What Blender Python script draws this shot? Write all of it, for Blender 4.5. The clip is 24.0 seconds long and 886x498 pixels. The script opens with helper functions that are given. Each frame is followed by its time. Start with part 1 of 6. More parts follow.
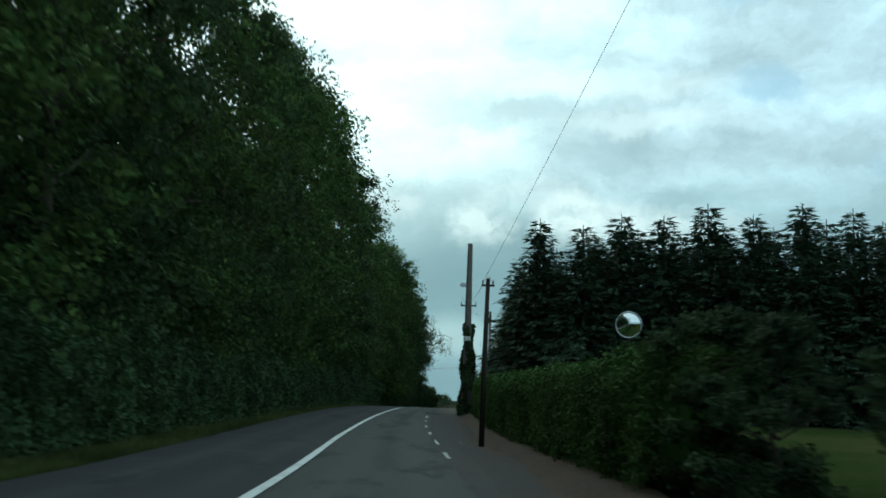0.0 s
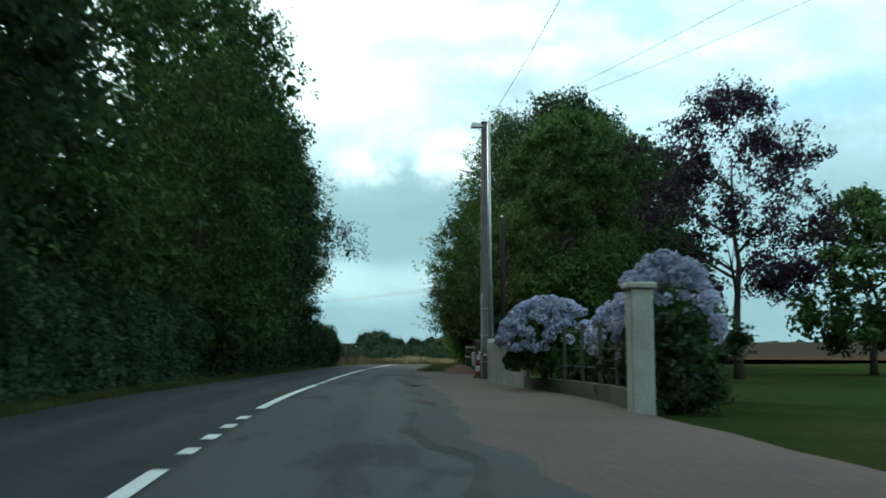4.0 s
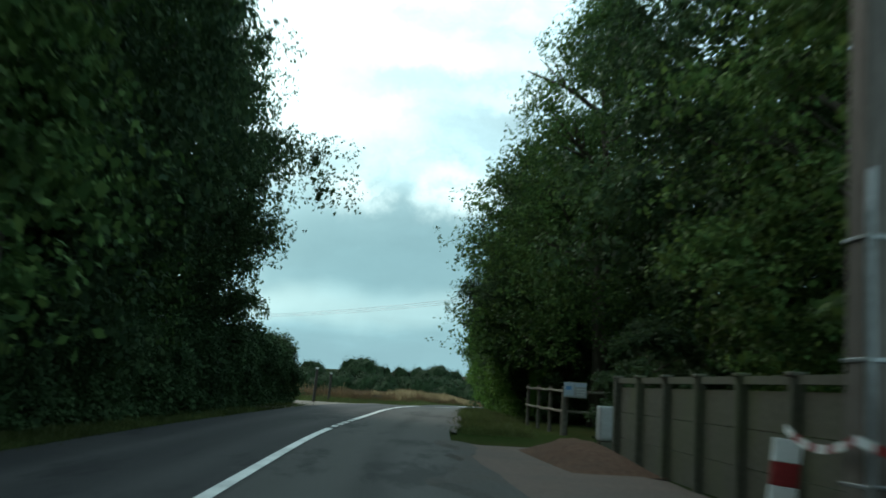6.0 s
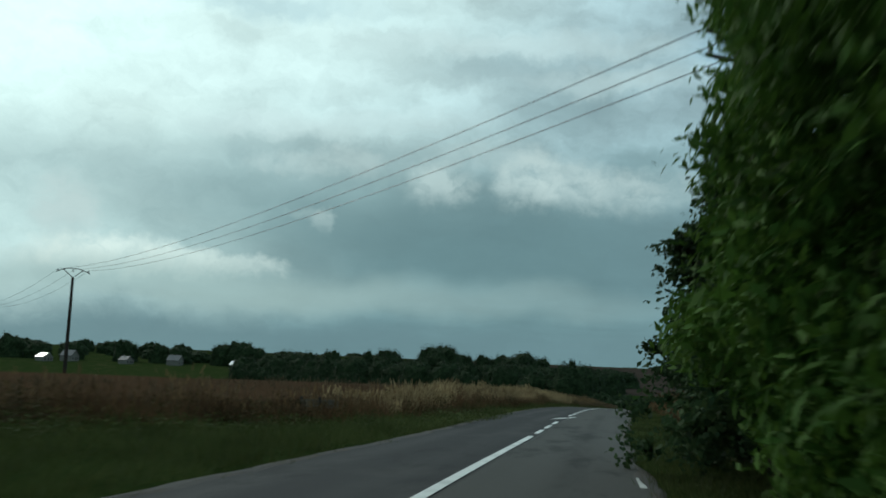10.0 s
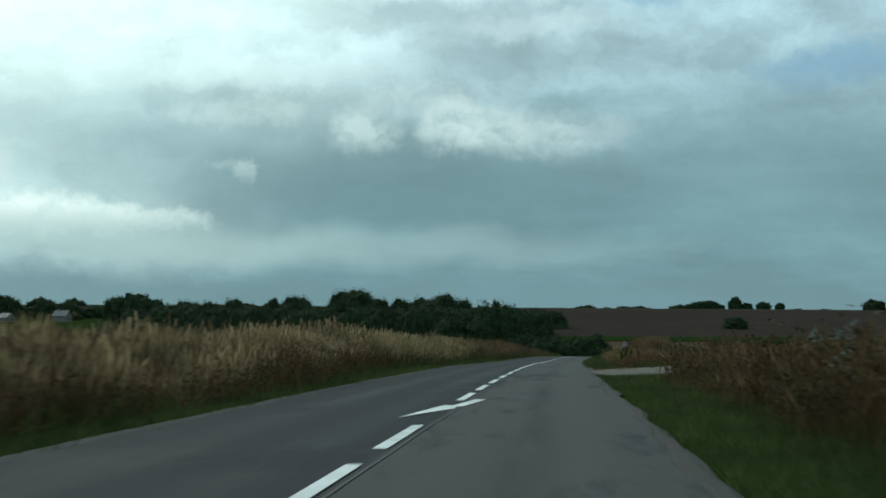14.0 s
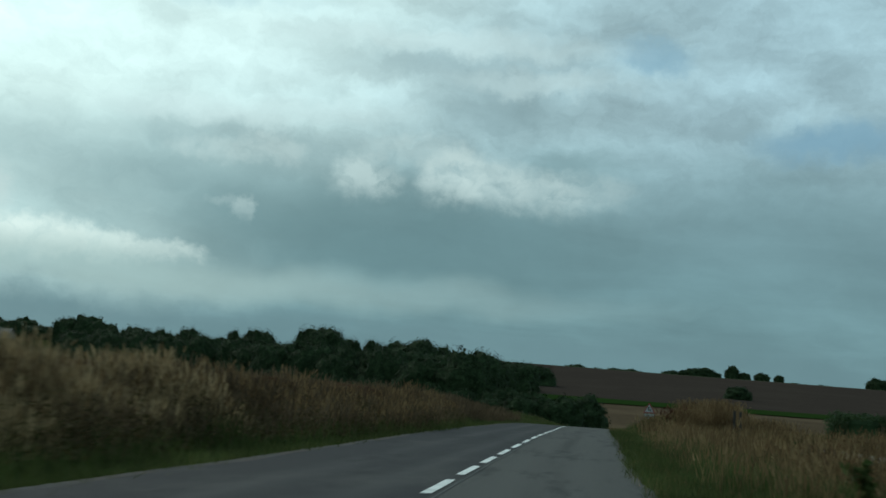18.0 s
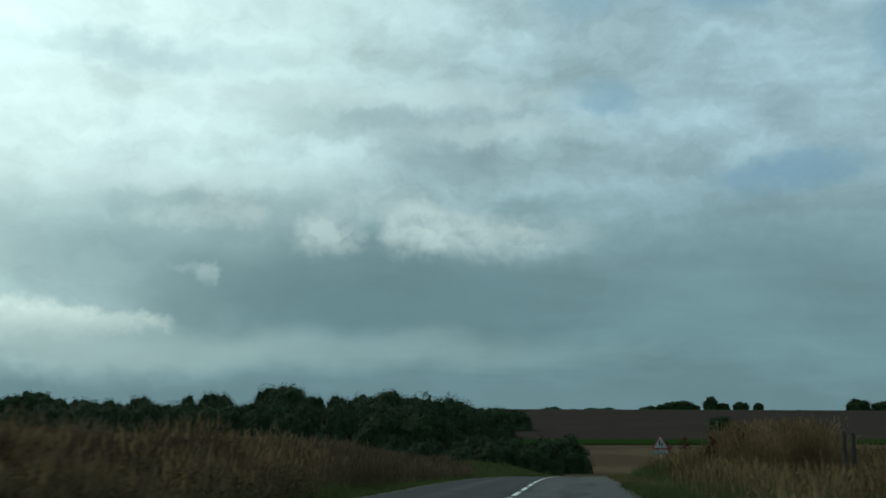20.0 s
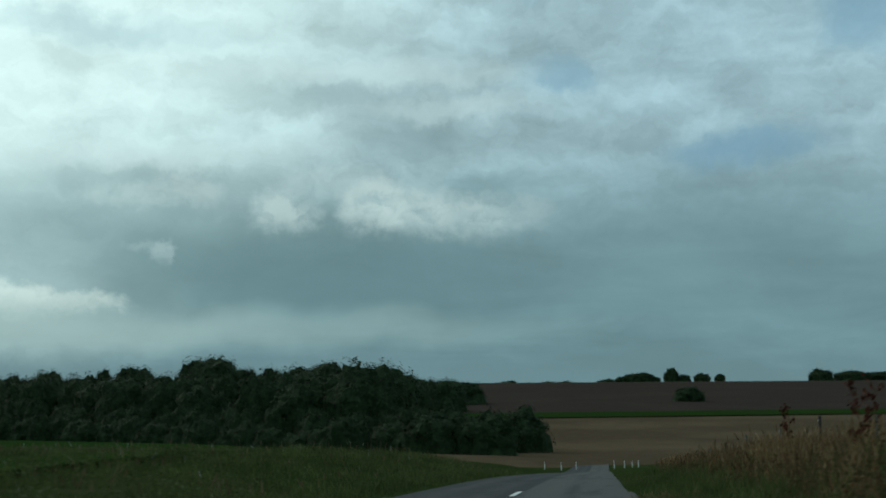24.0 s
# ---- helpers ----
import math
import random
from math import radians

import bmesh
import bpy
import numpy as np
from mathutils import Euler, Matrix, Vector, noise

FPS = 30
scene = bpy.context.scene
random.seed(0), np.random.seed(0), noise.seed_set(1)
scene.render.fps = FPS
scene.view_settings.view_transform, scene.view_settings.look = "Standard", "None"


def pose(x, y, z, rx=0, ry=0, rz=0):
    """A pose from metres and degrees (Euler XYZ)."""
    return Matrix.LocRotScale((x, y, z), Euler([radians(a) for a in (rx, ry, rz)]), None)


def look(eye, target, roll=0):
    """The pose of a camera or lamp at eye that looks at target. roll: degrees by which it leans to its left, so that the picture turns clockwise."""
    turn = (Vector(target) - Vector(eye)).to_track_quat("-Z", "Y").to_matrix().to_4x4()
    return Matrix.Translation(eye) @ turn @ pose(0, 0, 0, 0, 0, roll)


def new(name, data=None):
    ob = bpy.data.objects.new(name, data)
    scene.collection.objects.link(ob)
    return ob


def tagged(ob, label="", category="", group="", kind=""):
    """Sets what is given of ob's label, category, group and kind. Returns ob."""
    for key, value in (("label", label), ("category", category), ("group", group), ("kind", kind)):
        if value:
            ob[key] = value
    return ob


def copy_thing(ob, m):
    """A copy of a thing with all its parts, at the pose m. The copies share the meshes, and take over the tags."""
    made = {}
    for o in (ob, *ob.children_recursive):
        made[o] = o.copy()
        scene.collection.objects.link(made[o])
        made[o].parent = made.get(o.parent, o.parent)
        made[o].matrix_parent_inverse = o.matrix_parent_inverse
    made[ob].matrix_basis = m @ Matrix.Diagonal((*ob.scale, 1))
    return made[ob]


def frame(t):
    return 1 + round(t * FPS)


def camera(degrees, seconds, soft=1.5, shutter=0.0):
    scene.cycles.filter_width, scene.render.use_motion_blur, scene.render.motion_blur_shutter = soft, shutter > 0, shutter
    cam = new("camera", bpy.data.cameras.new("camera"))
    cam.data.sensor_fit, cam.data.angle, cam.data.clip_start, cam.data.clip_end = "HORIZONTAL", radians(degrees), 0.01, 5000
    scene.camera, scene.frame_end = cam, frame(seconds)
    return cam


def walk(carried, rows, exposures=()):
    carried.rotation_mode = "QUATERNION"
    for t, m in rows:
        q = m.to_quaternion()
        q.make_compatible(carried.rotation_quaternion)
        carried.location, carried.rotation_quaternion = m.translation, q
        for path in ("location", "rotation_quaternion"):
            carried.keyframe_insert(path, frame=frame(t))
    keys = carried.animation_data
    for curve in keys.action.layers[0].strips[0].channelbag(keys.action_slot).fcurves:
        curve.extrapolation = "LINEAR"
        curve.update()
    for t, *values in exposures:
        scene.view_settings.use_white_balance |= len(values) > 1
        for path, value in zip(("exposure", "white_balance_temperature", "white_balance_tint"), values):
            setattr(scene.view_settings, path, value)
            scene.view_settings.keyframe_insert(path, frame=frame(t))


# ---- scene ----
cam = camera(47.3, 24.0, soft=1.7, shutter=0.4)
PATH = [
    (0.0, pose(0.00, 0.00, 1.25, 99.65, -2.00, 1.84)),
    (0.5, pose(-0.52, 7.19, 1.35, 99.41, -4.34, 0.53)),
    (1.0, pose(-1.04, 14.37, 1.47, 96.76, -2.68, 2.01)),
    (1.5, pose(-1.57, 21.58, 1.63, 96.54, -0.69, 2.43)),
    (2.0, pose(-2.06, 28.75, 1.83, 97.91, -0.59, 2.45)),
    (2.5, pose(-2.43, 35.80, 2.07, 97.95, -0.51, 1.82)),
    (4.5, pose(-3.22, 64.01, 3.03, 96.17, -0.50, -6.23)),
    (5.0, pose(-3.15, 70.75, 3.17, 96.85, -2.51, -6.61)),
    (5.5, pose(-3.01, 77.52, 3.28, 98.79, -2.05, -7.82)),
    (6.0, pose(-2.89, 84.27, 3.34, 98.23, -3.19, -5.34)),
    (6.5, pose(-2.98, 90.94, 3.38, 98.11, -1.56, -5.85)),
    (7.0, pose(-2.89, 97.59, 3.41, 98.48, -4.33, -7.16)),
    (7.5, pose(-2.15, 104.29, 3.50, 98.92, -5.49, -6.91)),
    (8.0, pose(-1.18, 111.00, 3.61, 99.27, -3.75, -5.45)),
    (8.5, pose(-0.29, 117.76, 3.68, 98.91, -3.52, -3.69)),
    (9.0, pose(0.63, 124.55, 3.73, 98.16, -2.10, -0.93)),
    (9.5, pose(1.60, 131.40, 3.74, 97.29, -2.41, -0.40)),
    (11.5, pose(5.90, 159.15, 3.53, 98.11, -1.55, -1.35)),
    (12.0, pose(7.09, 166.10, 3.49, 97.84, -2.06, -2.81)),
    (12.5, pose(8.32, 173.04, 3.48, 98.00, -2.77, -3.74)),
    (13.0, pose(9.59, 179.97, 3.46, 97.25, -0.27, -4.47)),
    (13.5, pose(10.86, 186.91, 3.41, 94.88, -0.53, -5.16)),
    (14.0, pose(12.14, 193.83, 3.36, 94.50, -0.30, -4.45)),
    (14.5, pose(13.45, 200.72, 3.31, 96.47, -0.75, -3.69)),
    (15.0, pose(14.78, 207.58, 3.24, 98.34, -1.80, -3.53)),
    (15.5, pose(16.12, 214.42, 3.16, 98.70, -3.24, -3.99)),
    (16.0, pose(17.47, 221.24, 3.05, 98.06, -2.08, -4.34)),
    (16.5, pose(18.83, 228.05, 2.95, 97.70, -2.05, -4.67)),
    (17.0, pose(20.20, 234.80, 2.84, 97.43, -2.13, -4.81)),
    (17.5, pose(21.57, 241.46, 2.70, 97.33, -4.30, -5.14)),
    (19.5, pose(27.13, 267.17, 2.07, 99.15, -1.98, -6.25)),
    (20.0, pose(28.58, 273.35, 1.96, 100.35, -0.06, -6.48)),
    (20.5, pose(30.07, 279.41, 1.87, 101.10, 1.06, -6.72)),
    (21.0, pose(31.57, 285.41, 1.79, 101.25, 2.37, -6.86)),
    (21.5, pose(33.05, 291.38, 1.68, 101.41, 2.74, -7.30)),
    (22.0, pose(34.54, 297.32, 1.55, 102.27, 0.01, -8.43)),
    (22.5, pose(36.06, 303.22, 1.43, 103.06, 0.87, -8.59)),
    (23.0, pose(37.56, 309.12, 1.30, 101.55, 0.03, -8.65)),
    (23.5, pose(39.03, 315.05, 1.15, 100.29, -1.12, -8.83)),
    (24.0, pose(40.49, 320.98, 1.00, 99.04, 0.63, -8.81)),
]

walk(cam, PATH, exposures=[(0.0, 0.82), (1.0, 1.12), (2.0, 1.38), (2.5, 1.4), (4.5, 1.35), (5.0, 1.47), (6.0, 1.2), (7.0, 1.18), (8.0, 0.72),
                           (9.0, 0.28), (12.0, 0.05), (13.0, 0.1), (14.0, 0.38), (15.0, 0.17), (17.0, 0.17), (20.0, 0.05), (22.0, -0.15), (23.0, -0.15), (24.0, 0.07)])

# ---- sky and light ----
SUN_AZ, SUN_EL = radians(34), radians(33)      # to the left of +y, veiled by cloud


def direction(az, el):
    """A unit vector; az in degrees to the left of +y, el above the horizon."""
    a, e = radians(az), radians(el)
    return Vector((-math.sin(a) * math.cos(e), math.cos(a) * math.cos(e), math.sin(e)))


world = bpy.data.worlds.new("sky")
scene.world = world
world.use_nodes = True
wt = world.node_tree
wt.nodes.clear()


def wn(kind, **kw):
    n = wt.nodes.new(kind)
    for k, v in kw.items():
        if k == "op":
            n.operation = v
        elif k == "ins":
            for i, x in v.items():
                if hasattr(x, "links"):
                    wt.links.new(x, n.inputs[i])
                else:
                    n.inputs[i].default_value = x
    return n


def wmath(op, a, b=0.0, c=0.0, clamp=False):
    n = wn("ShaderNodeMath", op=op, ins={0: a, 1: b, 2: c})
    n.use_clamp = clamp
    return n.outputs[0]


def wmix(f, a, b):
    n = wt.nodes.new("ShaderNodeMix")
    n.data_type = "RGBA"
    for i, x in ((0, f), (6, a), (7, b)):
        if hasattr(x, "links"):
            wt.links.new(x, n.inputs[i])
        else:
            n.inputs[i].default_value = x if i == 0 else (*x, 1)
    return n.outputs[2]


def wstep(x, lo, hi):
    n = wt.nodes.new("ShaderNodeMapRange")
    n.interpolation_type = "SMOOTHSTEP"
    wt.links.new(x, n.inputs[0])
    n.inputs[1].default_value, n.inputs[2].default_value = lo, hi
    return n.outputs[0]


coord = wn("ShaderNodeTexCoord").outputs["Generated"]
sep = wn("ShaderNodeSeparateXYZ", ins={0: coord})
el = wmath("MULTIPLY", wmath("ARCSINE", sep.outputs[2]), 57.2958)            # degrees up
az = wmath("MULTIPLY", wmath("ARCTAN2", wmath("MULTIPLY", sep.outputs[0], -1.0), sep.outputs[1]), 57.2958)
# flat cloud deck: project the direction on a plane overhead, so clouds shrink towards the horizon
up = wmath("MAXIMUM", wmath("ADD", sep.outputs[2], 0.10), 0.03)
deck = wn("ShaderNodeCombineXYZ", ins={0: wmath("DIVIDE", sep.outputs[0], up), 1: wmath("DIVIDE", sep.outputs[1], up), 2: 0.0}).outputs[0]


def wnoise(vec, scale, detail, rough, dist=0.0):
    n = wn("ShaderNodeTexNoise", ins={"Vector": vec, "Scale": scale, "Detail": detail, "Roughness": rough, "Distortion": dist})
    return n.outputs[0]


here = wn("ShaderNodeCombineXYZ", ins={0: az, 1: el, 2: 0.0}).outputs[0]


def drift(vec, scale, detail, amount, rough=0.55):
    """Moves the direction by a vector noise, amount in degrees."""
    n = wn("ShaderNodeTexNoise", ins={"Vector": vec, "Scale": scale, "Detail": detail, "Roughness": rough})
    d = wn("ShaderNodeVectorMath", op="SUBTRACT", ins={0: n.outputs["Color"], 1: (0.5, 0.5, 0.5)}).outputs[0]
    return wn("ShaderNodeVectorMath", op="MULTIPLY", ins={0: d, 1: amount}).outputs[0]


def vadd(a, b):
    return wn("ShaderNodeVectorMath", op="ADD", ins={0: a, 1: b}).outputs[0]


def vmul(a, b):
    return wn("ShaderNodeVectorMath", op="MULTIPLY", ins={0: a, 1: b}).outputs[0]


soft_way = vadd(here, drift(here, 0.10, 3, (9.0, 4.0, 0.0)))
way = vadd(vadd(here, drift(here, 0.14, 2, (4.0, 1.6, 0.0))), drift(here, 0.55, 6, (3.4, 2.4, 0.0), 0.6))
puff_way = vadd(vadd(here, drift(here, 0.5, 2, (1.4, 1.0, 0.0))), drift(here, 1.5, 6, (1.3, 1.1, 0.0), 0.62))
lumps = wnoise(vmul(way, (0.13, 0.26, 1.0)), 1.0, 7, 0.55)
wisps = wnoise(vadd(vmul(soft_way, (0.075, 0.30, 1.0)), (0.0, 0.0, 4.7)), 1.0, 8, 0.58)
streaks = wnoise(deck, 1.5, 7, 0.55, 0.4)
fine = wnoise(vmul(way, (0.45, 0.7, 1.0)), 1.0, 7, 0.6)
sw = wn("ShaderNodeSeparateXYZ", ins={0: soft_way})
aw, ew = sw.outputs[0], sw.outputs[1]


def blob(a, e, wa, we, soft=0.5, over=way):
    """A ragged patch of cloud round (a, e), of half widths wa and we in degrees."""
    d = vmul(vadd(over, (-a, -e, 0.0)), (1.0 / wa, 1.0 / we, 0.0))
    r = wn("ShaderNodeVectorMath", op="LENGTH", ins={0: d}).outputs["Value"]
    return wmath("SUBTRACT", 1.0, wstep(r, 1.0 - soft, 1.0 + soft))


nishita = wn("ShaderNodeTexSky")
nishita.sky_type, nishita.sun_disc = "NISHITA", False
nishita.sun_elevation, nishita.sun_rotation = SUN_EL, -SUN_AZ
blue = wn("ShaderNodeVectorMath", op="SCALE", ins={0: nishita.outputs[0], 3: 0.09}).outputs[0]

# glow of the veiled sun
sun_dir = direction(math.degrees(SUN_AZ), math.degrees(SUN_EL))
dot = wn("ShaderNodeVectorMath", op="DOT_PRODUCT", ins={0: coord, 1: tuple(sun_dir)}).outputs["Value"]
glow = wstep(dot, 0.74, 1.0)
# slate-grey deck low down, paling upwards
tilt = wmath("MULTIPLY_ADD", aw, -0.05, ew)
low = (0.138, 0.250, 0.272)
mottle = wnoise(vadd(vmul(way, (0.20, 0.36, 1.0)), (0.0, 0.0, 9.1)), 1.0, 9, 0.62)
high = wmix(wstep(az, -24.0, 2.0), (0.285, 0.435, 0.485), (0.335, 0.485, 0.51))
veil = wmix(wstep(tilt, 6.5, 17.5), low, high)
tone = wn("ShaderNodeMapRange", ins={0: wisps, 1: 0.3, 2: 0.7, 3: 0.85, 4: 1.15}).outputs[0]
tone = wmath("MULTIPLY", tone, wn("ShaderNodeMapRange", ins={0: streaks, 1: 0.3, 2: 0.7, 3: 0.88, 4: 1.12}).outputs[0])
curd = wn("ShaderNodeMapRange", ins={0: mottle, 1: 0.32, 2: 0.68, 3: 0.80, 4: 1.20}).outputs[0]
tone = wmath("MULTIPLY", tone, wmath("MULTIPLY_ADD", wmath("SUBTRACT", curd, 1.0), wmath("MULTIPLY_ADD", wstep(el, 7.0, 14.0), 0.75, 0.25), 1.0))
veil = wn("ShaderNodeVectorMath", op="SCALE", ins={0: veil, 3: tone}).outputs[0]
# blue between the high wisps
gap = wmath("MULTIPLY", wmath("SUBTRACT", 1.0, wstep(wisps, 0.30, 0.46)), wmath("MULTIPLY", wstep(el, 17.0, 24.0), 0.45))
veil = wmix(gap, veil, (0.21, 0.37, 0.46))
sky_col = wmix(wmath("MULTIPLY", glow, wmath("MULTIPLY_ADD", mottle, 0.9, 0.42, clamp=True)), veil, (0.80, 1.06, 1.02))


def cloud(a, e, wa, we, k, col, soft=0.5, tex=None, over=way):
    global sky_col
    f_ = wmath("MULTIPLY", blob(a, e, wa, we, soft, over), k)
    sky_col = wmix(wmath("MULTIPLY", f_, tex) if tex else f_, sky_col, col)


def heap(a, e, wa, we, k, col):
    """A cumulus head: a crisp billowing top that fades out downwards."""
    global sky_col
    up_ = wstep(wn("ShaderNodeSeparateXYZ", ins={0: puff_way}).outputs[1], e - we * 1.2, e + we * 0.15)
    f_ = wmath("MULTIPLY", blob(a, e, wa, we, 0.38, puff_way), wmath("MULTIPLY", up_, k))
    sky_col = wmix(wmath("MULTIPLY", f_, wstep(fine, 0.16, 0.62)), sky_col, col)


for a, e, wa, we, k, col, soft, over in (
        (16.0, 10.6, 13.0, 2.2, 0.45, (0.185, 0.305, 0.327), 0.8, soft_way),      # grey shelf to the left
        (6.0, 8.6, 9.0, 2.2, 0.55, (0.140, 0.250, 0.270), 0.8, soft_way),
        (-3.5, 7.4, 10.0, 2.0, 0.80, (0.118, 0.216, 0.235), 0.8, soft_way),       # dark belly of the bank ahead
        (-26.0, 7.5, 16.0, 4.5, 0.55, (0.133, 0.238, 0.266), 0.8, soft_way),      # even grey to the right
        (-8.0, 15.3, 3.6, 1.2, 0.55, (0.205, 0.322, 0.350), 0.8, way), (-4.0, 17.4, 4.2, 0.9, 0.5, (0.235, 0.360, 0.390), 0.8, way),
        (-11.6, 12.4, 2.0, 0.9, 0.6, (0.162, 0.275, 0.298), 0.8, way), (7.5, 12.6, 5.0, 0.8, 0.5, (0.19, 0.30, 0.32), 0.8, way),
        (-25.9, 14.1, 3.6, 1.0, 0.8, (0.165, 0.315, 0.415), 0.7, way), (-16.0, 18.7, 2.0, 0.8, 0.7, (0.18, 0.34, 0.44), 0.7, way),
        (-24.0, 24.2, 3.6, 1.4, 0.75, (0.16, 0.31, 0.42), 0.7, way), (-33.0, 20.8, 3.0, 2.0, 0.7, (0.17, 0.33, 0.44), 0.7, way),
        (-14.8, 24.0, 2.6, 0.8, 0.55, (0.20, 0.36, 0.45), 0.7, way), (10.5, 20.6, 5.5, 0.8, 0.5, (0.30, 0.47, 0.53), 0.8, way)):
    cloud(a, e, wa, we, k, col, soft, None, over)
PALE = (0.46, 0.60, 0.595)
for a, e, wa, we, k in ((0.2, 10.9, 1.9, 1.3, 0.7), (-4.9, 11.3, 1.9, 1.7, 0.8), (-7.4, 10.9, 2.4, 1.6, 0.62), (-10.4, 10.5, 2.6, 1.4, 0.42), (6.9, 8.5, 0.6, 0.8, 0.34), (7.6, 9.0, 1.0, 0.4, 0.2),
                        (20.6, 8.1, 1.7, 1.9, 0.85), (5.6, 12.0, 2.0, 0.9, 0.5), (9.0, 11.6, 2.2, 0.7, 0.4), (-12.5, 10.9, 2.6, 1.2, 0.3), (-2.6, 12.6, 3.0, 1.0, 0.35), (31.0, 9.0, 5.0, 2.2, 0.6)):
    heap(a, e, wa, we, k, PALE)
for a, e, wa, we, k, soft in ((-3.5, 18.9, 9.0, 0.7, 0.45, 0.7), (-9.5, 17.0, 4.5, 0.6, 0.40, 0.7), (9.5, 13.9, 5.0, 0.7, 0.45, 0.7), (2.5, 14.6, 4.0, 0.6, 0.3, 0.7)):
    cloud(a, e, wa, we, k, (0.50, 0.66, 0.665), soft)
# bright bank low on the left, the pale strip below it, and the murk over the horizon
for a, e, wa, we, k in ((18.0, 5.8, 4.6, 1.15, 0.95), (14.5, 5.7, 3.0, 0.9, 0.6), (11.0, 5.8, 2.4, 0.6, 0.5)):
    heap(a, e, wa, we, k, (0.62, 0.77, 0.73))
cloud(13.0, 4.7, 16.0, 1.1, 0.72, (0.30, 0.435, 0.425), 0.8, None, soft_way)
cloud(-6.0, 4.6, 9.0, 0.7, 0.30, (0.21, 0.325, 0.335), 0.8, None, soft_way)
haze = wmath("SUBTRACT", 1.0, wstep(wmath("ADD", wmath("MULTIPLY_ADD", fine, 1.6, -0.8), ew), 2.0, 4.2))
sky_col = wmix(wmath("MULTIPLY", haze, 0.9), sky_col, (0.125, 0.222, 0.245))
sky_col = wn("ShaderNodeVectorMath", op="SCALE", ins={0: sky_col, 3: wn("ShaderNodeMapRange", ins={0: lumps, 1: 0.3, 2: 0.7, 3: 0.94, 4: 1.06}).outputs[0]}).outputs[0]
back = wn("ShaderNodeBackground", ins={0: sky_col, 1: 1.05})
out = wn("ShaderNodeOutputWorld")
wt.links.new(back.outputs[0], out.inputs[0])

sun = new("sun", bpy.data.lights.new("sun", "SUN"))
sun.data.energy, sun.data.angle, sun.data.color = 0.7, radians(12), (1.0, 0.95, 0.86)
sun.matrix_world = look(sun_dir * 200, (0, 0, 0))

# ---- materials ----
def material(name, build, rough=0.8, metal=0.0, spec=0.4):
    m = bpy.data.materials.new(name)
    m.use_nodes = True
    t = m.node_tree
    p = t.nodes["Principled BSDF"]
    p.inputs["Roughness"].default_value, p.inputs["Metallic"].default_value = rough, metal
    p.inputs["Specular IOR Level"].default_value = spec
    build(t, p)
    return m


def nd(t, kind, ins, op=None):
    n = t.nodes.new(kind)
    if op:
        n.operation = op
    for i, x in ins.items():
        if hasattr(x, "links"):
            t.links.new(x, n.inputs[i])
        else:
            n.inputs[i].default_value = x
    return n


def noise_of(t, scale, detail=4, rough=0.6, stretch=None, which="Object"):
    v = t.nodes.new("ShaderNodeTexCoord").outputs[which]
    if stretch:
        v = nd(t, "ShaderNodeVectorMath", {0: v, 1: stretch}, "MULTIPLY").outputs[0]
    return nd(t, "ShaderNodeTexNoise", {"Vector": v, "Scale": scale, "Detail": detail, "Roughness": rough}).outputs[0]


def ramp(t, f, stops):
    r = t.nodes.new("ShaderNodeValToRGB")
    t.links.new(f, r.inputs[0])
    e = r.color_ramp.elements
    while len(e) < len(stops):
        e.new(0.5)
    for el_, (pos, col) in zip(e, stops):
        el_.position, el_.color = pos, (*col, 1)
    return r.outputs[0]


def mixc(t, f, a, b, mode="MIX"):
    n = t.nodes.new("ShaderNodeMix")
    n.data_type, n.blend_type = "RGBA", mode
    for i, x in ((0, f), (6, a), (7, b)):
        if hasattr(x, "links"):
            t.links.new(x, n.inputs[i])
        else:
            n.inputs[i].default_value = x if i == 0 else (*x, 1)
    return n.outputs[2]


def bump(t, p, h, strength=0.4, dist=0.02):
    b = nd(t, "ShaderNodeBump", {"Height": h, "Strength": strength, "Distance": dist})
    t.links.new(b.outputs[0], p.inputs["Normal"])


def two_scale(cols, s1, s2, bump_d=0.01, dirt=(0.06, 0.055, 0.05), dirt_amt=0.4, stretch=None):
    """Colour that varies at two scales, with stains and a fine relief."""
    def f(t, p):
        a = noise_of(t, s1, 5, 0.6, stretch)
        b = noise_of(t, s2, 6, 0.65, stretch)
        c = ramp(t, b, [(0.3, cols[0]), (0.7, cols[1])])
        st = nd(t, "ShaderNodeMapRange", {0: a, 1: 0.45, 2: 0.72, 3: 0.0, 4: dirt_amt}).outputs[0]
        t.links.new(mixc(t, st, c, dirt), p.inputs["Base Color"])
        bump(t, p, b, 0.5, bump_d)
    return f


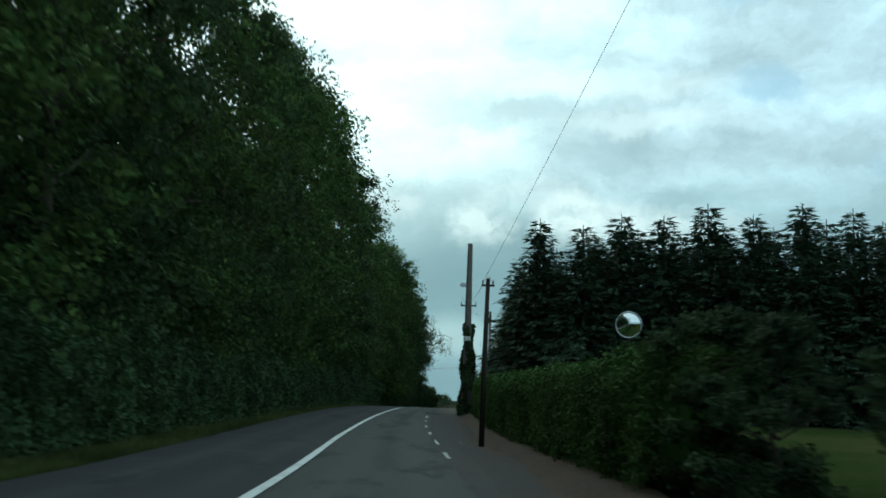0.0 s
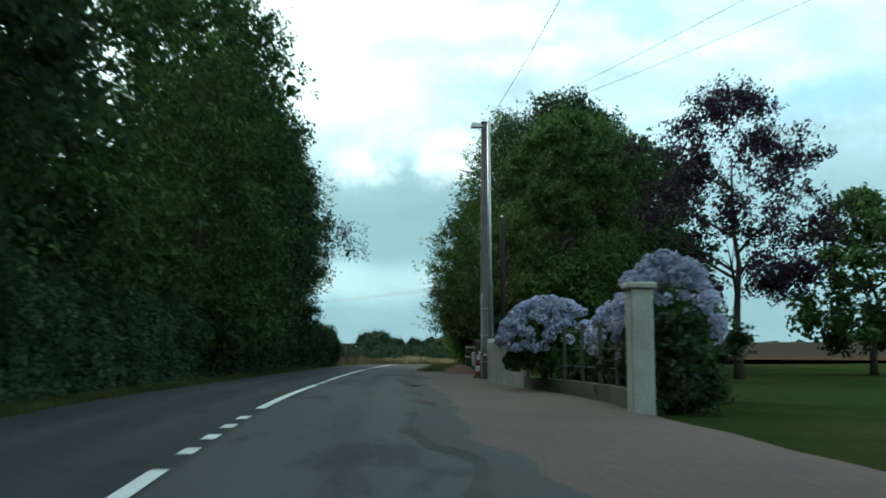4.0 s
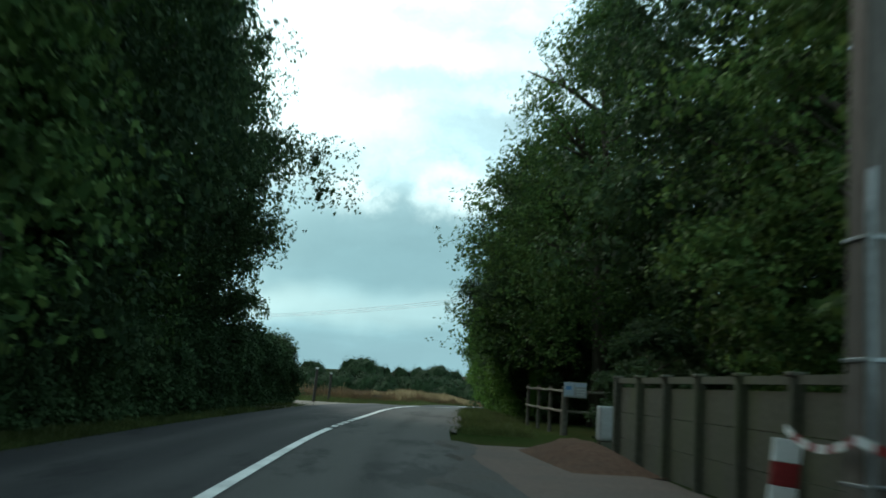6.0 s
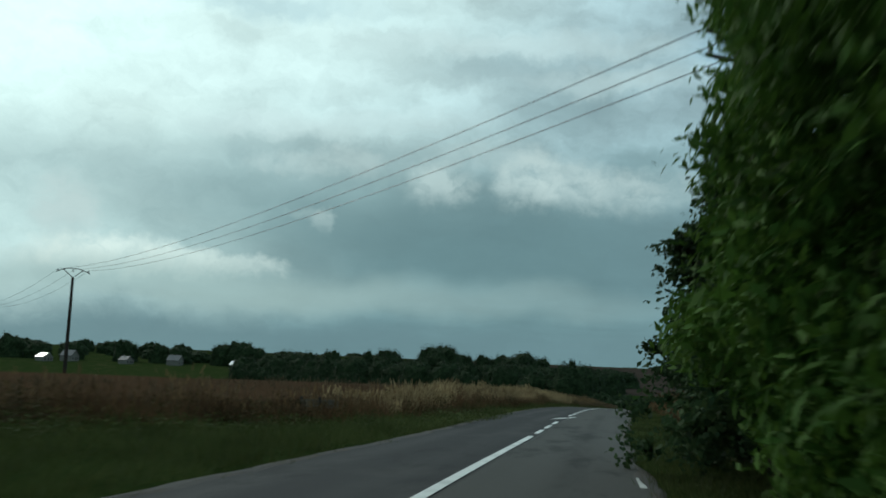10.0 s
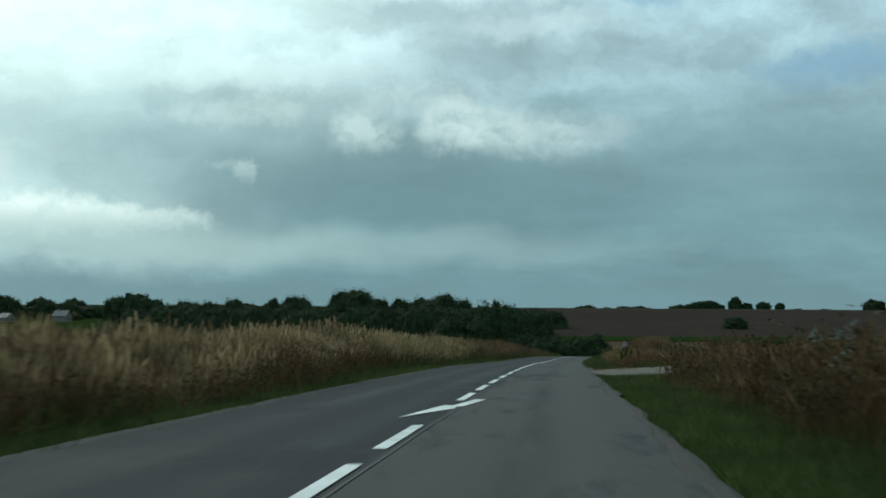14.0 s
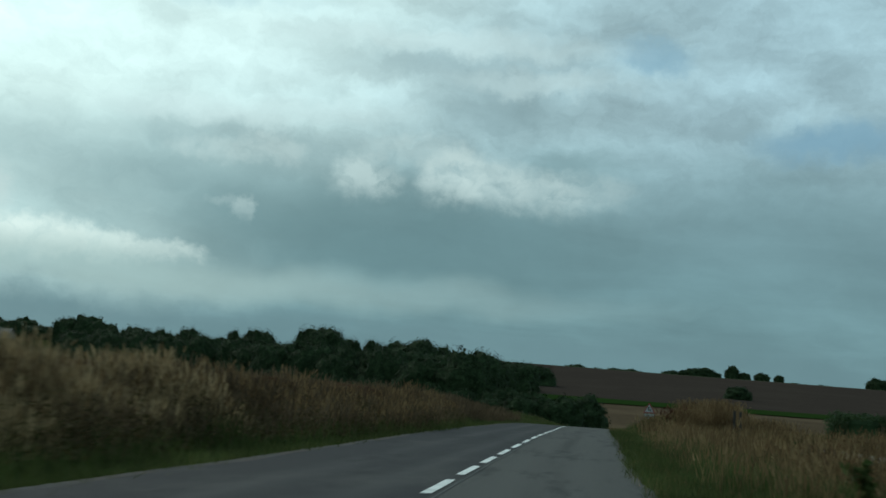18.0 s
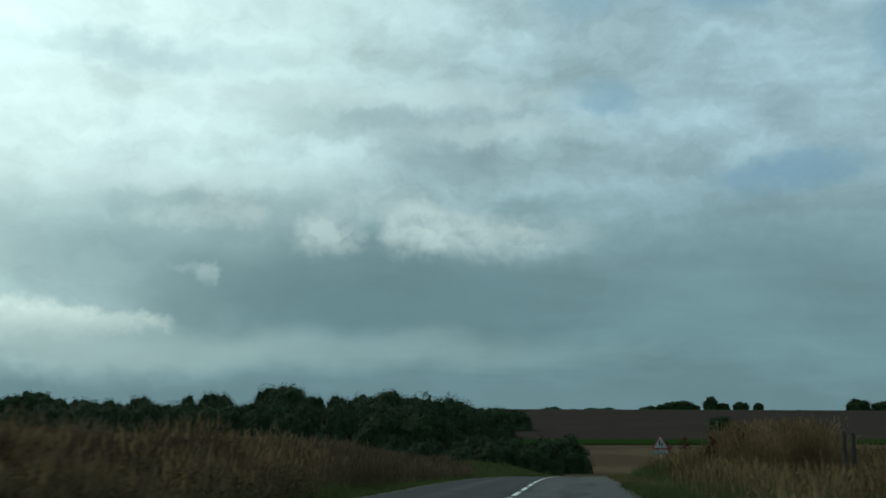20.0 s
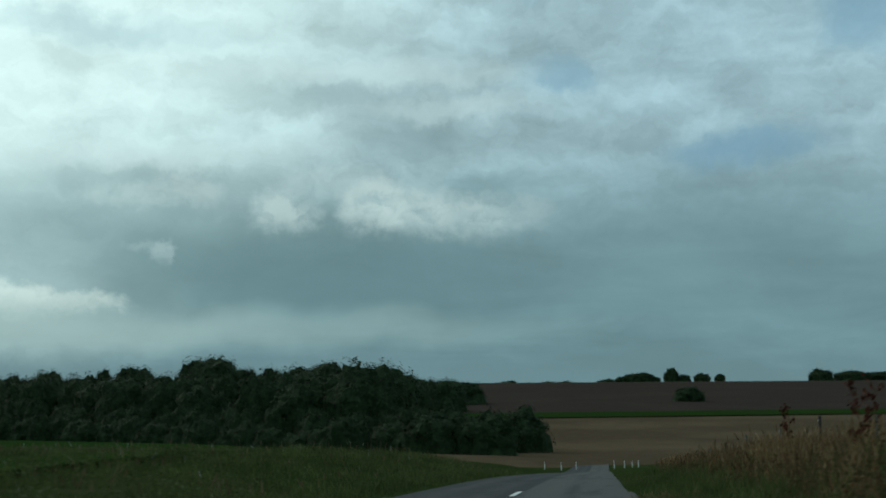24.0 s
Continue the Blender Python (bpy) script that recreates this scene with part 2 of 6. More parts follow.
def leafy(cols, trans=0.25):
    """Foliage: hue from leaf to leaf, some light through the blade."""
    def f(t, p):
        g = t.nodes.new("ShaderNodeNewGeometry")
        o = t.nodes.new("ShaderNodeObjectInfo")
        r = nd(t, "ShaderNodeMath", {0: g.outputs["Random Per Island"], 1: 0.8}, "MULTIPLY").outputs[0]
        r = nd(t, "ShaderNodeMath", {0: o.outputs["Random"], 1: 0.2, 2: r}, "MULTIPLY_ADD").outputs[0]
        n = noise_of(t, 0.55, 3, 0.6)
        c = ramp(t, r, [(i / (len(cols) - 1), k) for i, k in enumerate(cols)])
        v = nd(t, "ShaderNodeMapRange", {0: n, 1: 0.3, 2: 0.7, 3: 0.45, 4: 1.4}).outputs[0]
        c = nd(t, "ShaderNodeVectorMath", {0: c, 3: v}, "SCALE").outputs[0]
        t.links.new(c, p.inputs["Base Color"])
        if trans:
            tr = nd(t, "ShaderNodeBsdfTranslucent", {0: c})
            mx = nd(t, "ShaderNodeMixShader", {0: trans, 1: p.outputs[0], 2: tr.outputs[0]})
            t.links.new(mx.outputs[0], t.nodes["Material Output"].inputs[0])
    return f


def asphalt_build(t, p):
    """Chippings, wheel tracks and repairs that run along the road (the UV map holds metres across and along)."""
    uv = t.nodes.new("ShaderNodeUVMap")
    uv.uv_map = "along"
    across, along = nd(t, "ShaderNodeSeparateXYZ", {0: uv.outputs[0]}).outputs[:2]

    def strewn(scale, detail, rough, stretch, off=0.0):
        v = nd(t, "ShaderNodeVectorMath", {0: uv.outputs[0], 1: stretch, 2: (off, off * 2, off)}, "MULTIPLY_ADD").outputs[0]
        return nd(t, "ShaderNodeTexNoise", {"Vector": v, "Scale": scale, "Detail": detail, "Roughness": rough}).outputs[0]

    def band(mid, half_, k):
        d = nd(t, "ShaderNodeMath", {0: nd(t, "ShaderNodeMath", {0: across, 1: mid}, "SUBTRACT").outputs[0]}, "ABSOLUTE").outputs[0]
        n = nd(t, "ShaderNodeMapRange", {0: d, 1: half_, 2: 0.0, 3: 0.0, 4: k})
        n.interpolation_type = "SMOOTHSTEP"
        return n.outputs[0]

    def span(f, lo, hi, a, b):
        return nd(t, "ShaderNodeMapRange", {0: f, 1: lo, 2: hi, 3: a, 4: b}).outputs[0]

    grit = noise_of(t, 60, 4, 0.7)
    c = ramp(t, grit, [(0.25, (0.042, 0.042, 0.041)), (0.75, (0.100, 0.096, 0.090))])
    # left half darker: older tarmac, plus tree shade coloured in beside the wood
    left_dark = nd(t, "ShaderNodeMath", {0: span(across, 0.05, 0.15, 1.0, 0.0), 1: span(along, 100, 175, 0.62, 0.8)}, "MULTIPLY").outputs[0]
    c = mixc(t, left_dark, c, (0.021, 0.021, 0.025))
    worn = strewn(1.0, 5, 0.6, (0.9, 0.06, 1.0), 3.0)
    for mid in (-2.05, -0.75, 0.8, 2.0):                       # pale polished wheel tracks
        c = mixc(t, nd(t, "ShaderNodeMath", {0: band(mid, 0.5, 0.4), 1: span(worn, 0.35, 0.65, 0.2, 1.0)}, "MULTIPLY").outputs[0], c, (0.092, 0.090, 0.086))
    c = mixc(t, nd(t, "ShaderNodeMath", {0: band(1.4, 0.35, 0.5), 1: span(strewn(1.0, 6, 0.65, (1.0, 0.12, 1.0), 7.0), 0.42, 0.62, 0.0, 1.0)}, "MULTIPLY").outputs[0], c, (0.022, 0.022, 0.023))    # oil between them
    c = mixc(t, span(strewn(0.7, 6, 0.7, (1.0, 0.28, 1.0), 1.0), 0.54, 0.62, 0.0, 0.6), c, (0.021, 0.021, 0.023))       # tarry repairs
    c = mixc(t, span(strewn(0.5, 6, 0.7, (1.0, 0.4, 1.0), 5.0), 0.55, 0.74, 0.0, 0.5), c, (0.080, 0.077, 0.071))        # dust
    t.links.new(c, p.inputs["Base Color"])
    bump(t, p, grit, 0.35, 0.008)


ASPHALT = material("asphalt", asphalt_build, 0.85, spec=0.1)
TAR = material("tar", two_scale([(0.0160, 0.0160, 0.0168), (0.0280, 0.0280, 0.0288)], 2, 20, 0.003, dirt_amt=0.2), 0.6)
PAINT = material("road_paint", two_scale([(0.62, 0.62, 0.60), (0.80, 0.80, 0.78)], 1.5, 35, 0.003, (0.22, 0.22, 0.21), 0.55), 0.6)
WORN_PAINT = material("worn_paint", two_scale([(0.40, 0.40, 0.39), (0.62, 0.62, 0.60)], 3, 25, 0.003, (0.10, 0.10, 0.10), 0.9), 0.7)
SHOULDER = material("shoulder_tarmac", two_scale([(0.026, 0.025, 0.024), (0.060, 0.055, 0.051)], 0.6, 14, 0.02, (0.055, 0.036, 0.026), 0.8), 0.95)
DRIVE = material("drive_gravel", two_scale([(0.062, 0.040, 0.032), (0.130, 0.084, 0.068)], 0.5, 14, 0.02, (0.05, 0.045, 0.04), 0.6), 0.95)
GRAVEL = material("track_gravel", two_scale([(0.0803, 0.0655, 0.0493), (0.1894, 0.1584, 0.1239)], 0.45, 16, 0.04, (0.045, 0.040, 0.028), 0.8), 0.95)
LEAFMOULD = material("leaf_litter", two_scale([(0.035, 0.023, 0.016), (0.105, 0.060, 0.036)], 0.8, 12, 0.03, (0.03, 0.032, 0.02), 0.7), 0.95)


def ground_build(t, p):
    fine_ = noise_of(t, 7, 6, 0.7)
    big = noise_of(t, 0.12, 5, 0.6)
    c = ramp(t, fine_, [(0.28, (0.014, 0.025, 0.008)), (0.55, (0.025, 0.040, 0.012)), (0.78, (0.055, 0.054, 0.025))])
    c = mixc(t, nd(t, "ShaderNodeMapRange", {0: big, 1: 0.48, 2: 0.72, 3: 0.0, 4: 0.4}).outputs[0], c, (0.085, 0.068, 0.036))
    t.links.new(c, p.inputs["Base Color"])
    bump(t, p, fine_, 0.8, 0.06)


GROUND = material("grass_ground", ground_build, 0.95, spec=0.0)
CROP = material("ripe_crop", two_scale([(0.041, 0.0235, 0.014), (0.084, 0.050, 0.030)], 0.25, 5, 0.12, (0.064, 0.038, 0.024), 0.6), 0.95, spec=0.0)
PLOUGH = material("ploughed_soil", two_scale([(0.036, 0.028, 0.024), (0.050, 0.039, 0.033)], 0.02, 0.4, 0.2, (0.062, 0.050, 0.040), 0.4), 0.98, spec=0.0)
STUBBLE = material("stubble_field", two_scale([(0.066, 0.047, 0.031), (0.088, 0.064, 0.042)], 0.015, 0.3, 0.1, (0.16, 0.115, 0.075), 0.6), 0.98, spec=0.0)
BEET = material("green_crop", two_scale([(0.011, 0.028, 0.007), (0.024, 0.050, 0.012)], 0.05, 1.2, 0.1, (0.018, 0.024, 0.008), 0.5), 0.95, spec=0.0)
FARLAND = material("far_fields", two_scale([(0.0360, 0.0510, 0.0300), (0.0660, 0.0690, 0.0420)], 0.004, 0.05, 0.1, (0.13, 0.10, 0.07), 0.6), 0.98, spec=0.0)

LEAF_ASH = material("broad_leaves", leafy([(0.029, 0.060, 0.019), (0.046, 0.093, 0.027), (0.073, 0.126, 0.035), (0.100, 0.146, 0.040)], 0.3), 0.75, spec=0.1)
LEAF_DARK = material("dark_leaves", leafy([(0.024, 0.048, 0.024), (0.040, 0.071, 0.030), (0.060, 0.095, 0.036)], 0.32), 0.75, spec=0.1)
LEAF_HEDGE = material("hawthorn_leaves", leafy([(0.028, 0.056, 0.025), (0.044, 0.084, 0.034), (0.065, 0.112, 0.047)], 0.2), 0.75, spec=0.1)
LEAF_THUJA = material("clipped_hedge_leaves", leafy([(0.022, 0.058, 0.014), (0.040, 0.090, 0.020), (0.060, 0.115, 0.026)], 0.2), 0.75, spec=0.1)
LEAF_LIME = material("willow_leaves", leafy([(0.044, 0.099, 0.017), (0.066, 0.138, 0.024), (0.094, 0.165, 0.033)], 0.3), 0.75, spec=0.1)
LEAF_CONIFER = material("spruce_needles", leafy([(0.022, 0.046, 0.028), (0.036, 0.064, 0.039), (0.054, 0.086, 0.054)], 0.08), 0.75, spec=0.1)
LEAF_PURPLE = material("purple_leaves", leafy([(0.0260, 0.0162, 0.0260), (0.0375, 0.0231, 0.0347), (0.0491, 0.0318, 0.0433)], 0.25), 0.75, spec=0.1)
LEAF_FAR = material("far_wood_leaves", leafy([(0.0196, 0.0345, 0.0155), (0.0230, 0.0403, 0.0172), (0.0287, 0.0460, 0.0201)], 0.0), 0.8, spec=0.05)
PETAL = material("hydrangea_petals", leafy([(0.317, 0.354, 0.512), (0.415, 0.451, 0.610), (0.512, 0.525, 0.659), (0.512, 0.439, 0.561)], 0.2), 0.6, spec=0.2)
STRAW = material("dry_grass", leafy([(0.1201, 0.0741, 0.0388), (0.1835, 0.1201, 0.0601), (0.2543, 0.1765, 0.0883)], 0.3), 0.8, spec=0.1)
GOLD = material("golden_grass", leafy([(0.190, 0.135, 0.070), (0.290, 0.212, 0.115), (0.390, 0.295, 0.165)], 0.35), 0.8, spec=0.1)
WEED = material("dead_weeds", leafy([(0.073, 0.040, 0.020), (0.125, 0.068, 0.035), (0.193, 0.109, 0.054)], 0.15), 0.85, spec=0.1)
HERB = material("olive_weeds", leafy([(0.045, 0.040, 0.015), (0.070, 0.058, 0.024), (0.108, 0.076, 0.035)], 0.2), 0.85, spec=0.1)
EARS = material("crop_ears", leafy([(0.0884, 0.0612, 0.0374), (0.1224, 0.0850, 0.0510), (0.1615, 0.1156, 0.0680)], 0.15), 0.85, spec=0.1)
DOCK = material("rusty_dock", leafy([(0.075, 0.022, 0.014), (0.12, 0.04, 0.022)], 0.1), 0.85, spec=0.1)
BLADE = material("green_grass", leafy([(0.040, 0.062, 0.017), (0.066, 0.090, 0.026), (0.112, 0.118, 0.044)], 0.3), 0.7, spec=0.1)
FLOWER = material("white_umbels", leafy([(0.210, 0.210, 0.193), (0.273, 0.273, 0.252)], 0.1), 0.8, spec=0.1)

BARK = material("bark", two_scale([(0.045, 0.038, 0.030), (0.095, 0.080, 0.062)], 0.7, 9, 0.04, (0.03, 0.04, 0.02), 0.5, (1, 1, 0.2)), 0.9, spec=0.1)
POLE_WOOD = material("creosoted_pole", two_scale([(0.0204, 0.0155, 0.0127), (0.0387, 0.0309, 0.0255)], 0.8, 12, 0.01, (0.03, 0.028, 0.026), 0.4, (1, 1, 0.08)), 0.85, spec=0.15)
CONCRETE_POLE = material("pole_concrete", two_scale([(0.12, 0.10, 0.09), (0.20, 0.175, 0.155)], 0.7, 14, 0.006, (0.06, 0.055, 0.05), 0.6, (1, 1, 0.3)), 0.9, spec=0.2)
CONCRETE = material("fence_concrete", two_scale([(0.0744, 0.0744, 0.0558), (0.1190, 0.1153, 0.0893)], 0.9, 16, 0.008, (0.09, 0.105, 0.05), 0.7), 0.92, spec=0.2)
RENDER = material("wall_render", two_scale([(0.34, 0.345, 0.32), (0.46, 0.46, 0.43)], 1.1, 20, 0.006, (0.17, 0.18, 0.13), 0.55), 0.92, spec=0.2)
PILLAR = material("pillar_plaster", two_scale([(0.42, 0.41, 0.36), (0.56, 0.55, 0.5)], 1.3, 20, 0.006, (0.2, 0.2, 0.15), 0.5), 0.9, spec=0.2)
GALVANISED = material("galvanised_steel", two_scale([(0.32, 0.34, 0.35), (0.48, 0.50, 0.51)], 2, 15, 0.002, (0.2, 0.19, 0.18), 0.4), 0.45, metal=0.8)
IRON = material("dark_iron", two_scale([(0.03, 0.03, 0.03), (0.06, 0.055, 0.05)], 3, 20, 0.003, (0.09, 0.05, 0.03), 0.3), 0.55, metal=0.6)
WIRE = material("wire", two_scale([(0.05, 0.05, 0.055), (0.09, 0.09, 0.095)], 1, 8, 0.001), 0.5, metal=0.5)
GREY_WOOD = material("weathered_wood", two_scale([(0.0900, 0.0810, 0.0660), (0.1680, 0.1530, 0.1260)], 1, 14, 0.006, (0.07, 0.075, 0.05), 0.5, (0.3, 1, 1)), 0.9, spec=0.15)
DARK_POST = material("tarred_post", two_scale([(0.025, 0.022, 0.02), (0.055, 0.048, 0.042)], 2, 15, 0.006, (0.08, 0.07, 0.055), 0.4), 0.85, spec=0.2)
WHITE = material("white_enamel", two_scale([(0.70, 0.71, 0.70), (0.80, 0.80, 0.79)], 2, 20, 0.001, (0.45, 0.44, 0.4), 0.3), 0.45)
DULL_WHITE = material("dull_sign_white", two_scale([(0.30, 0.31, 0.31), (0.40, 0.40, 0.39)], 2, 20, 0.001, (0.2, 0.2, 0.18), 0.4), 0.5)
RED = material("red_enamel", two_scale([(0.2160, 0.0180, 0.0210), (0.3000, 0.0300, 0.0300)], 2, 20, 0.001, (0.25, 0.1, 0.09), 0.3), 0.45)
BLACK = material("black_enamel", two_scale([(0.015, 0.015, 0.016), (0.03, 0.03, 0.03)], 2, 20, 0.001), 0.5)
BLUE = material("blue_print", two_scale([(0.10, 0.24, 0.50), (0.16, 0.34, 0.62)], 2, 20, 0.001, (0.3, 0.4, 0.5), 0.3), 0.5)
PALE_BLUE = material("pale_board", two_scale([(0.3600, 0.4350, 0.5250), (0.4500, 0.5100, 0.5850)], 2, 20, 0.001, (0.35, 0.4, 0.42), 0.3), 0.5)
PLASTIC_GREY = material("grey_plastic", two_scale([(0.45, 0.46, 0.46), (0.58, 0.59, 0.58)], 2, 20, 0.001, (0.3, 0.3, 0.27), 0.4), 0.5)
MIRROR = material("mirror_face", two_scale([(0.74, 0.76, 0.77), (0.84, 0.85, 0.86)], 2, 9, 0.0, (0.6, 0.6, 0.58), 0.3), 0.05, metal=1.0)
ROOF_METAL = material("pale_roof_sheet", two_scale([(0.55, 0.57, 0.58), (0.72, 0.73, 0.74)], 0.2, 2, 0.02, (0.4, 0.4, 0.4), 0.3), 0.22, metal=0.4)
HOUSE_WALL = material("house_wall", two_scale([(0.1500, 0.1400, 0.1250), (0.2100, 0.2000, 0.1800)], 0.3, 3, 0.02), 0.9)
SLATE = material("slate_roof", two_scale([(0.06, 0.065, 0.075), (0.11, 0.115, 0.125)], 0.3, 3, 0.02), 0.6)
GLASS_DARK = material("window_glass", two_scale([(0.02, 0.024, 0.028), (0.03, 0.034, 0.04)], 1, 5, 0.0), 0.08, spec=0.6)
RUBBLE = material("reddish_earth", two_scale([(0.0720, 0.0390, 0.0270), (0.1320, 0.0750, 0.0540)], 0.8, 10, 0.05, (0.07, 0.05, 0.04), 0.5), 0.98, spec=0.05)

# ---- mesh helpers ----
class Geo:
    """Collects vertices and faces for one mesh."""

    def __init__(self):
        self.v, self.f = [], []

    def add(self, vs, fs):
        o = len(self.v)
        self.v += [tuple(p) for p in vs]
        self.f += [tuple(o + i for i in q) for q in fs]
        return self

    def box(self, c, s, bev=0.0, m=None):
        """A box of size s about c, its edges chamfered by bev."""
        hx, hy, hz = s[0] / 2, s[1] / 2, s[2] / 2
        if not bev:
            vs = [(x, y, z) for x in (-hx, hx) for y in (-hy, hy) for z in (-hz, hz)]
            fs = [(0, 1, 3, 2), (4, 6, 7, 5), (0, 4, 5, 1), (2, 3, 7, 6), (0, 2, 6, 4), (1, 5, 7, 3)]
        else:
            vs, fs, key = [], [], {}
            for sx in (-1, 1):
                for sy in (-1, 1):
                    for sz in (-1, 1):
                        for ax in range(3):
                            p = [sx * (hx - bev), sy * (hy - bev), sz * (hz - bev)]
                            p[ax] = (sx * hx, sy * hy, sz * hz)[ax]
                            key[sx, sy, sz, ax] = len(vs)
                            vs.append(tuple(p))
                        fs.append(tuple(key[sx, sy, sz, a] for a in ((0, 1, 2) if sx * sy * sz > 0 else (0, 2, 1))))
            for ax in range(3):
                b, c2 = (ax + 1) % 3, (ax + 2) % 3
                for sg in (-1, 1):
                    loop = []
                    for u, w in ((-1, -1), (1, -1), (1, 1), (-1, 1)):
                        s3 = [0, 0, 0]
                        s3[ax], s3[b], s3[c2] = sg, u, w
                        loop.append(key[s3[0], s3[1], s3[2], ax])
                    fs.append(tuple(loop if sg > 0 else loop[::-1]))
                for u in (-1, 1):
                    for w in (-1, 1):
                        s0, s1 = [0, 0, 0], [0, 0, 0]
                        s0[ax], s0[b], s0[c2] = -1, u, w
                        s1[ax], s1[b], s1[c2] = 1, u, w
                        q = [key[(*s0, b)], key[(*s1, b)], key[(*s1, c2)], key[(*s0, c2)]]
                        fs.append(tuple(q if u * w < 0 else q[::-1]))
        vs = [Vector(p) for p in vs]
        if m is not None:
            vs = [m @ p for p in vs]
        return self.add([p + Vector(c) for p in vs], fs)

    def tube(self, pts, radii, n=8, caps=True):
        """A round tube through the points."""
        pts = [Vector(p) for p in pts]
        rings = []
        for i, p in enumerate(pts):
            d = (pts[min(i + 1, len(pts) - 1)] - pts[max(i - 1, 0)]).normalized()
            a = d.cross(Vector((0, 0, 1)) if abs(d.z) < 0.9 else Vector((1, 0, 0))).normalized()
            b = d.cross(a)
            r = radii[i] if hasattr(radii, "__len__") else radii
            rings.append([p + (a * math.cos(2 * math.pi * k / n) + b * math.sin(2 * math.pi * k / n)) * r for k in range(n)])
        vs = [q for ring in rings for q in ring]
        fs = [(i * n + k, i * n + (k + 1) % n, (i + 1) * n + (k + 1) % n, (i + 1) * n + k) for i in range(len(pts) - 1) for k in range(n)]
        if caps:
            fs += [tuple(range(n))[::-1], tuple((len(pts) - 1) * n + k for k in range(n))]
        return self.add(vs, fs)

    def prism(self, outline, y0, y1):
        """An outline in x and z, drawn out from y0 to y1."""
        n = len(outline)
        vs = [(x, y0, z) for x, z in outline] + [(x, y1, z) for x, z in outline]
        return self.add(vs, [tuple(range(n)), tuple(range(2 * n - 1, n - 1, -1))] + [(i, i + n, (i + 1) % n + n, (i + 1) % n) for i in range(n)])

    def mesh(self, name, mat, smooth=False):
        me = bpy.data.meshes.new(name)
        me.from_pydata(self.v, [], self.f)
        if mat:
            me.materials.append(mat)
        if smooth:
            me.shade_smooth()
        me.update()
        return me


def part(name, geo, mat, parent=None, label="", smooth=False, at=None):
    """Links a Geo (or a ready mesh) as one object, under parent if one is given."""
    me = geo.mesh(name, mat, smooth) if isinstance(geo, Geo) else geo
    ob = new(name, me)
    if parent is not None:
        ob.parent = parent
    if at is not None:
        ob.matrix_basis = at
    return tagged(ob, label=label) if label else ob


def quad_mesh(name, co, mat, quads=None):
    """A mesh of separate quads from an (n, 4, 3) array."""
    n = len(co)
    me = bpy.data.meshes.new(name)
    me.vertices.add(n * 4)
    me.vertices.foreach_set("co", np.ascontiguousarray(co, dtype=np.float32).ravel())
    me.loops.add(n * 4)
    me.loops.foreach_set("vertex_index", np.arange(n * 4, dtype=np.int32))
    me.polygons.add(n)
    me.polygons.foreach_set("loop_start", np.arange(0, n * 4, 4, dtype=np.int32))
    me.update(calc_edges=True)
    me.materials.append(mat)
    return me


def unit(a):
    return a / np.maximum(np.linalg.norm(a, axis=-1, keepdims=True), 1e-9)


def leaf_quads(rng, pos, out, size, droop=0.25, narrow=0.5):
    """Leaf blades at pos, roughly facing out; pointed quads of about that size."""
    n = len(pos)
    nrm = unit(out + rng.normal(0, 0.55, (n, 3)))
    ax = unit(np.cross(nrm, rng.normal(0, 1, (n, 3))))
    ax[:, 2] -= droop
    ax = unit(ax)
    sd = unit(np.cross(nrm, ax))
    L = (size * rng.uniform(0.6, 1.4, (n, 1)))
    w = L * narrow
    return np.stack([pos - ax * L * 0.5, pos + sd * w * 0.5 + nrm * L * 0.06, pos + ax * L * 0.5, pos - sd * w * 0.5 + nrm * L * 0.06], axis=1)


def clump_points(rng, centres, radii, n, flat=0.8):
    """Points on and just inside the skins of the clumps, with the way out."""
    k = rng.choice(len(centres), n, p=radii ** 2 / (radii ** 2).sum())
    d = unit(rng.normal(0, 1, (n, 3)))
    d[:, 2] *= flat
    r = radii[k] * np.clip(1 - np.abs(rng.normal(0, 0.22, n)), 0.3, 1.12)
    return centres[k] + d * r[:, None], d


def smooth01(x):
    x = min(max(x, 0.0), 1.0)
    return x * x * (3 - 2 * x)


def spline(ks, vs):
    """A smooth curve through (ks, vs), straight beyond its ends."""
    ks, vs = np.array(ks, float), np.array(vs, float)
    h, d = np.diff(ks), np.diff(vs) / np.diff(ks)
    m = np.concatenate([[d[0]], (d[:-1] * h[1:] + d[1:] * h[:-1]) / (h[1:] + h[:-1]), [d[-1]]])

    def f(q):
        if q <= ks[0]:
            return float(vs[0] + (q - ks[0]) * m[0])
        if q >= ks[-1]:
            return float(vs[-1] + (q - ks[-1]) * m[-1])
        i = int(np.searchsorted(ks, q) - 1)
        u = (q - ks[i]) / h[i]
        return float((2 * u**3 - 3 * u**2 + 1) * vs[i] + (u**3 - 2 * u**2 + u) * h[i] * m[i] + (3 * u**2 - 2 * u**3) * vs[i + 1] + (u**3 - u**2) * h[i] * m[i + 1])
    return f


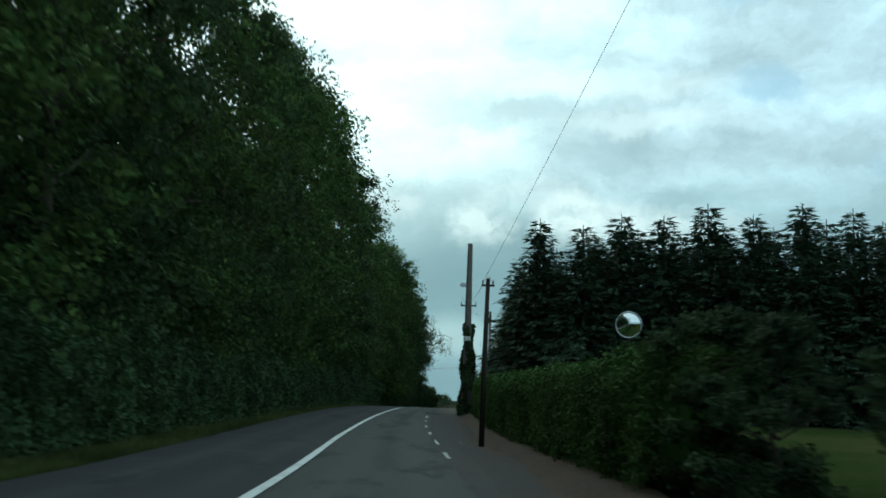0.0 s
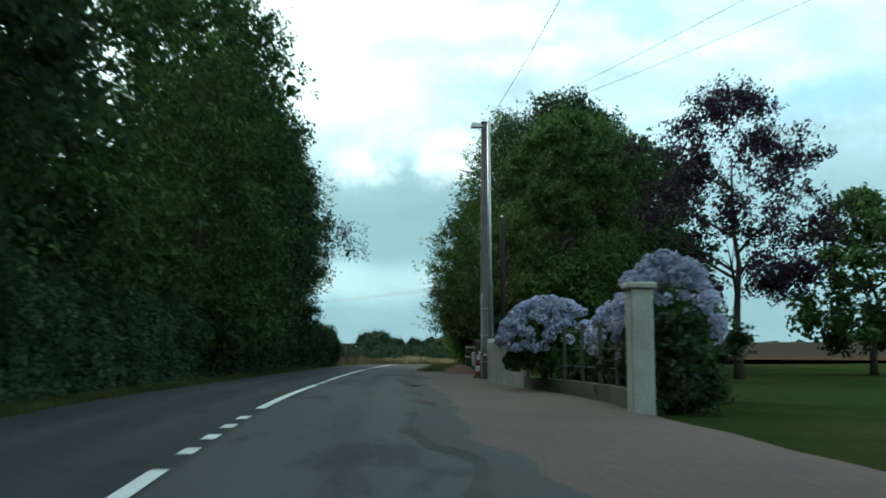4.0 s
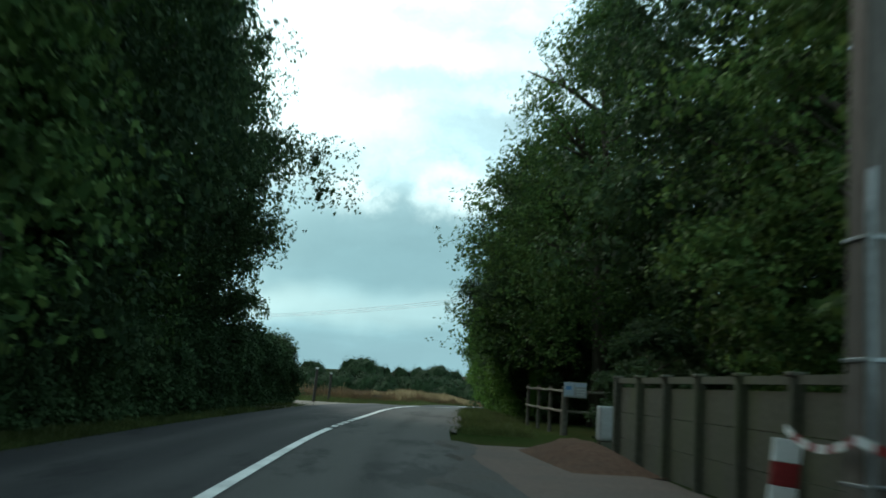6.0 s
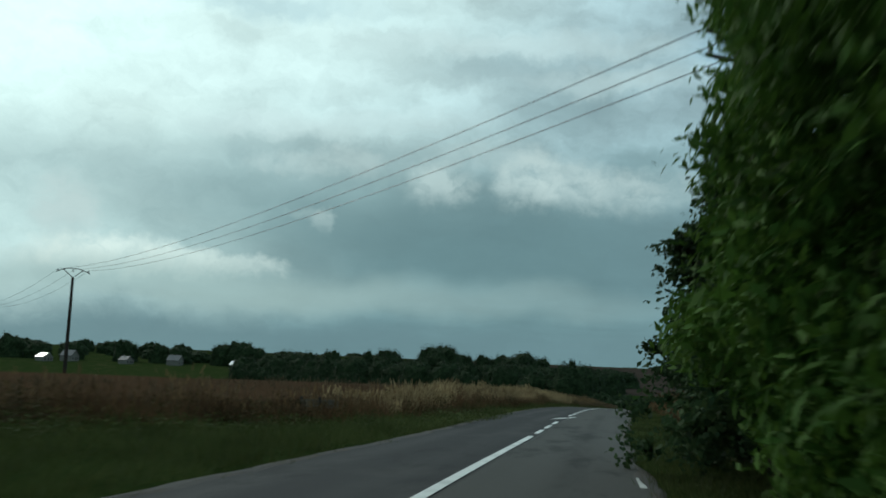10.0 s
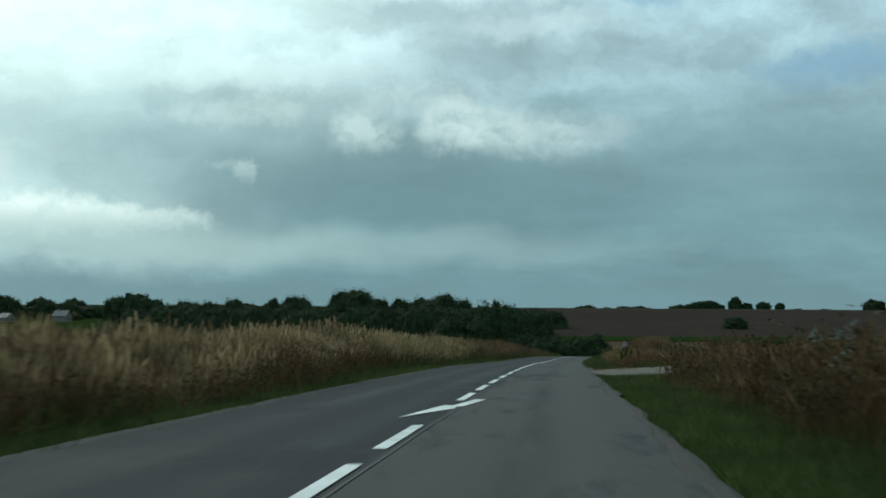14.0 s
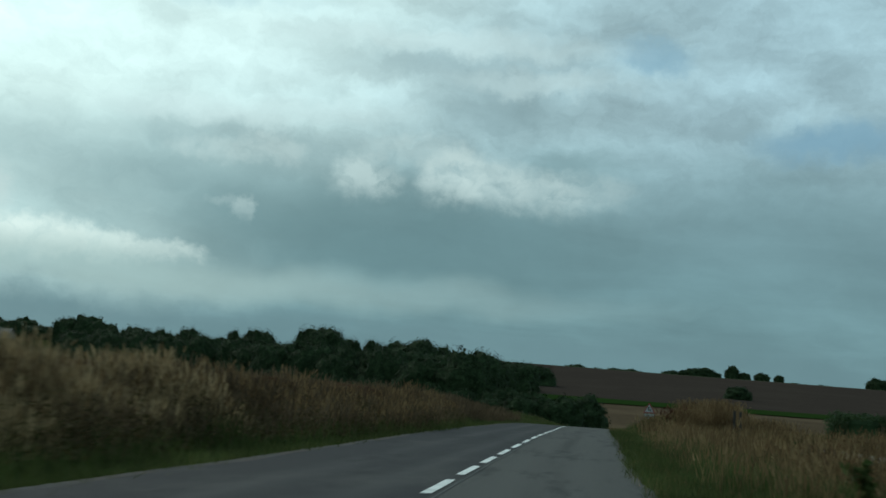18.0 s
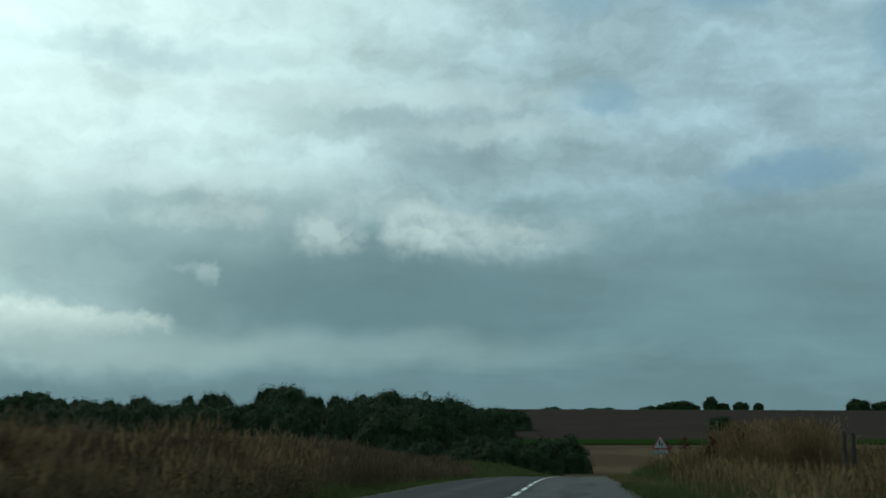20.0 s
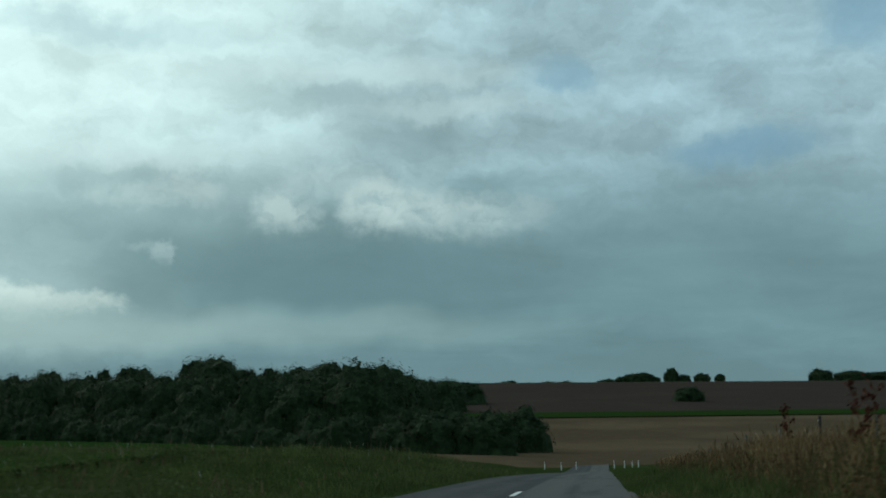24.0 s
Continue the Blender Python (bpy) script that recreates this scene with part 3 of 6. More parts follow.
# ---- lie of the land ----
# the road's centre line, x over y, and its height
centre = spline([-60, -30, 0, 15, 30, 45, 60, 73, 82, 95, 107, 115, 125, 135, 150, 165, 180, 195, 210, 225, 240, 255, 270, 285, 300, 315, 330, 345, 360, 405],
                [2.9, 0.6, -1.7, -2.75, -3.85, -4.5, -4.75, -4.75, -4.5, -4.0, -3.2, -2.2, -1.0, 0.45, 2.75, 5.25, 7.9, 10.65, 13.55, 16.5, 19.6, 22.75, 26.1, 29.8, 33.55, 37.3, 41.3, 45.9, 50.6, 65.0])
road_z = spline([-60, 0, 15, 30, 45, 60, 75, 90, 105, 120, 135, 150, 165, 180, 195, 210, 225, 240, 255, 270, 285, 300, 315, 330, 345, 360, 400, 450, 505, 570, 640, 730, 840, 1100, 1370, 1800, 4600],
                [-0.8, 0.18, 0.41, 0.8, 1.33, 1.84, 2.17, 2.3, 2.46, 2.70, 2.71, 2.55, 2.42, 2.38, 2.28, 2.14, 1.92, 1.66, 1.29, 0.94, 0.72, 0.42, 0.09, -0.4, -1.01, -1.7, -4.0, -7.0, -8.5, -9.0, -7.0, -2.5, 4.0, 18.0, 28.0, 27.0, 26.0])
LEFT, RIGHT = -3.0, 2.75          # the asphalt's edges from the centre line


left_edge = spline([0, 80, 110, 138, 185, 205, 250, 290, 345, 400], [-3.0, -3.3, -3.0, -2.5, -2.8, -3.1, -3.4, -3.6, -3.0, -3.0])
right_edge = spline([0, 45, 85, 110, 140, 165, 180, 197, 208, 240, 290, 345, 400], [2.65, 2.5, 2.7, 2.6, 2.4, 2.35, 2.65, 2.88, 2.82, 2.8, 3.1, 2.8, 2.8])


def ground_z(y, lat):
    """The ground's height at y, lat metres to the right of the centre line."""
    z = road_z(y)
    out = max(left_edge(y) - lat, lat - right_edge(y), 0.0)
    z -= 0.05 * smooth01(out / 0.5)
    if lat < 0:
        z += (0.42 + 0.38 * smooth01((y - 215) / 25)) * smooth01((y - 160) / 50) * smooth01((-lat - 4.4) / 2.6) * (1 - smooth01((y - 308) / 24))
        z -= 0.006 * min(max(-lat - 12, 0), 160) * smooth01((y - 120) / 30) * (1 - smooth01((y - 290) / 80))
        z += 1.2 * smooth01((-lat - 3.8) / 6) * smooth01((y - 324) / 42) * (1 - smooth01((y - 420) / 70))
        z += 3.0 * smooth01((-lat - 6) / 45) * smooth01((y - 340) / 110) * (1 - smooth01((y - 470) / 90))
    else:
        z += 0.26 * smooth01((lat - 3.85) / 0.7) * smooth01((y - 8) / 5) * (1 - smooth01((y - 52) / 8))
        z += 0.35 * smooth01((lat - 4.5) / 3.0) * smooth01((y - 168) / 12) * (1 - smooth01((y - 200) / 20))
        z += 0.75 * smooth01((lat - 4.0) / 4.5) * smooth01((y - 303) / 14) * (1 - smooth01((y - 345) / 30))
    if out > 25 and y < 700:
        z += 0.5 * math.sin(y * 0.021 + lat * 0.013) * smooth01((out - 25) / 60)
    return z


def at(y, lat, up=0.0):
    return Vector((centre(y) + lat, y, ground_z(y, lat) + up))


def strip(ys, lats, up=0.0, wave=0.0, feather=0.0, front=0.0):
    """A sheet over the ground between the offsets lats(y)."""
    g = Geo()
    rows = []
    for y in ys:
        ls = lats(y)
        rows.append([at(y, l, up + (noise.noise((l * 0.9, y * 0.9, up)) * wave if wave else 0)) for l in ls])
        if feather:                       # let the sides sink into what lies below
            rows[-1][0].z -= feather
            rows[-1][-1].z -= feather
    if front:
        for p in rows[0]:
            p.z -= front
    n = len(rows[0])
    vs = [p for r in rows for p in r]
    fs = [(i * n + k, i * n + k + 1, (i + 1) * n + k + 1, (i + 1) * n + k) for i in range(len(rows) - 1) for k in range(n - 1)]
    return g.add(vs, fs)


def steps(a, b, d):
    n = max(int(round((b - a) / d)), 1)
    return [a + (b - a) * i / n for i in range(n + 1)]

# ---- ground ----
def structure(ob, label, category):
    return tagged(ob, label=label, category=category, kind="structure")


ys = steps(-60, 0, 4) + steps(2, 400, 2) + steps(408, 560, 8) + steps(580, 1400, 20) + steps(1450, 2400, 60) + steps(2600, 4400, 300)
lats = [-2600, -1800, -1200, -900, -700, -520, -400, -300, -230, -170, -130, -100, -75, -55, -40, -30, -22, -16, -12, -10, -8.5, -7.5, -6.8, -6.2, -5.6, -5, -4.4, -3.8, -3.3, -3.0,
        0, 2.75, 3.1, 3.6, 4.2, 4.8, 5.4, 6, 7, 8, 9, 10.5, 12, 15, 20, 28, 38, 50, 70, 95, 130, 170, 230, 300, 400, 520, 700, 900, 1200, 1800, 2600]
ground = part("ground", strip(ys, lambda y: lats, -0.05), GROUND, smooth=True)
structure(ground, "rolling ground under rough grass verges, a valley and far hills", "ground")

# fields on the hillside across the valley
far = ((470, 728, -40, 640, STUBBLE, "pale brown stubble field rising from the valley floor"),
       (748, 1290, -300, 900, PLOUGH, "dark brown ploughed field on the far hillside"))
for y0, y1, l0, l1, mat, label in far:
    fy = steps(y0, y1, 20)
    f = part("field", strip(fy, lambda y: steps(l0, l1, 40), 0.35, front=1.0), mat, smooth=True)
    structure(f, label, "field")
f = part("field", strip(steps(718, 752, 8.5), lambda y: steps(-60, 900, 40), 0.8), BEET, smooth=True)
structure(f, "narrow strip of green crop between two brown fields", "field")
f = part("field", strip(steps(1290, 1800, 30), lambda y: steps(-700, 1300, 60), 0.4), FARLAND, smooth=True)
structure(f, "hazy green fields along the skyline", "field")

# ---- road ----
road = part("road", strip(steps(-60, 420, 2) + steps(428, 520, 8), lambda y: [left_edge(y) + 0.05 * noise.noise((y * 0.8, 0, 1)), -2.3, -1.6, 0.0, 1.4, 2.1, right_edge(y) + 0.06 * noise.noise((y * 0.8, 0, 5))]), ASPHALT, smooth=True)
along = road.data.uv_layers.new(name="along")
for loop in road.data.loops:
    v = road.data.vertices[loop.vertex_index].co
    along.data[loop.index].uv = (v.x - centre(v.y), v.y)
structure(road, "worn grey asphalt country road curving over a rise", "road")


def flush(name, y0, y1, l0, l1, mat, label, up=0.012, d=1.0, wob=0.0, cuts=1):
    """A thin layer on the road or ground between two offsets."""
    def ls(y):
        a = l0(y) if callable(l0) else l0
        b = l1(y) if callable(l1) else l1
        if wob:
            a, b = a + wob * noise.noise((y * 0.6, 3.1, a)), b + wob * noise.noise((y * 0.6, 7.7, b))
        return [a + (b - a) * i / cuts for i in range(cuts + 1)]
    ob = part(name, strip(steps(y0, y1, d), ls, up, feather=up + 0.012 if cuts > 1 else 0.0), mat)
    return structure(ob, label, name.replace("_", " "))


# white lines: solid, broken for the drives, then long dashes with arrows
for a, b in ((-40, 65.5), (73.0, 84.5), (89.6, 106.8), (111.4, 121.9), (124.2, 164.0)):
    flush("centre_line", a, b, -0.075, 0.075, PAINT, "solid white centre line painted on asphalt")
for y in (66.6, 68.0, 69.4, 70.8, 85.4, 86.5, 87.6, 88.7, 107.5, 108.5, 109.5, 110.5, 122.3, 123.2):
    flush("line_dash", y, y + 0.55, -0.075, 0.075, PAINT, "short white dash in the centre line before a drive")
y = 165.6
while y < 345:
    if not any(abs(y + 1.3 - a) < 3.2 for a in (179.4, 208.9, 254.5)):
        flush("line_dash", y, y + 2.6, -0.07, 0.07, PAINT, "long white dash of the broken centre line", d=0.9)
    y += 3.8
for y in (180.5, 209.3, 254.9):      # arrows that call drivers back to the right
    g = Geo()
    out_ = [(0.45, 2.2), (0.16, 2.2), (-0.12, 0.55), (-0.34, 0.62), (-0.78, -1.9), (0.02, -0.1), (-0.02, 0.28), (0.12, 0.34)]
    top = [at(y + b, a * 0.72 + 0.12, 0.014) for a, b in out_]
    g.add(top, [tuple(range(len(top)))[::-1]])
    structure(part("road_arrow", g, PAINT), "white painted arrow bending across the centre line", "road arrow")
for y, ln, l in ((20.2, 1.9, 2.64), (25.5, 2.3, 2.64), (31.0, 1.4, 2.54), (36.2, 1.1, 2.42), (41.3, 0.8, 2.35), (46.0, 2.4, 2.30), (132.5, 1.4, 2.44), (137, 1.5, 2.44), (141.5, 1.5, 2.40), (146, 1.5, 2.36), (150.5, 1.5, 2.3), (155, 1.5, 2.26)):
    flush("edge_dash", y, y + ln, l - 0.045, l + 0.045, WORN_PAINT, "worn white dash along the road's edge")
g = Geo()
for y in steps(160, 330, 1.0)[:-1]:
    w0, w1 = 0.16 + 0.05 * noise.noise((y * 0.3, 0, 0)), 0.16 + 0.05 * noise.noise(((y + 1) * 0.3, 0, 0))
    g.add([at(y, w0 - 0.012, 0.009), at(y, w0 + 0.012, 0.009), at(y + 1, w1 + 0.012, 0.009), at(y + 1, w1 - 0.012, 0.009)], [(0, 1, 2, 3)])
structure(part("tar_seam", g, TAR), "thin dark tar seam beside the centre line", "tar seam")

# shoulders, drives and tracks
flush("shoulder", 6, 62, lambda y: right_edge(y) - 0.12, 4.6, LEAFMOULD, "strip of dead leaves and earth under the hedge", 0.012, 1.0, 0.2, 6)
flush("shoulder", 12, 64, lambda y: right_edge(y) - 0.1, lambda y: 3.95 + 0.15 * math.sin(y * 0.4), SHOULDER, "worn tarmac shoulder beside the road", 0.022, 1.0, 0.15, 5)
flush("drive", 54, 104, lambda y: right_edge(y) - 0.15, lambda y: 5.9 if y < 84 else 5.9 - (y - 84) * 0.03, DRIVE, "brown gravelled forecourt between road and garden wall", 0.032, 1.0, 0.12, 8)
flush("road_edge", 52, 104, lambda y: right_edge(y) - 0.35 + 0.2 * math.sin(y * 0.7), lambda y: right_edge(y) + 0.45 + 0.25 * math.sin(y * 0.43), SHOULDER, "strip of broken tarmac between road and forecourt", 0.044, 0.6, 0.5, 5)
flush("verge_track", 117, 143, lambda y: -3.2 - 11 * smooth01((y - 117) / 3) * (1 - smooth01((y - 131) / 10)), lambda y: left_edge(y) + 0.04, GRAVEL, "beige gravel pull-in with a field entrance", 0.03, 1.0, 0.2, 20)
island_side = spline([226, 233, 236, 239, 248, 262, 276, 290, 298, 304, 309], [3.0, 3.0, 3.9, 5.5, 7.6, 10.6, 12.0, 11.9, 10.2, 5.0, 3.2])      # where the island ends and the gravel begins
field_side = spline([226, 231, 236, 242, 255, 270, 290, 302, 309], [3.4, 6.2, 8.2, 9.5, 12.3, 14.9, 15.7, 13.2, 6.5])
flush("layby", 226, 309, lambda y: max(island_side(y), right_edge(y) + 0.06), lambda y: max(field_side(y), right_edge(y) + 0.3), GRAVEL, "pale gravel lay-by curving round a grass island", 0.04, 1.0, 0.25, 14)
flush("field_entrance", 243, 246.5, -4.9, -3.3, DRIVE, "small earth field entrance off the road", 0.02, 1.0, 0.3)

# trench mark of a drain across the shoulder
drain = Geo()
for a, b, c, d in ((26.4, 27.8, 3.25, 3.31), (26.4, 27.8, 3.70, 3.75), (26.4, 26.5, 3.25, 3.75), (27.72, 27.8, 3.25, 3.75)):
    drain.add([at(a, c, 0.036), at(a, d, 0.036), at(b, d, 0.036), at(b, c, 0.036)], [(0, 1, 2, 3)])
structure(part("drain_frame", drain, CONCRETE), "pale concrete frame of a drain in the shoulder", "drain")

# crumbling edges of the asphalt
flush("road_edge", 142, 345, lambda y: left_edge(y) - 0.3, lambda y: left_edge(y) + 0.1, SHOULDER, "strip of grit along the broken edge of the asphalt", 0.014, 0.8, 0.22, 3)
flush("road_edge", 108, 228, lambda y: right_edge(y) - 0.08, lambda y: right_edge(y) + 0.14, SHOULDER, "strip of grit along the broken edge of the asphalt", 0.014, 0.8, 0.2, 3)
flush("road_edge", 228, 345, lambda y: right_edge(y) - 0.08, lambda y: right_edge(y) + 0.18, SHOULDER, "strip of grit along the broken edge of the asphalt", 0.014, 0.8, 0.2, 3)

# ---- plants ----
def trunk_geo(rng, height, r0, limbs, spread, low):
    g = Geo()
    pts = [Vector((0, 0, -0.25))]
    for i in range(1, 7):
        k = i / 6
        pts.append(Vector((rng.normal(0, 0.12) * k * 2, rng.normal(0, 0.12) * k * 2, height * 0.9 * k)))
    g.tube(pts, [r0 * 1.35] + [r0 * (1 - 0.14 * i) for i in range(1, 7)], 8)
    for i in range(limbs):
        h = height * rng.uniform(low, 0.8)
        a = rng.uniform(0, 2 * math.pi)
        ln = spread * rng.uniform(0.6, 1.0) * (1.1 - 0.5 * h / height)
        s = Vector((0, 0, h))
        m = s + Vector((math.cos(a) * ln * 0.5, math.sin(a) * ln * 0.5, ln * 0.32))
        e = s + Vector((math.cos(a) * ln, math.sin(a) * ln, ln * rng.uniform(0.3, 0.7)))
        g.tube([s, m, e], [r0 * 0.4, r0 * 0.25, r0 * 0.08], 5, False)
        for _ in range(2):
            b = a + rng.uniform(-0.9, 0.9)
            g.tube([m, m + Vector((math.cos(b) * ln * 0.45, math.sin(b) * ln * 0.45, ln * 0.25))], [r0 * 0.16, r0 * 0.05], 4, False)
    return g


def sprigs(rng, pos, out_, size, per, reach, droop=0.25, narrow=0.5):
    """Short leafy shoots at pos, each with a handful of blades along it."""
    m = len(pos)
    ax = unit(out_ + rng.normal(0, 0.5, (m, 3)) - np.array([0, 0, droop * 0.6]))
    s = rng.uniform(-1.0, 0.9, (m, per, 1))
    p = pos[:, None] + ax[:, None] * s * reach + rng.normal(0, size * 0.4, (m, per, 3))
    return leaf_quads(rng, p.reshape(-1, 3), np.repeat(out_, per, 0) * 0.6 + np.array([0, 0, 0.5]), size, droop, narrow)


def crown_mesh(name, seed, height, low, spread, n, size, mat, shape="oval", clumps=70, narrow=0.62, droop=0.25):
    """A crown of leaf clumps between low and height, with gaps and an uneven rim."""
    rng = np.random.default_rng(seed)
    u = rng.uniform(0, 1, clumps)
    if shape == "oval":
        prof = np.sqrt(np.clip(1 - (2 * u - 0.9) ** 2 / 1.25, 0.05, 1))
    elif shape == "column":
        prof = np.clip(1.05 - u ** 3, 0.15, 1)
    elif shape == "bell":
        prof = np.clip(1 - u ** 1.7, 0.03, 1) ** 0.75
    else:
        prof = np.clip(1 - u ** 1.4, 0.06, 1)
    a = rng.uniform(0, 2 * np.pi, clumps)
    rr = spread * prof * np.sqrt(rng.uniform(0.15, 1.0, clumps)) * rng.uniform(0.75, 1.12, clumps)
    lobe = np.array([noise.noise((math.cos(p) * 1.4, math.sin(p) * 1.4, q * 3.2 + seed)) for p, q in zip(a, u)])
    rr *= 1 + 0.34 * lobe
    c = np.stack([rr * np.cos(a), rr * np.sin(a), low + (height - low) * u * 0.96], 1)
    cr = spread * rng.uniform(0.11, 0.24, clumps)
    stray, twigs = [], []                                   # branches that reach out past the rim, thinning to a tip
    for _ in range(clumps // 10 if clumps >= 100 else 0):
        k = rng.integers(clumps)
        d = np.array([math.cos(a[k]), math.sin(a[k]), rng.uniform(-0.35, 0.75)])
        s0 = np.array([prof[k] * spread * 0.86 * math.cos(a[k]), prof[k] * spread * 0.86 * math.sin(a[k]), c[k, 2]])
        reach = spread * rng.uniform(0.07, 0.16)
        tip = s0 + d * reach - np.array([0, 0, 0.10 * reach])
        for side in (np.array([0, 0, 0.016]), np.array([-d[1], d[0], 0]) * 0.016):        # the twig that carries them
            back_ = s0 - d * spread * 0.3
            twigs.append(np.array([[back_ - side, back_ + side, tip + side * 0.3, tip - side * 0.3]]))
        for j in range(5):
            w = j / 4
            stray.append((*(s0 + d * reach * w - np.array([0, 0, 0.10 * reach * w * w])), spread * (0.10 - 0.05 * w)))
    if stray:
        stray = np.array(stray)
        c, cr = np.concatenate([c, stray[:, :3]]), np.concatenate([cr, stray[:, 3]])
    per = 6
    pos, out_ = clump_points(rng, c, cr, n // per, 0.8)
    q = sprigs(rng, pos, out_, size, per, size * 1.7, droop, narrow)
    return quad_mesh(name, np.concatenate([q, inner(rng, c, cr, n // 3, size * 1.3), *twigs]), mat)


def inner(rng, c, cr, n, size):
    """Larger sprays deep inside the clumps, which close the gaps."""
    k = rng.choice(len(c), n, p=cr ** 2 / (cr ** 2).sum())
    d = unit(rng.normal(0, 1, (n, 3)))
    pos = c[k] * np.array([0.9, 0.9, 1.0]) + d * (cr[k] * rng.uniform(0.05, 0.75, n))[:, None]
    return leaf_quads(rng, pos, d, size, 0.2, 0.8)


def tree(name, seed, height, low, spread, n, size, mat, label, shape="oval", clumps=70, r0=0.22, limbs=9, narrow=0.62, droop=0.25, category="tree", trunk_low=0.3):
    root = new(name)
    rng = np.random.default_rng(seed + 500)
    part("trunk", trunk_geo(rng, height * 0.86, r0, limbs, spread * 0.8, trunk_low), BARK, root, smooth=True)
    part("crown", crown_mesh("crown", seed, height, low, spread, n, size, mat, shape, clumps, narrow, droop), mat, root)
    return tagged(root, label=label, category=category)


def plant(ob, p, turn=0.0, s=1.0, sz=None):
    """Stands a copy of a tree at p."""
    return copy_thing(ob, Matrix.Translation(p) @ Matrix.Rotation(radians(turn), 4, "Z") @ Matrix.Diagonal((s, s, sz or s, 1)))


def retire(ob):
    """Removes the pattern that the copies were taken from."""
    for o in (*ob.children_recursive, ob):
        bpy.data.objects.remove(o)


rnd = random.Random(5)
TALL = [tree("roadside_tree", 11 + i, 18.4, 2.0, 4.9, 29000, 0.16, m, l, "oval", 240, 0.26, 12)
        for i, (m, l) in enumerate(((LEAF_ASH, "tall ash tree with dense green foliage above a hedge"), (LEAF_DARK, "tall dark broad-leaved tree leaning over the road"), (LEAF_ASH, "tall leafy tree with feathery outer twigs")))]
BACK = tree("woodland_tree", 25, 18.0, 0.8, 4.8, 8000, 0.34, LEAF_DARK, "dark tree deep in the roadside wood", "oval", 150, 0.26, 8)
MID = [tree("roadside_tree", 31 + i, 11.5, 1.0, 3.9, 38000, 0.125, m, l, "oval", 280, 0.2, 10)
       for i, (m, l) in enumerate(((LEAF_DARK, "spreading dark green roadside tree with ragged rim"), (LEAF_ASH, "leafy green lime tree beside the road")))]

BROAD = tree("roadside_tree", 37, 15.8, 2.2, 5.3, 64000, 0.10, LEAF_ASH, "broad dark tree with low branches reaching over the road", "bell", 380, 0.3, 14)
ROUND = tree("roadside_tree", 38, 13.0, 2.6, 4.2, 78000, 0.095, LEAF_DARK, "round-headed dark tree leaning over the hedge", "oval", 300, 0.24, 12)

# the wood along the left of the road
row = ((-14, 18.5, 0), (-6, 18, 1), (2, 17.5, 0), (9, 18.5, 1), (17, 18, 2), (25, 18, 1), (33, 18.5, 0), (41, 18.5, 1), (49, 19.8, 2), (57, 21.2, 0), (65, 21.8, 2), (73, 20.8, 1), (80.5, 19.2, 0), (88, 18.6, 2))
for y, h, k in row:
    plant(TALL[k], at(y, LEFT - 4.2 - rnd.uniform(0, 0.7), -0.1), rnd.uniform(0, 360), h / 18.0 * rnd.uniform(0.95, 1.05), h / 18.0)
for y, h, lat, k, s in ((95.5, 16.0, 5.4, 1, 1.16), (102.5, 15.0, 5.7, 0, 1.1), (108.0, 13.6, 7.4, 1, 1.0), (112.5, 13.0, 9.0, 0, 0.9)):
    plant(MID[k], at(y, -lat, -0.1), rnd.uniform(0, 360), s, h / 11.5)
plant(ROUND, at(114.5, -6.5, -0.1), 140, 1.0)
plant(ROUND, at(109.5, -6.6, -0.1), 40, 0.95, 1.1)
plant(MID[0], at(119.3, -7.0, -0.1), 300, 0.82, 1.12)
plant(MID[1], at(111.0, -9.2, -0.1), 60, 1.1, 1.3)
plant(BACK, at(116.5, -11.2, -0.1), 200, 0.74)
plant(BACK, at(112.5, -8.6, -0.1), 20, 0.6, 0.74)
for y in range(-16, 116, 8):
    plant(BACK, at(y + rnd.uniform(-2, 2), LEFT - 11.0 - rnd.uniform(0, 2), -0.1), rnd.uniform(0, 360), rnd.uniform(0.85, 0.98) * (1 if y < 88 else 0.72))
# y under -16: unseen trees behind the start, added to block sky light
for y in range(-58, 92, 8):
    plant(BACK, at(y + rnd.uniform(-2, 2), LEFT - 7.5 - rnd.uniform(0, 1.5), -0.1), rnd.uniform(0, 360), 0.8, rnd.uniform(0.82, 1.0))
for y, lat in ((104, 9.5), (111, 10), (117, 10.5), (108, 13.5), (115, 14.5)):
    plant(BACK, at(y, -lat, -0.1), rnd.uniform(0, 360), 0.62, 0.66)
for y in range(-12, 120, 11):
    plant(BACK, at(y + rnd.uniform(-2, 2), LEFT - 18 - rnd.uniform(0, 3), -0.1), rnd.uniform(0, 360), rnd.uniform(0.8, 0.95) * (1 if y < 88 else 0.66))

# trees along the right, past the gardens
for y, lat, h, k in ((104, 10.9, 12.5, 1), (110.0, 10.4, 15.0, 0), (123.5, 7.0, 12.5, 1), (129, 7.3, 12.4, 1), (135.0, 7.4, 12.4, 1), (141, 8.0, 12.0, 0), (147, 8.6, 9.5, 1), (152.5, 9.5, 7.0, 0)):
    plant(MID[k], at(y, lat, -0.1), rnd.uniform(0, 360), h / 11.5, h / 11.5)
plant(BROAD, at(117.8, 7.3, -0.1), 20, 1.0)
plant(ROUND, at(121.5, 5.4, -0.1), 250, 0.74, 0.72)
for y, lat in ((107, 14), (112, 11.5), (118, 11), (113, 16), (121, 13), (129, 13), (137, 13), (145, 13.5)):
    plant(BACK, at(y, lat, -0.1), rnd.uniform(0, 360), 0.72, 0.68)


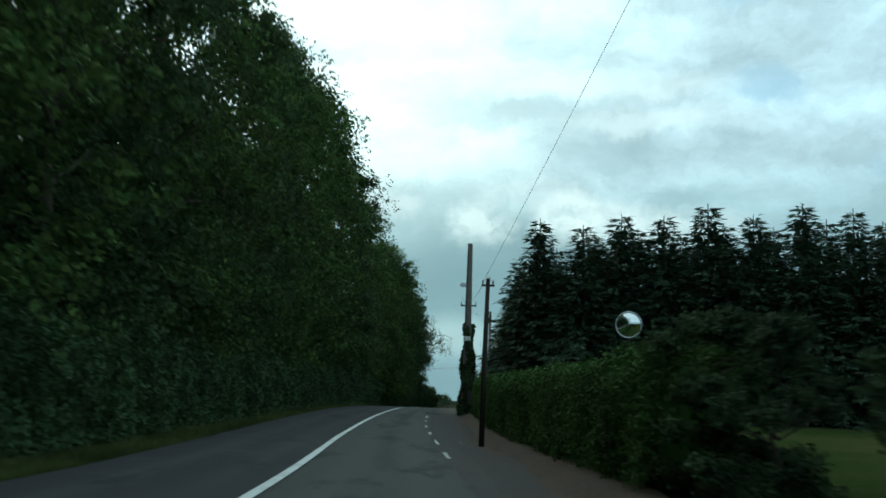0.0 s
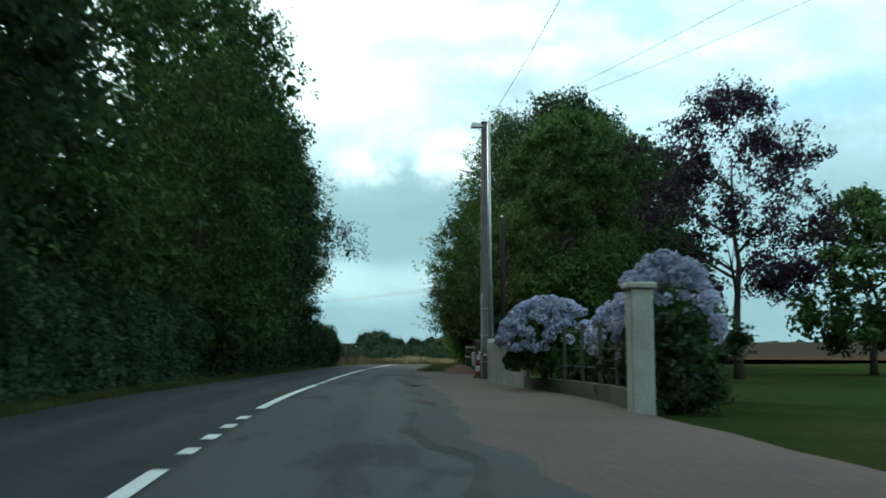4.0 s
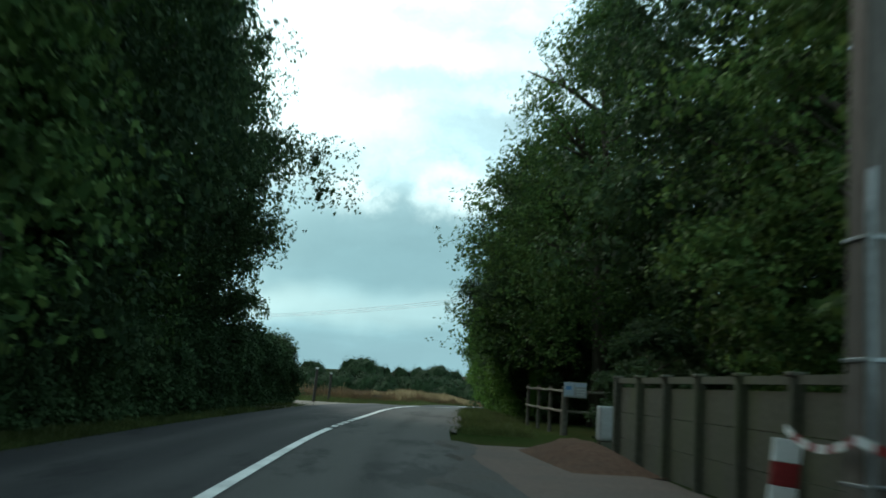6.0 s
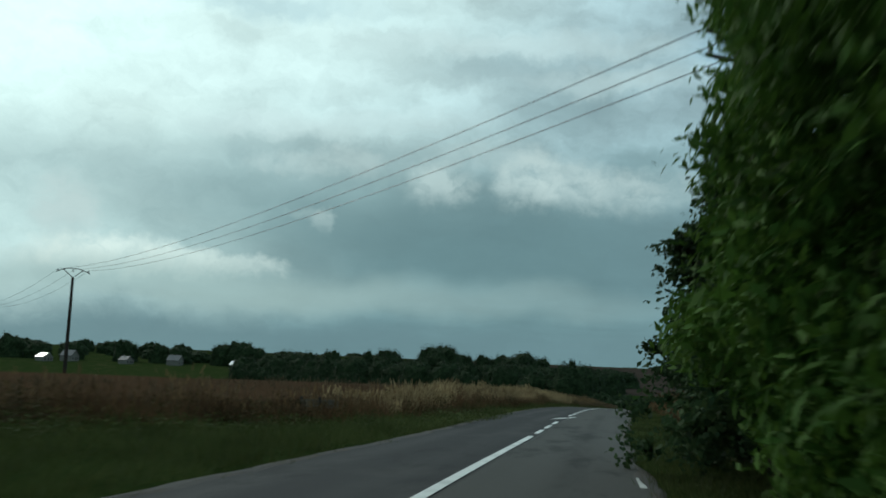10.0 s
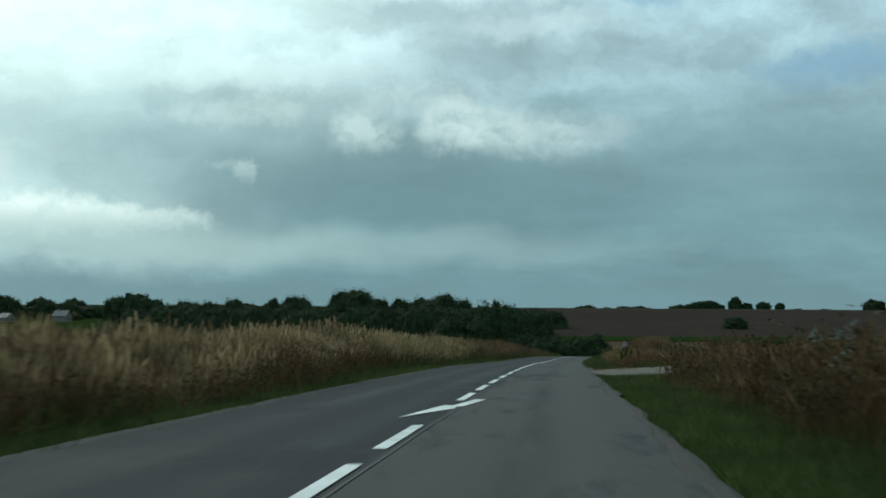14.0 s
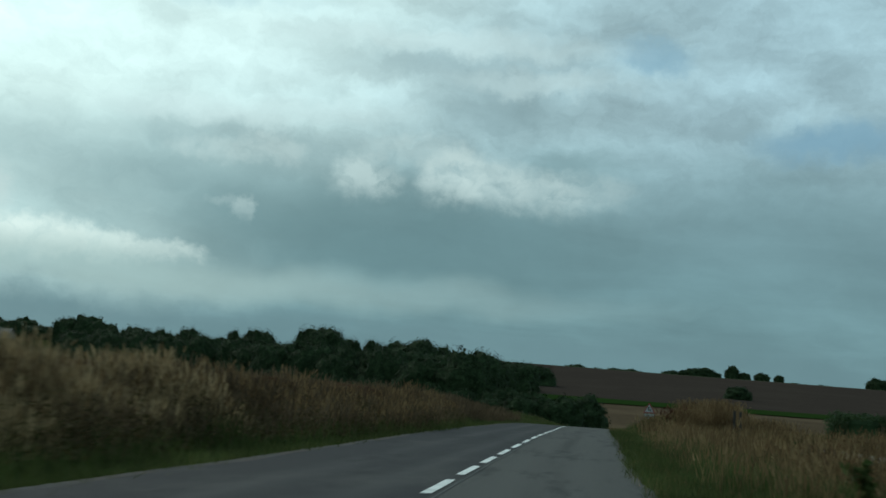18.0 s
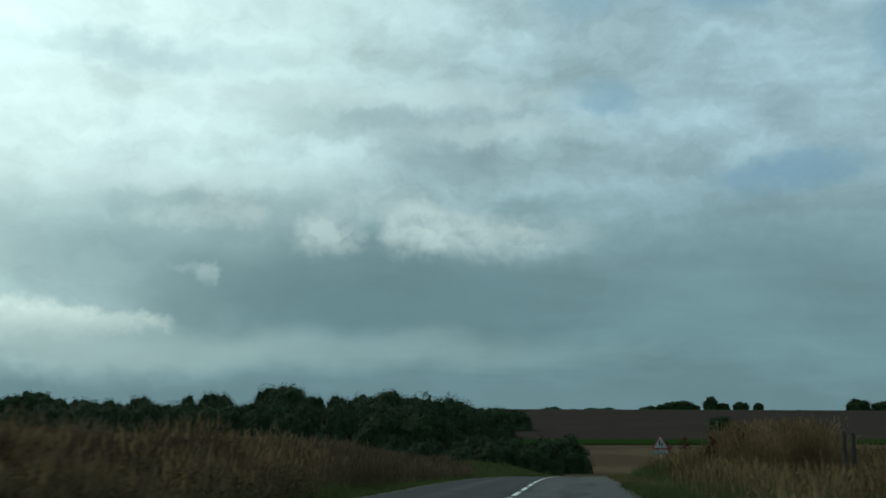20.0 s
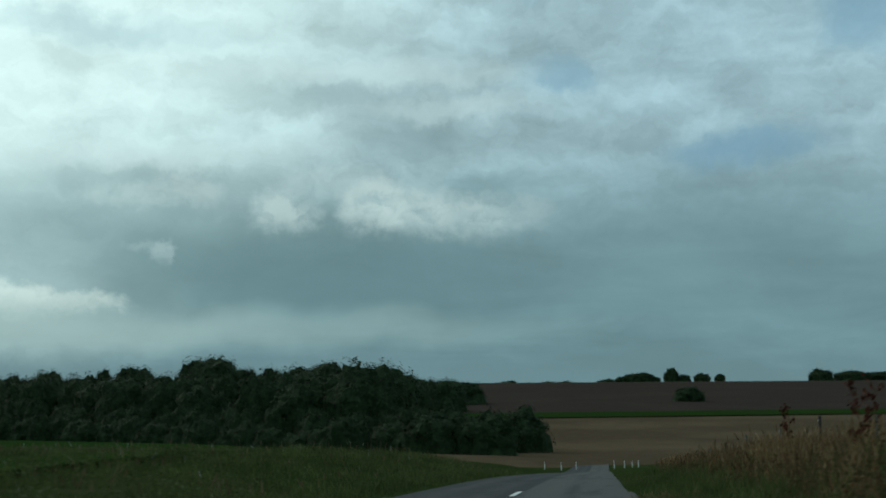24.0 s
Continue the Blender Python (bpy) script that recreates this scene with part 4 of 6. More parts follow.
def hedge_mesh(name, seed, length, depth, height, n, size, mat, ragged=0.25, narrow=0.62):
    """One length of hedge along y: leaves over a rounded, uneven block."""
    rng = np.random.default_rng(seed)
    n = n // 5
    # share of shoots by face: front, back, top
    face = rng.choice(3, n, p=(0.50, 0.12, 0.38))
    y = rng.uniform(-length / 2, length / 2, n)
    z = rng.uniform(0, 1, n) ** 0.9 * height
    x = rng.uniform(-depth / 2, depth / 2, n)
    out_ = np.zeros((n, 3))
    f, b, t = face == 0, face == 1, face == 2
    x[f], x[b] = depth / 2, -depth / 2
    z[t] = height
    out_[f, 0], out_[b, 0], out_[t, 2] = 1, -1, 1
    out_[f | b, 2] = 0.25
    wob = np.array([noise.noise((p * 0.55, q * 0.8, seed)) for p, q in zip(y, z)])
    wob2 = np.array([noise.noise((p * 1.7, q * 1.9, seed + 9)) for p, q in zip(y, x + z)])
    w = ragged * (wob + 0.6 * wob2) - np.abs(rng.normal(0, 0.10 + ragged * 0.25, n))
    x += np.where(f, w, np.where(b, -w, 0))
    z += np.where(t, w * 1.2, 0)
    k = np.clip((z / height - 0.8) / 0.2, 0, 1) * 0.25 * depth      # rounded shoulders
    x -= np.sign(x) * k * np.where(t, 0, 1)
    if height > 4:                                                   # hollow under the overhang
        x = np.where(f, x - 1.1 * np.clip(1 - z / 1.5, 0, 1), x)
    pos = np.stack([x, y, z], 1)
    return quad_mesh(name, sprigs(rng, pos, out_, size, 5, size * 1.4, 0.1 if height < 4 else 0.5, narrow if height < 4 else 0.36), mat)


def core_geo(length, depth, height):
    return Geo().box((0 if height < 4 else -0.75, 0, height / 2), (depth, length, height), 0.2)


def hedge(name, seeds, ys_, lat, depth, height, n, size, mat, label, ragged, group, length):
    """A run of hedge, length by length, each with leaves and a thicket inside."""
    kinds = [hedge_mesh("leaves", s, length + 0.3, depth, height, n, size, mat, ragged) for s in seeds]
    core = core_geo(length, depth * (0.62 if height < 4 else 0.3), height * 0.86).mesh("thicket", mat)
    for i, y in enumerate(ys_):
        l = lat(y) if callable(lat) else lat
        p, q = at(y - 1, l), at(y + 1, l)
        turn = math.atan2(-(q.x - p.x), q.y - p.y)
        root = new(name)
        sc = 1 + 0.06 * noise.noise((y * 0.31, 1.0, height))
        face = 1 if l < 0 else -1
        root.matrix_basis = Matrix.Translation(at(y, l, -0.05)) @ Matrix.Rotation(turn + (0 if face > 0 else math.pi), 4, "Z") @ Matrix.Diagonal((1, 1, sc, 1))
        part("leaves", kinds[i % len(kinds)], mat, root)
        part("thicket", core, mat, root)
        tagged(root, label=label, category="hedge", group=group)


hedge("field_hedge", (1, 2, 3), steps(-14, 121.5, 4.84), lambda y: LEFT - 2.6 + 0.75 * smooth01((y - 98) / 20), 2.2, 2.5, 12500, 0.115, LEAF_HEDGE, "untrimmed hawthorn hedge on a grass verge", 0.45, "hedge along the wood", 4.84)
hedge("garden_hedge", (4, 5, 6), steps(14.5, 47.5, 4.7), 5.2, 1.5, 1.62, 28000, 0.06, LEAF_THUJA, "neatly clipped green conifer hedge beside the shoulder", 0.14, "clipped garden hedge", 4.7)
hedge("tall_hedge", (7, 8), steps(123, 147.2, 4.84), lambda y: 4.75 - 0.65 * smooth01((y - 122) / 16), 2.3, 5.6, 34000, 0.16, LEAF_LIME, "tall bright green willow hedge hanging over the verge", 0.75, "overgrown roadside hedge", 4.8)

hedge("undergrowth", (8, 9), steps(-14, 116, 10.0), LEFT - 9.5, 3.0, 6.0, 5000, 0.34, LEAF_DARK, "dark tangled undergrowth inside the roadside wood", 0.8, "undergrowth in the wood", 10.0)

bush = tree("bush", 60, 2.7, 0.1, 1.4, 9000, 0.09, LEAF_DARK, "dark leafy shrub beside the drive", "oval", 40, 0.06, 6, category="shrub")
for y, lat, s in ((9.5, 7.2, 0.9), (12.0, 5.4, 0.75), (10.8, 5.6, 0.72), (8.0, 6.2, 0.75), (12, 8.5, 0.9), (6.0, 7.4, 0.9), (9.0, 9.6, 0.9), (7.0, 9.0, 0.85), (11.0, 10.6, 0.9), (13.0, 11.0, 0.9), (104.5, 6.7, 0.9), (107, 7.2, 1.0), (119, 6.2, 0.9), (122, 6.0, 1.1)):
    plant(bush, at(y, lat), rnd.uniform(0, 360), s)
retire(bush)
bush = tree("bush", 62, 2.5, 0.05, 1.15, 9000, 0.085, LEAF_HEDGE, "rounded hawthorn bush ending the hedge", "column", 60, 0.06, 6, category="shrub")
for y, lat, s in ((122.9, -4.4, 0.98), (123.1, -5.4, 1.05), (122.9, -6.5, 1.0)):
    plant(bush, at(y, lat), rnd.uniform(0, 360), s)
retire(bush)
bush = tree("bush", 61, 5.6, 0.3, 1.9, 22000, 0.10, LEAF_DARK, "dark pointed evergreen at the end of the hedge", "column", 130, 0.1, 8, category="shrub")
for y, lat, s in ((156.4, 4.3, 0.94), (153.6, 4.4, 1.02), (150.8, 4.6, 1.1), (155.2, 6.6, 1.0), (152.0, 7.0, 1.1)):
    plant(bush, at(y, lat), rnd.uniform(0, 360), s)
retire(bush)


def spruce(seed, height, spread, label):
    """A spire of drooping tiers."""
    rng = np.random.default_rng(seed)
    root = new("spruce")
    g = Geo().tube([(0, 0, -0.2), (0, 0, height * 0.5), (0, 0, height)], [0.17, 0.1, 0.015], 7)
    pos, ax = [], []
    tiers = int(height / 0.27)
    for i in range(tiers):
        h = 0.5 + (height - 0.55) * i / tiers
        r = spread * (1 - h / height) ** 0.85 * rng.uniform(0.8, 1.2) + 0.08
        nb = max(int(11 - 5 * h / height), 5)
        a0 = rng.uniform(0, 6.28)
        for b in range(nb):
            a = a0 + 6.283 * b / nb + rng.normal(0, 0.2)
            ln = r * rng.uniform(0.75, 1.15)
            d = np.array([math.cos(a), math.sin(a), 0.12 - 0.35 * (1 - h / height)])
            g.tube([(0, 0, h), tuple(d * ln + np.array([0, 0, h]))], [0.025, 0.006], 3, False)
            k = max(int(62 * ln / spread), 8)
            s = (rng.uniform(0.01, 1.0, k) ** 0.6)[:, None]
            side = np.array([-math.sin(a), math.cos(a), 0]) * rng.choice((-1, 1), (k, 1)) * rng.uniform(0.2, 1.1, (k, 1))
            w = unit(d + side - np.array([0, 0, 0.35]) * rng.uniform(0, 1.6, (k, 1)))
            pos.append(np.array([0, 0, h]) + d * ln * s + side * 0.10 + rng.normal(0, 0.05, (k, 3)))
            ax.append(w)
    pos, ax = np.concatenate(pos), np.concatenate(ax)
    n = len(pos)
    L = rng.uniform(0.22, 0.46, (n, 1))
    sd = unit(np.cross(ax, np.array([0, 0, 1.0]) + rng.normal(0, 0.5, (n, 3)))) * L * 0.13
    q = np.stack([pos - sd * 0.6, pos + ax * L * 0.4 + sd, pos + ax * L, pos + ax * L * 0.4 - sd], 1)
    m = 900                                    # the dark heart
    hh = height * (1 - np.sqrt(rng.uniform(0.01, 1, m))) * 0.97 + 0.3
    rr, aa = spread * 0.6 * (1 - hh / height) ** 0.85 * np.sqrt(rng.uniform(0, 1, m)), rng.uniform(0, 6.283, m)
    core = leaf_quads(rng, np.stack([rr * np.cos(aa), rr * np.sin(aa), hh], 1), rng.normal(0, 1, (m, 3)), 0.5, 0.9, 0.5)
    part("trunk", g, BARK, root)
    part("crown", quad_mesh("crown", np.concatenate([q, core]), LEAF_CONIFER), LEAF_CONIFER, root)
    return tagged(root, label=label, category="spruce", group="row of spruces behind the hedge")


SPRUCE = [spruce(s, 9.0, 2.7, "slender dark spruce in a row behind the clipped hedge") for s in (81, 82, 83)]
i = 0
for x, y, h in ((3.1, 52.5, 9.0), (5.2, 51.0, 8.5), (7.2, 51.5, 9.2), (9.2, 50.5, 9.0), (11.3, 50.0, 9.6), (13.4, 49.5, 9.0), (15.6, 48.8, 9.5), (17.8, 48.2, 9.2), (20.2, 47.6, 9.6), (22.5, 47, 9.4),
                (4.2, 55.5, 8.0), (6.3, 55.5, 8.8), (8.6, 55, 9.1), (10.8, 54.5, 8.8), (13, 54, 9.3), (15.4, 53, 9), (18, 52.5, 9.4), (2.2, 56.0, 7.4), (20.5, 51.5, 9.2), (7.4, 59, 8.7), (12.2, 58, 8.9)):
    plant(SPRUCE[i % 3], (x, y, ground_z(y, x - centre(y)) - 0.05), rnd.uniform(0, 360), h / 9.0 * rnd.uniform(1.1, 1.35), (h + 1.2) / 9.0)
    i += 1
for t in SPRUCE:
    retire(t)

# garden trees
garden = tree("garden_tree", 91, 9.9, 1.9, 2.5, 22000, 0.14, LEAF_ASH, "dense egg-shaped green tree behind the concrete fence", "oval", 200, 0.16, 9)
garden.matrix_basis = Matrix.Translation((4.0, 93.5, ground_z(93.5, 8)))
purple = tree("plum_tree", 92, 10.3, 3.0, 4.0, 20000, 0.11, LEAF_PURPLE, "purple-leaved plum tree with open airy crown", "oval", 110, 0.17, 12)
purple.matrix_basis = Matrix.Translation((10.0, 92.0, ground_z(92, 14)))
back_tree = tree("garden_tree", 93, 7.5, 1.2, 3.2, 7000, 0.24, LEAF_ASH, "leafy green garden tree beyond the fence", "oval", 60, 0.15, 8)
back_tree.matrix_basis = Matrix.Translation((17.5, 97.0, ground_z(97, 19)))
for t in TALL + MID + [BACK, BROAD, ROUND]:
    retire(t)

# ivy up the second pole and a bright shrub beneath it
rng = np.random.default_rng(7)
z = rng.uniform(0, 4.6, 4200)
a = rng.uniform(0, 6.283, 4200)
r = (0.42 - 0.045 * z + 0.09 * np.sin(z * 3 + a * 2)) * rng.uniform(0.75, 1.05, 4200)
pos = np.stack([r * np.cos(a), r * np.sin(a), z], 1)
ivy = part("ivy", quad_mesh("ivy", leaf_quads(rng, pos, np.stack([np.cos(a), np.sin(a), 0 * a], 1), 0.15, 0.3, 0.8), LEAF_DARK), LEAF_DARK, at=Matrix.Translation((-0.5, 51.35, ground_z(51.3, 4))))
tagged(ivy, "dark ivy wrapped thickly round a concrete pole", "ivy")
shrub = tree("shrub", 95, 2.4, 0.1, 0.75, 2200, 0.13, LEAF_LIME, "bright green shrub at the garden corner", "column", 30, 0.05, 5, category="shrub")
shrub.matrix_basis = Matrix.Translation((0.35, 56.5, ground_z(56.5, 5)))

# ---- far woods and village ----
def far_crown(seed, n=1500, size=0.042):
    """A unit tree head, one high and about one wide: clumps of leaf tufts."""
    rng = np.random.default_rng(seed)

    def shell(m, depth, tuft, narrow):
        d = unit(rng.normal(0, 1, (m, 3)))
        d[:, 2] = np.where(d[:, 2] < -0.25, -d[:, 2], d[:, 2])
        lump = np.array([noise.noise((x * 2.6, y * 2.6, z * 2.6 + seed)) + 0.5 * noise.noise((x * 6, y * 6, z * 6 + seed)) for x, y, z in d])
        r = (1 + 0.30 * lump) * depth - np.abs(rng.normal(0, 0.05, m))
        z = np.sign(d[:, 2]) * np.abs(d[:, 2]) ** 0.75
        pos = np.stack([0.5 * d[:, 0] * r, 0.5 * d[:, 1] * r, 0.17 + 0.78 * z * r], 1)
        return leaf_quads(rng, pos, d * 3.0, tuft, 0.0, narrow)
    def skin(u, v):                         # the closed heart of the crown
        a, e = 6.2832 * u / 26, -0.25 + 1.82 * v / 13
        x, y, z = math.cos(a) * math.cos(e), math.sin(a) * math.cos(e), math.sin(e)
        r = (1 + 0.30 * (noise.noise((x * 2.6, y * 2.6, z * 2.6 + seed)) + 0.5 * noise.noise((x * 6, y * 6, z * 6 + seed)))) * 0.90
        return (0.5 * x * r, 0.5 * y * r, 0.17 + 0.78 * math.copysign(abs(z) ** 0.75, z) * r)
    heart = np.array([[skin(u, v), skin(u + 1, v), skin(u + 1, v + 1), skin(u, v + 1)] for u in range(26) for v in range(13)])
    return np.concatenate([shell(n, 1.0, size, 0.8), heart])


FAR = [far_crown(s, 2800, 0.031) for s in (201, 202, 203, 204)]
FARTHER = [far_crown(s, 700, 0.055) for s in (205, 206, 207, 208)]


def wood(name, trees, mat, label, seed=1, heads=None):
    """Many far trees in one object; trees: (x, y, foot, height, width)."""
    rng = np.random.default_rng(seed)
    out_ = []
    for x, y, z, h, w in trees:
        q = (heads or FAR)[rng.integers(4)].copy()
        t = rng.uniform(0, 6.283)
        c, s = math.cos(t), math.sin(t)
        q = np.stack([(q[..., 0] * c - q[..., 1] * s) * w, (q[..., 0] * s + q[..., 1] * c) * w, q[..., 2] * h], -1)
        out_.append(q + np.array([x, y, z]))
    ob = part(name, quad_mesh(name, np.concatenate(out_), mat), mat)
    return tagged(ob, label=label, category="wood", kind="stuff")


def foot(x, y):
    return ground_z(y, x - centre(y)) - 0.3


rng = np.random.default_rng(3)
trees = []
edge = spline([-112, -80, -49, 20, 76], [735, 690, 655, 575, 507])         # near edge of the wood, y over x
for x in np.arange(-112, 78, 6.0):
    for k in range(2):
        y = edge(x) + 3 + k * 13 + rng.uniform(-3, 3)
        xx = x + rng.uniform(-2.5, 2.5)
        h = rng.uniform(6.5, 10.0) + (2.5 if k else 0) + (1.0 if x < 40 else 0)
        trees.append((xx, y, foot(xx, y), h, rng.uniform(8, 12)))
# the mass of it behind, and the taller heads that break the skyline
for x in np.arange(-112, 132, 12.0):
    for y in np.arange(max(edge(min(x, 76)) + 40, 560 + max(x - 60, 0) * 2.0), 900, 48.0):
        xx, yy = x + rng.uniform(-4, 4), y + rng.uniform(-9, 9)
        if xx > 60 + (yy - 505) * 0.22:
            continue
        top = 12.0 + (yy - 560) * 0.018
        trees.append((xx, yy, foot(xx, yy), max(top - foot(xx, yy), 7.0) * rng.uniform(0.85, 1.05), rng.uniform(17, 24)))
HEADS = ((390, 637, 29), (352, 648, 14), (575, 645, 32), (528, 653, 14), (630, 655, 12), (700, 656, 7), (488, 653, 12), (450, 657, 8), (260, 656, 22), (210, 658, 8), (125, 663, 14), (30, 668, 18), (75, 668, 12))
for px, py, w in HEADS:                   # wide flat domes that break the skyline
    a = radians((784 - px) / 31.2 - 8.8)
    d = 500.0
    x, y = 40.5 - math.sin(a) * d, 321 + math.cos(a) * d
    top = 1.0 + (726 - py - 0.011 * (px - 784)) / 1790 * d
    trees.append((x, y, foot(x, y), (top - foot(x, y)) * 1.03, w * 1.25))
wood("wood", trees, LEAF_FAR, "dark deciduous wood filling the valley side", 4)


def far_tree(x, y, h, w, label, name="hill_tree"):
    root = new(name)
    z = foot(x, y)
    root.matrix_basis = Matrix.Translation((x, y, z))
    rg = np.random.default_rng(int(abs(x * 7 + y)) % 9999)
    q = far_crown(int(abs(x * 3 + y)) % 997, 1500, 0.05) * np.array([w, w, h * 0.93])
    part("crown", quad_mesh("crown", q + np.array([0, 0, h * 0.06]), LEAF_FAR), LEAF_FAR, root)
    part("trunk", Geo().tube([(0, 0, -0.5), (0, 0, h * 0.55)], [w * 0.04, w * 0.025], 6), BARK, root)
    return tagged(root, label=label, category="tree")


far_tree(93, 545, 10.8, 12.5, "rounded dark tree at the valley bottom beside the road")
far_tree(86, 540, 7.5, 8.0, "low dark bush in front of the valley wood")
far_tree(78, 511, 9.5, 13.0, "dark rounded tree at the wood's end")
far_tree(68, 512, 8.5, 12.0, "dark rounded tree at the wood's end")
far_tree(254, 840, 8.5, 17.0, "single round bush out in a ploughed field")
for x, y, top, w in ((407, 1366, 37.5, 24), (420, 1366, 38.5, 26), (395, 1366, 34.5, 14), (449, 1360, 43.5, 16), (462, 1358, 36, 16), (481, 1355, 37.2, 18), (500, 1352, 36, 12), (432, 1366, 34, 14), (607, 1335, 40.5, 26), (640, 1330, 38.3, 40), (670, 1330, 37.0, 40), (700, 1330, 38.0, 40)):
    far_tree(x, y, top - foot(x, y), w, "dark tree standing on the skyline of a field")
skyline = []
for x in np.arange(-700, 1200, 26.0):
    y = 1750 + 60 * math.sin(x * 0.01) + rng.uniform(-30, 30)
    skyline.append((x + rng.uniform(-12, 12), y, foot(x, y), rng.uniform(7, 14), rng.uniform(24, 50)))
for x in np.arange(-800, -140, 15.0):
    y = 960 - x * 0.2 + rng.uniform(-60, 60)
    skyline.append((x, y, foot(x, y), rng.uniform(6, 13), rng.uniform(12, 26)))
for x, top, w in ((-322, 27, 24), (-234, 26, 20), (-208, 24, 18), (-194, 21, 24), (-159, 26, 22), (-146, 28, 26), (-134, 24, 18), (-275, 22, 20), (-300, 21, 22)):
    skyline.append((x, 915, foot(x, 915), top - foot(x, 915), w))
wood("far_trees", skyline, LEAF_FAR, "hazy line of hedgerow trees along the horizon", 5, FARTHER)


def house(x, y, w, d, h, roof_h, turn, roof, label):
    root = new("house")
    root.matrix_basis = Matrix.Translation((x, y, foot(x, y))) @ Matrix.Rotation(radians(turn), 4, "Z")
    g = Geo().prism([(-w / 2, -1), (w / 2, -1), (w / 2, h), (0, h + roof_h), (-w / 2, h)], -d / 2, d / 2)
    part("wall", g, HOUSE_WALL, root)
    for s in (-1, 1):
        g = Geo()
        a, b = Vector((s * (w / 2 + 0.4), 0, h - 0.3)), Vector((0, 0, h + roof_h + 0.1))
        n = Vector((s * roof_h, 0, w / 2)).normalized() * 0.18
        e = Vector((0, d / 2 + 0.4, 0))
        g.add([a - e, a + e, b + e, b - e, a - e + n, a + e + n, b + e + n, b - e + n], [(3, 2, 1, 0), (4, 5, 6, 7), (0, 1, 5, 4), (1, 2, 6, 5), (2, 3, 7, 6), (3, 0, 4, 7)])
        part("roof", g, roof, root)
    part("chimney", Geo().box((0, d * 0.3, h + roof_h + 0.3), (0.7, 0.7, 1.5), 0.05), HOUSE_WALL, root)
    for k in (-0.28, 0.05, 0.3):
        win = part("window", Geo().box((k * w, -d / 2 - 0.02, h * 0.5), (1.1, 0.12, 1.4), 0.02), GLASS_DARK, root)
        part("sill", Geo().box((k * w, -d / 2 - 0.1, h * 0.5 - 0.75), (1.3, 0.25, 0.1), 0.02), HOUSE_WALL, win)
    return tagged(root, label=label, category="house")


house(-142, 880, 7, 8, 3.0, 2.6, 62, ROOF_METAL, "farm building with a shining pale sheet roof")
house(-224, 885, 9, 7, 3.0, 2.6, 70, SLATE, "low village house with a grey roof")
house(-282, 880, 9, 8, 3.2, 2.8, 62, ROOF_METAL, "barn with a shining pale roof among trees")
house(-268, 892, 11, 9, 4.2, 4.0, 80, SLATE, "village house with a slate roof")
house(-190, 892, 11, 9, 3.8, 3.6, 85, SLATE, "village house with a grey roof beside trees")

# white guide posts at the bottom of the valley
post = new("guide_post")
part("shaft", Geo().tube([(0, 0, -0.1), (0, 0, 0.85), (0, 0, 1.0)], [0.07, 0.07, 0.045], 8), WHITE, post)
part("band", Geo().tube([(0, 0, 0.72), (0, 0, 0.84)], 0.073, 8), RED, post, "red reflective band")
tagged(post, "white guide post with a red band beside the road", "guide post", "guide posts in the valley")
for y, lat in ((461, -6.5), (462, -2.0), (463, -4.2), (466, 3.6), (467, 5.2), (468, 6.4), (469, 7.4)):
    copy_thing(post, Matrix.Translation(at(y, lat)))
retire(post)

# ---- crops, verges and weeds ----
def blades(name, spots, rng, height, width, mat, per, lean=0.35, spread=0.12, label="", category="grass", heads=0.0):
    """Tufts of upright blades at spots (n, 3); with seed heads where heads is over nought."""
    n = len(spots) * per
    base = np.repeat(spots, per, 0) + np.concatenate([rng.normal(0, spread, (n, 2)), np.zeros((n, 1))], 1)
    stand = np.array([0.92 + 0.75 * noise.noise((p[0] * 0.45, p[1] * 0.45, 3.0)) + 0.3 * noise.noise((p[0] * 1.3, p[1] * 1.3, 8.0)) for p in spots])
    h = height * rng.uniform(0.55, 1.2, (n, 1)) * np.repeat(np.clip(stand, 0.4, 1.45), per)[:, None]
    a = rng.uniform(0, 6.283, n)
    side = np.stack([np.cos(a), np.sin(a), 0 * a], 1) * width
    tip = base + np.concatenate([rng.normal(0, lean, (n, 2)) * h, h], 1)
    short = height < 0.3
    mid = base * 0.45 + tip * 0.55 - np.concatenate([rng.normal(0, 0.05, (n, 2)) * h, np.zeros((n, 1))], 1)
    if short:
        q = [np.stack([base - side * 0.5, base + side * 0.5, tip + side * 0.1, tip - side * 0.1], 1)]
    else:
        q = [np.stack([base - side * 0.5, base + side * 0.5, mid + side * 0.4, mid - side * 0.4], 1),
             np.stack([mid - side * 0.4, mid + side * 0.4, tip + side * 0.12, tip - side * 0.12], 1)]
    if heads:
        m = rng.choice(n, int(n * heads), False)
        up_ = unit(tip[m] - mid[m]) * 0.16 * rng.uniform(0.6, 1.3, (len(m), 1))
        s = side[m] / width * 0.022
        q.append(np.stack([tip[m] - up_ * 0.2 - s, tip[m] - up_ * 0.2 + s, tip[m] + up_ + s * 0.4, tip[m] + up_ - s * 0.4], 1))
    ob = part(name, quad_mesh(name, np.concatenate(q), mat), mat)
    return tagged(ob, label=label, category=category, kind="stuff")


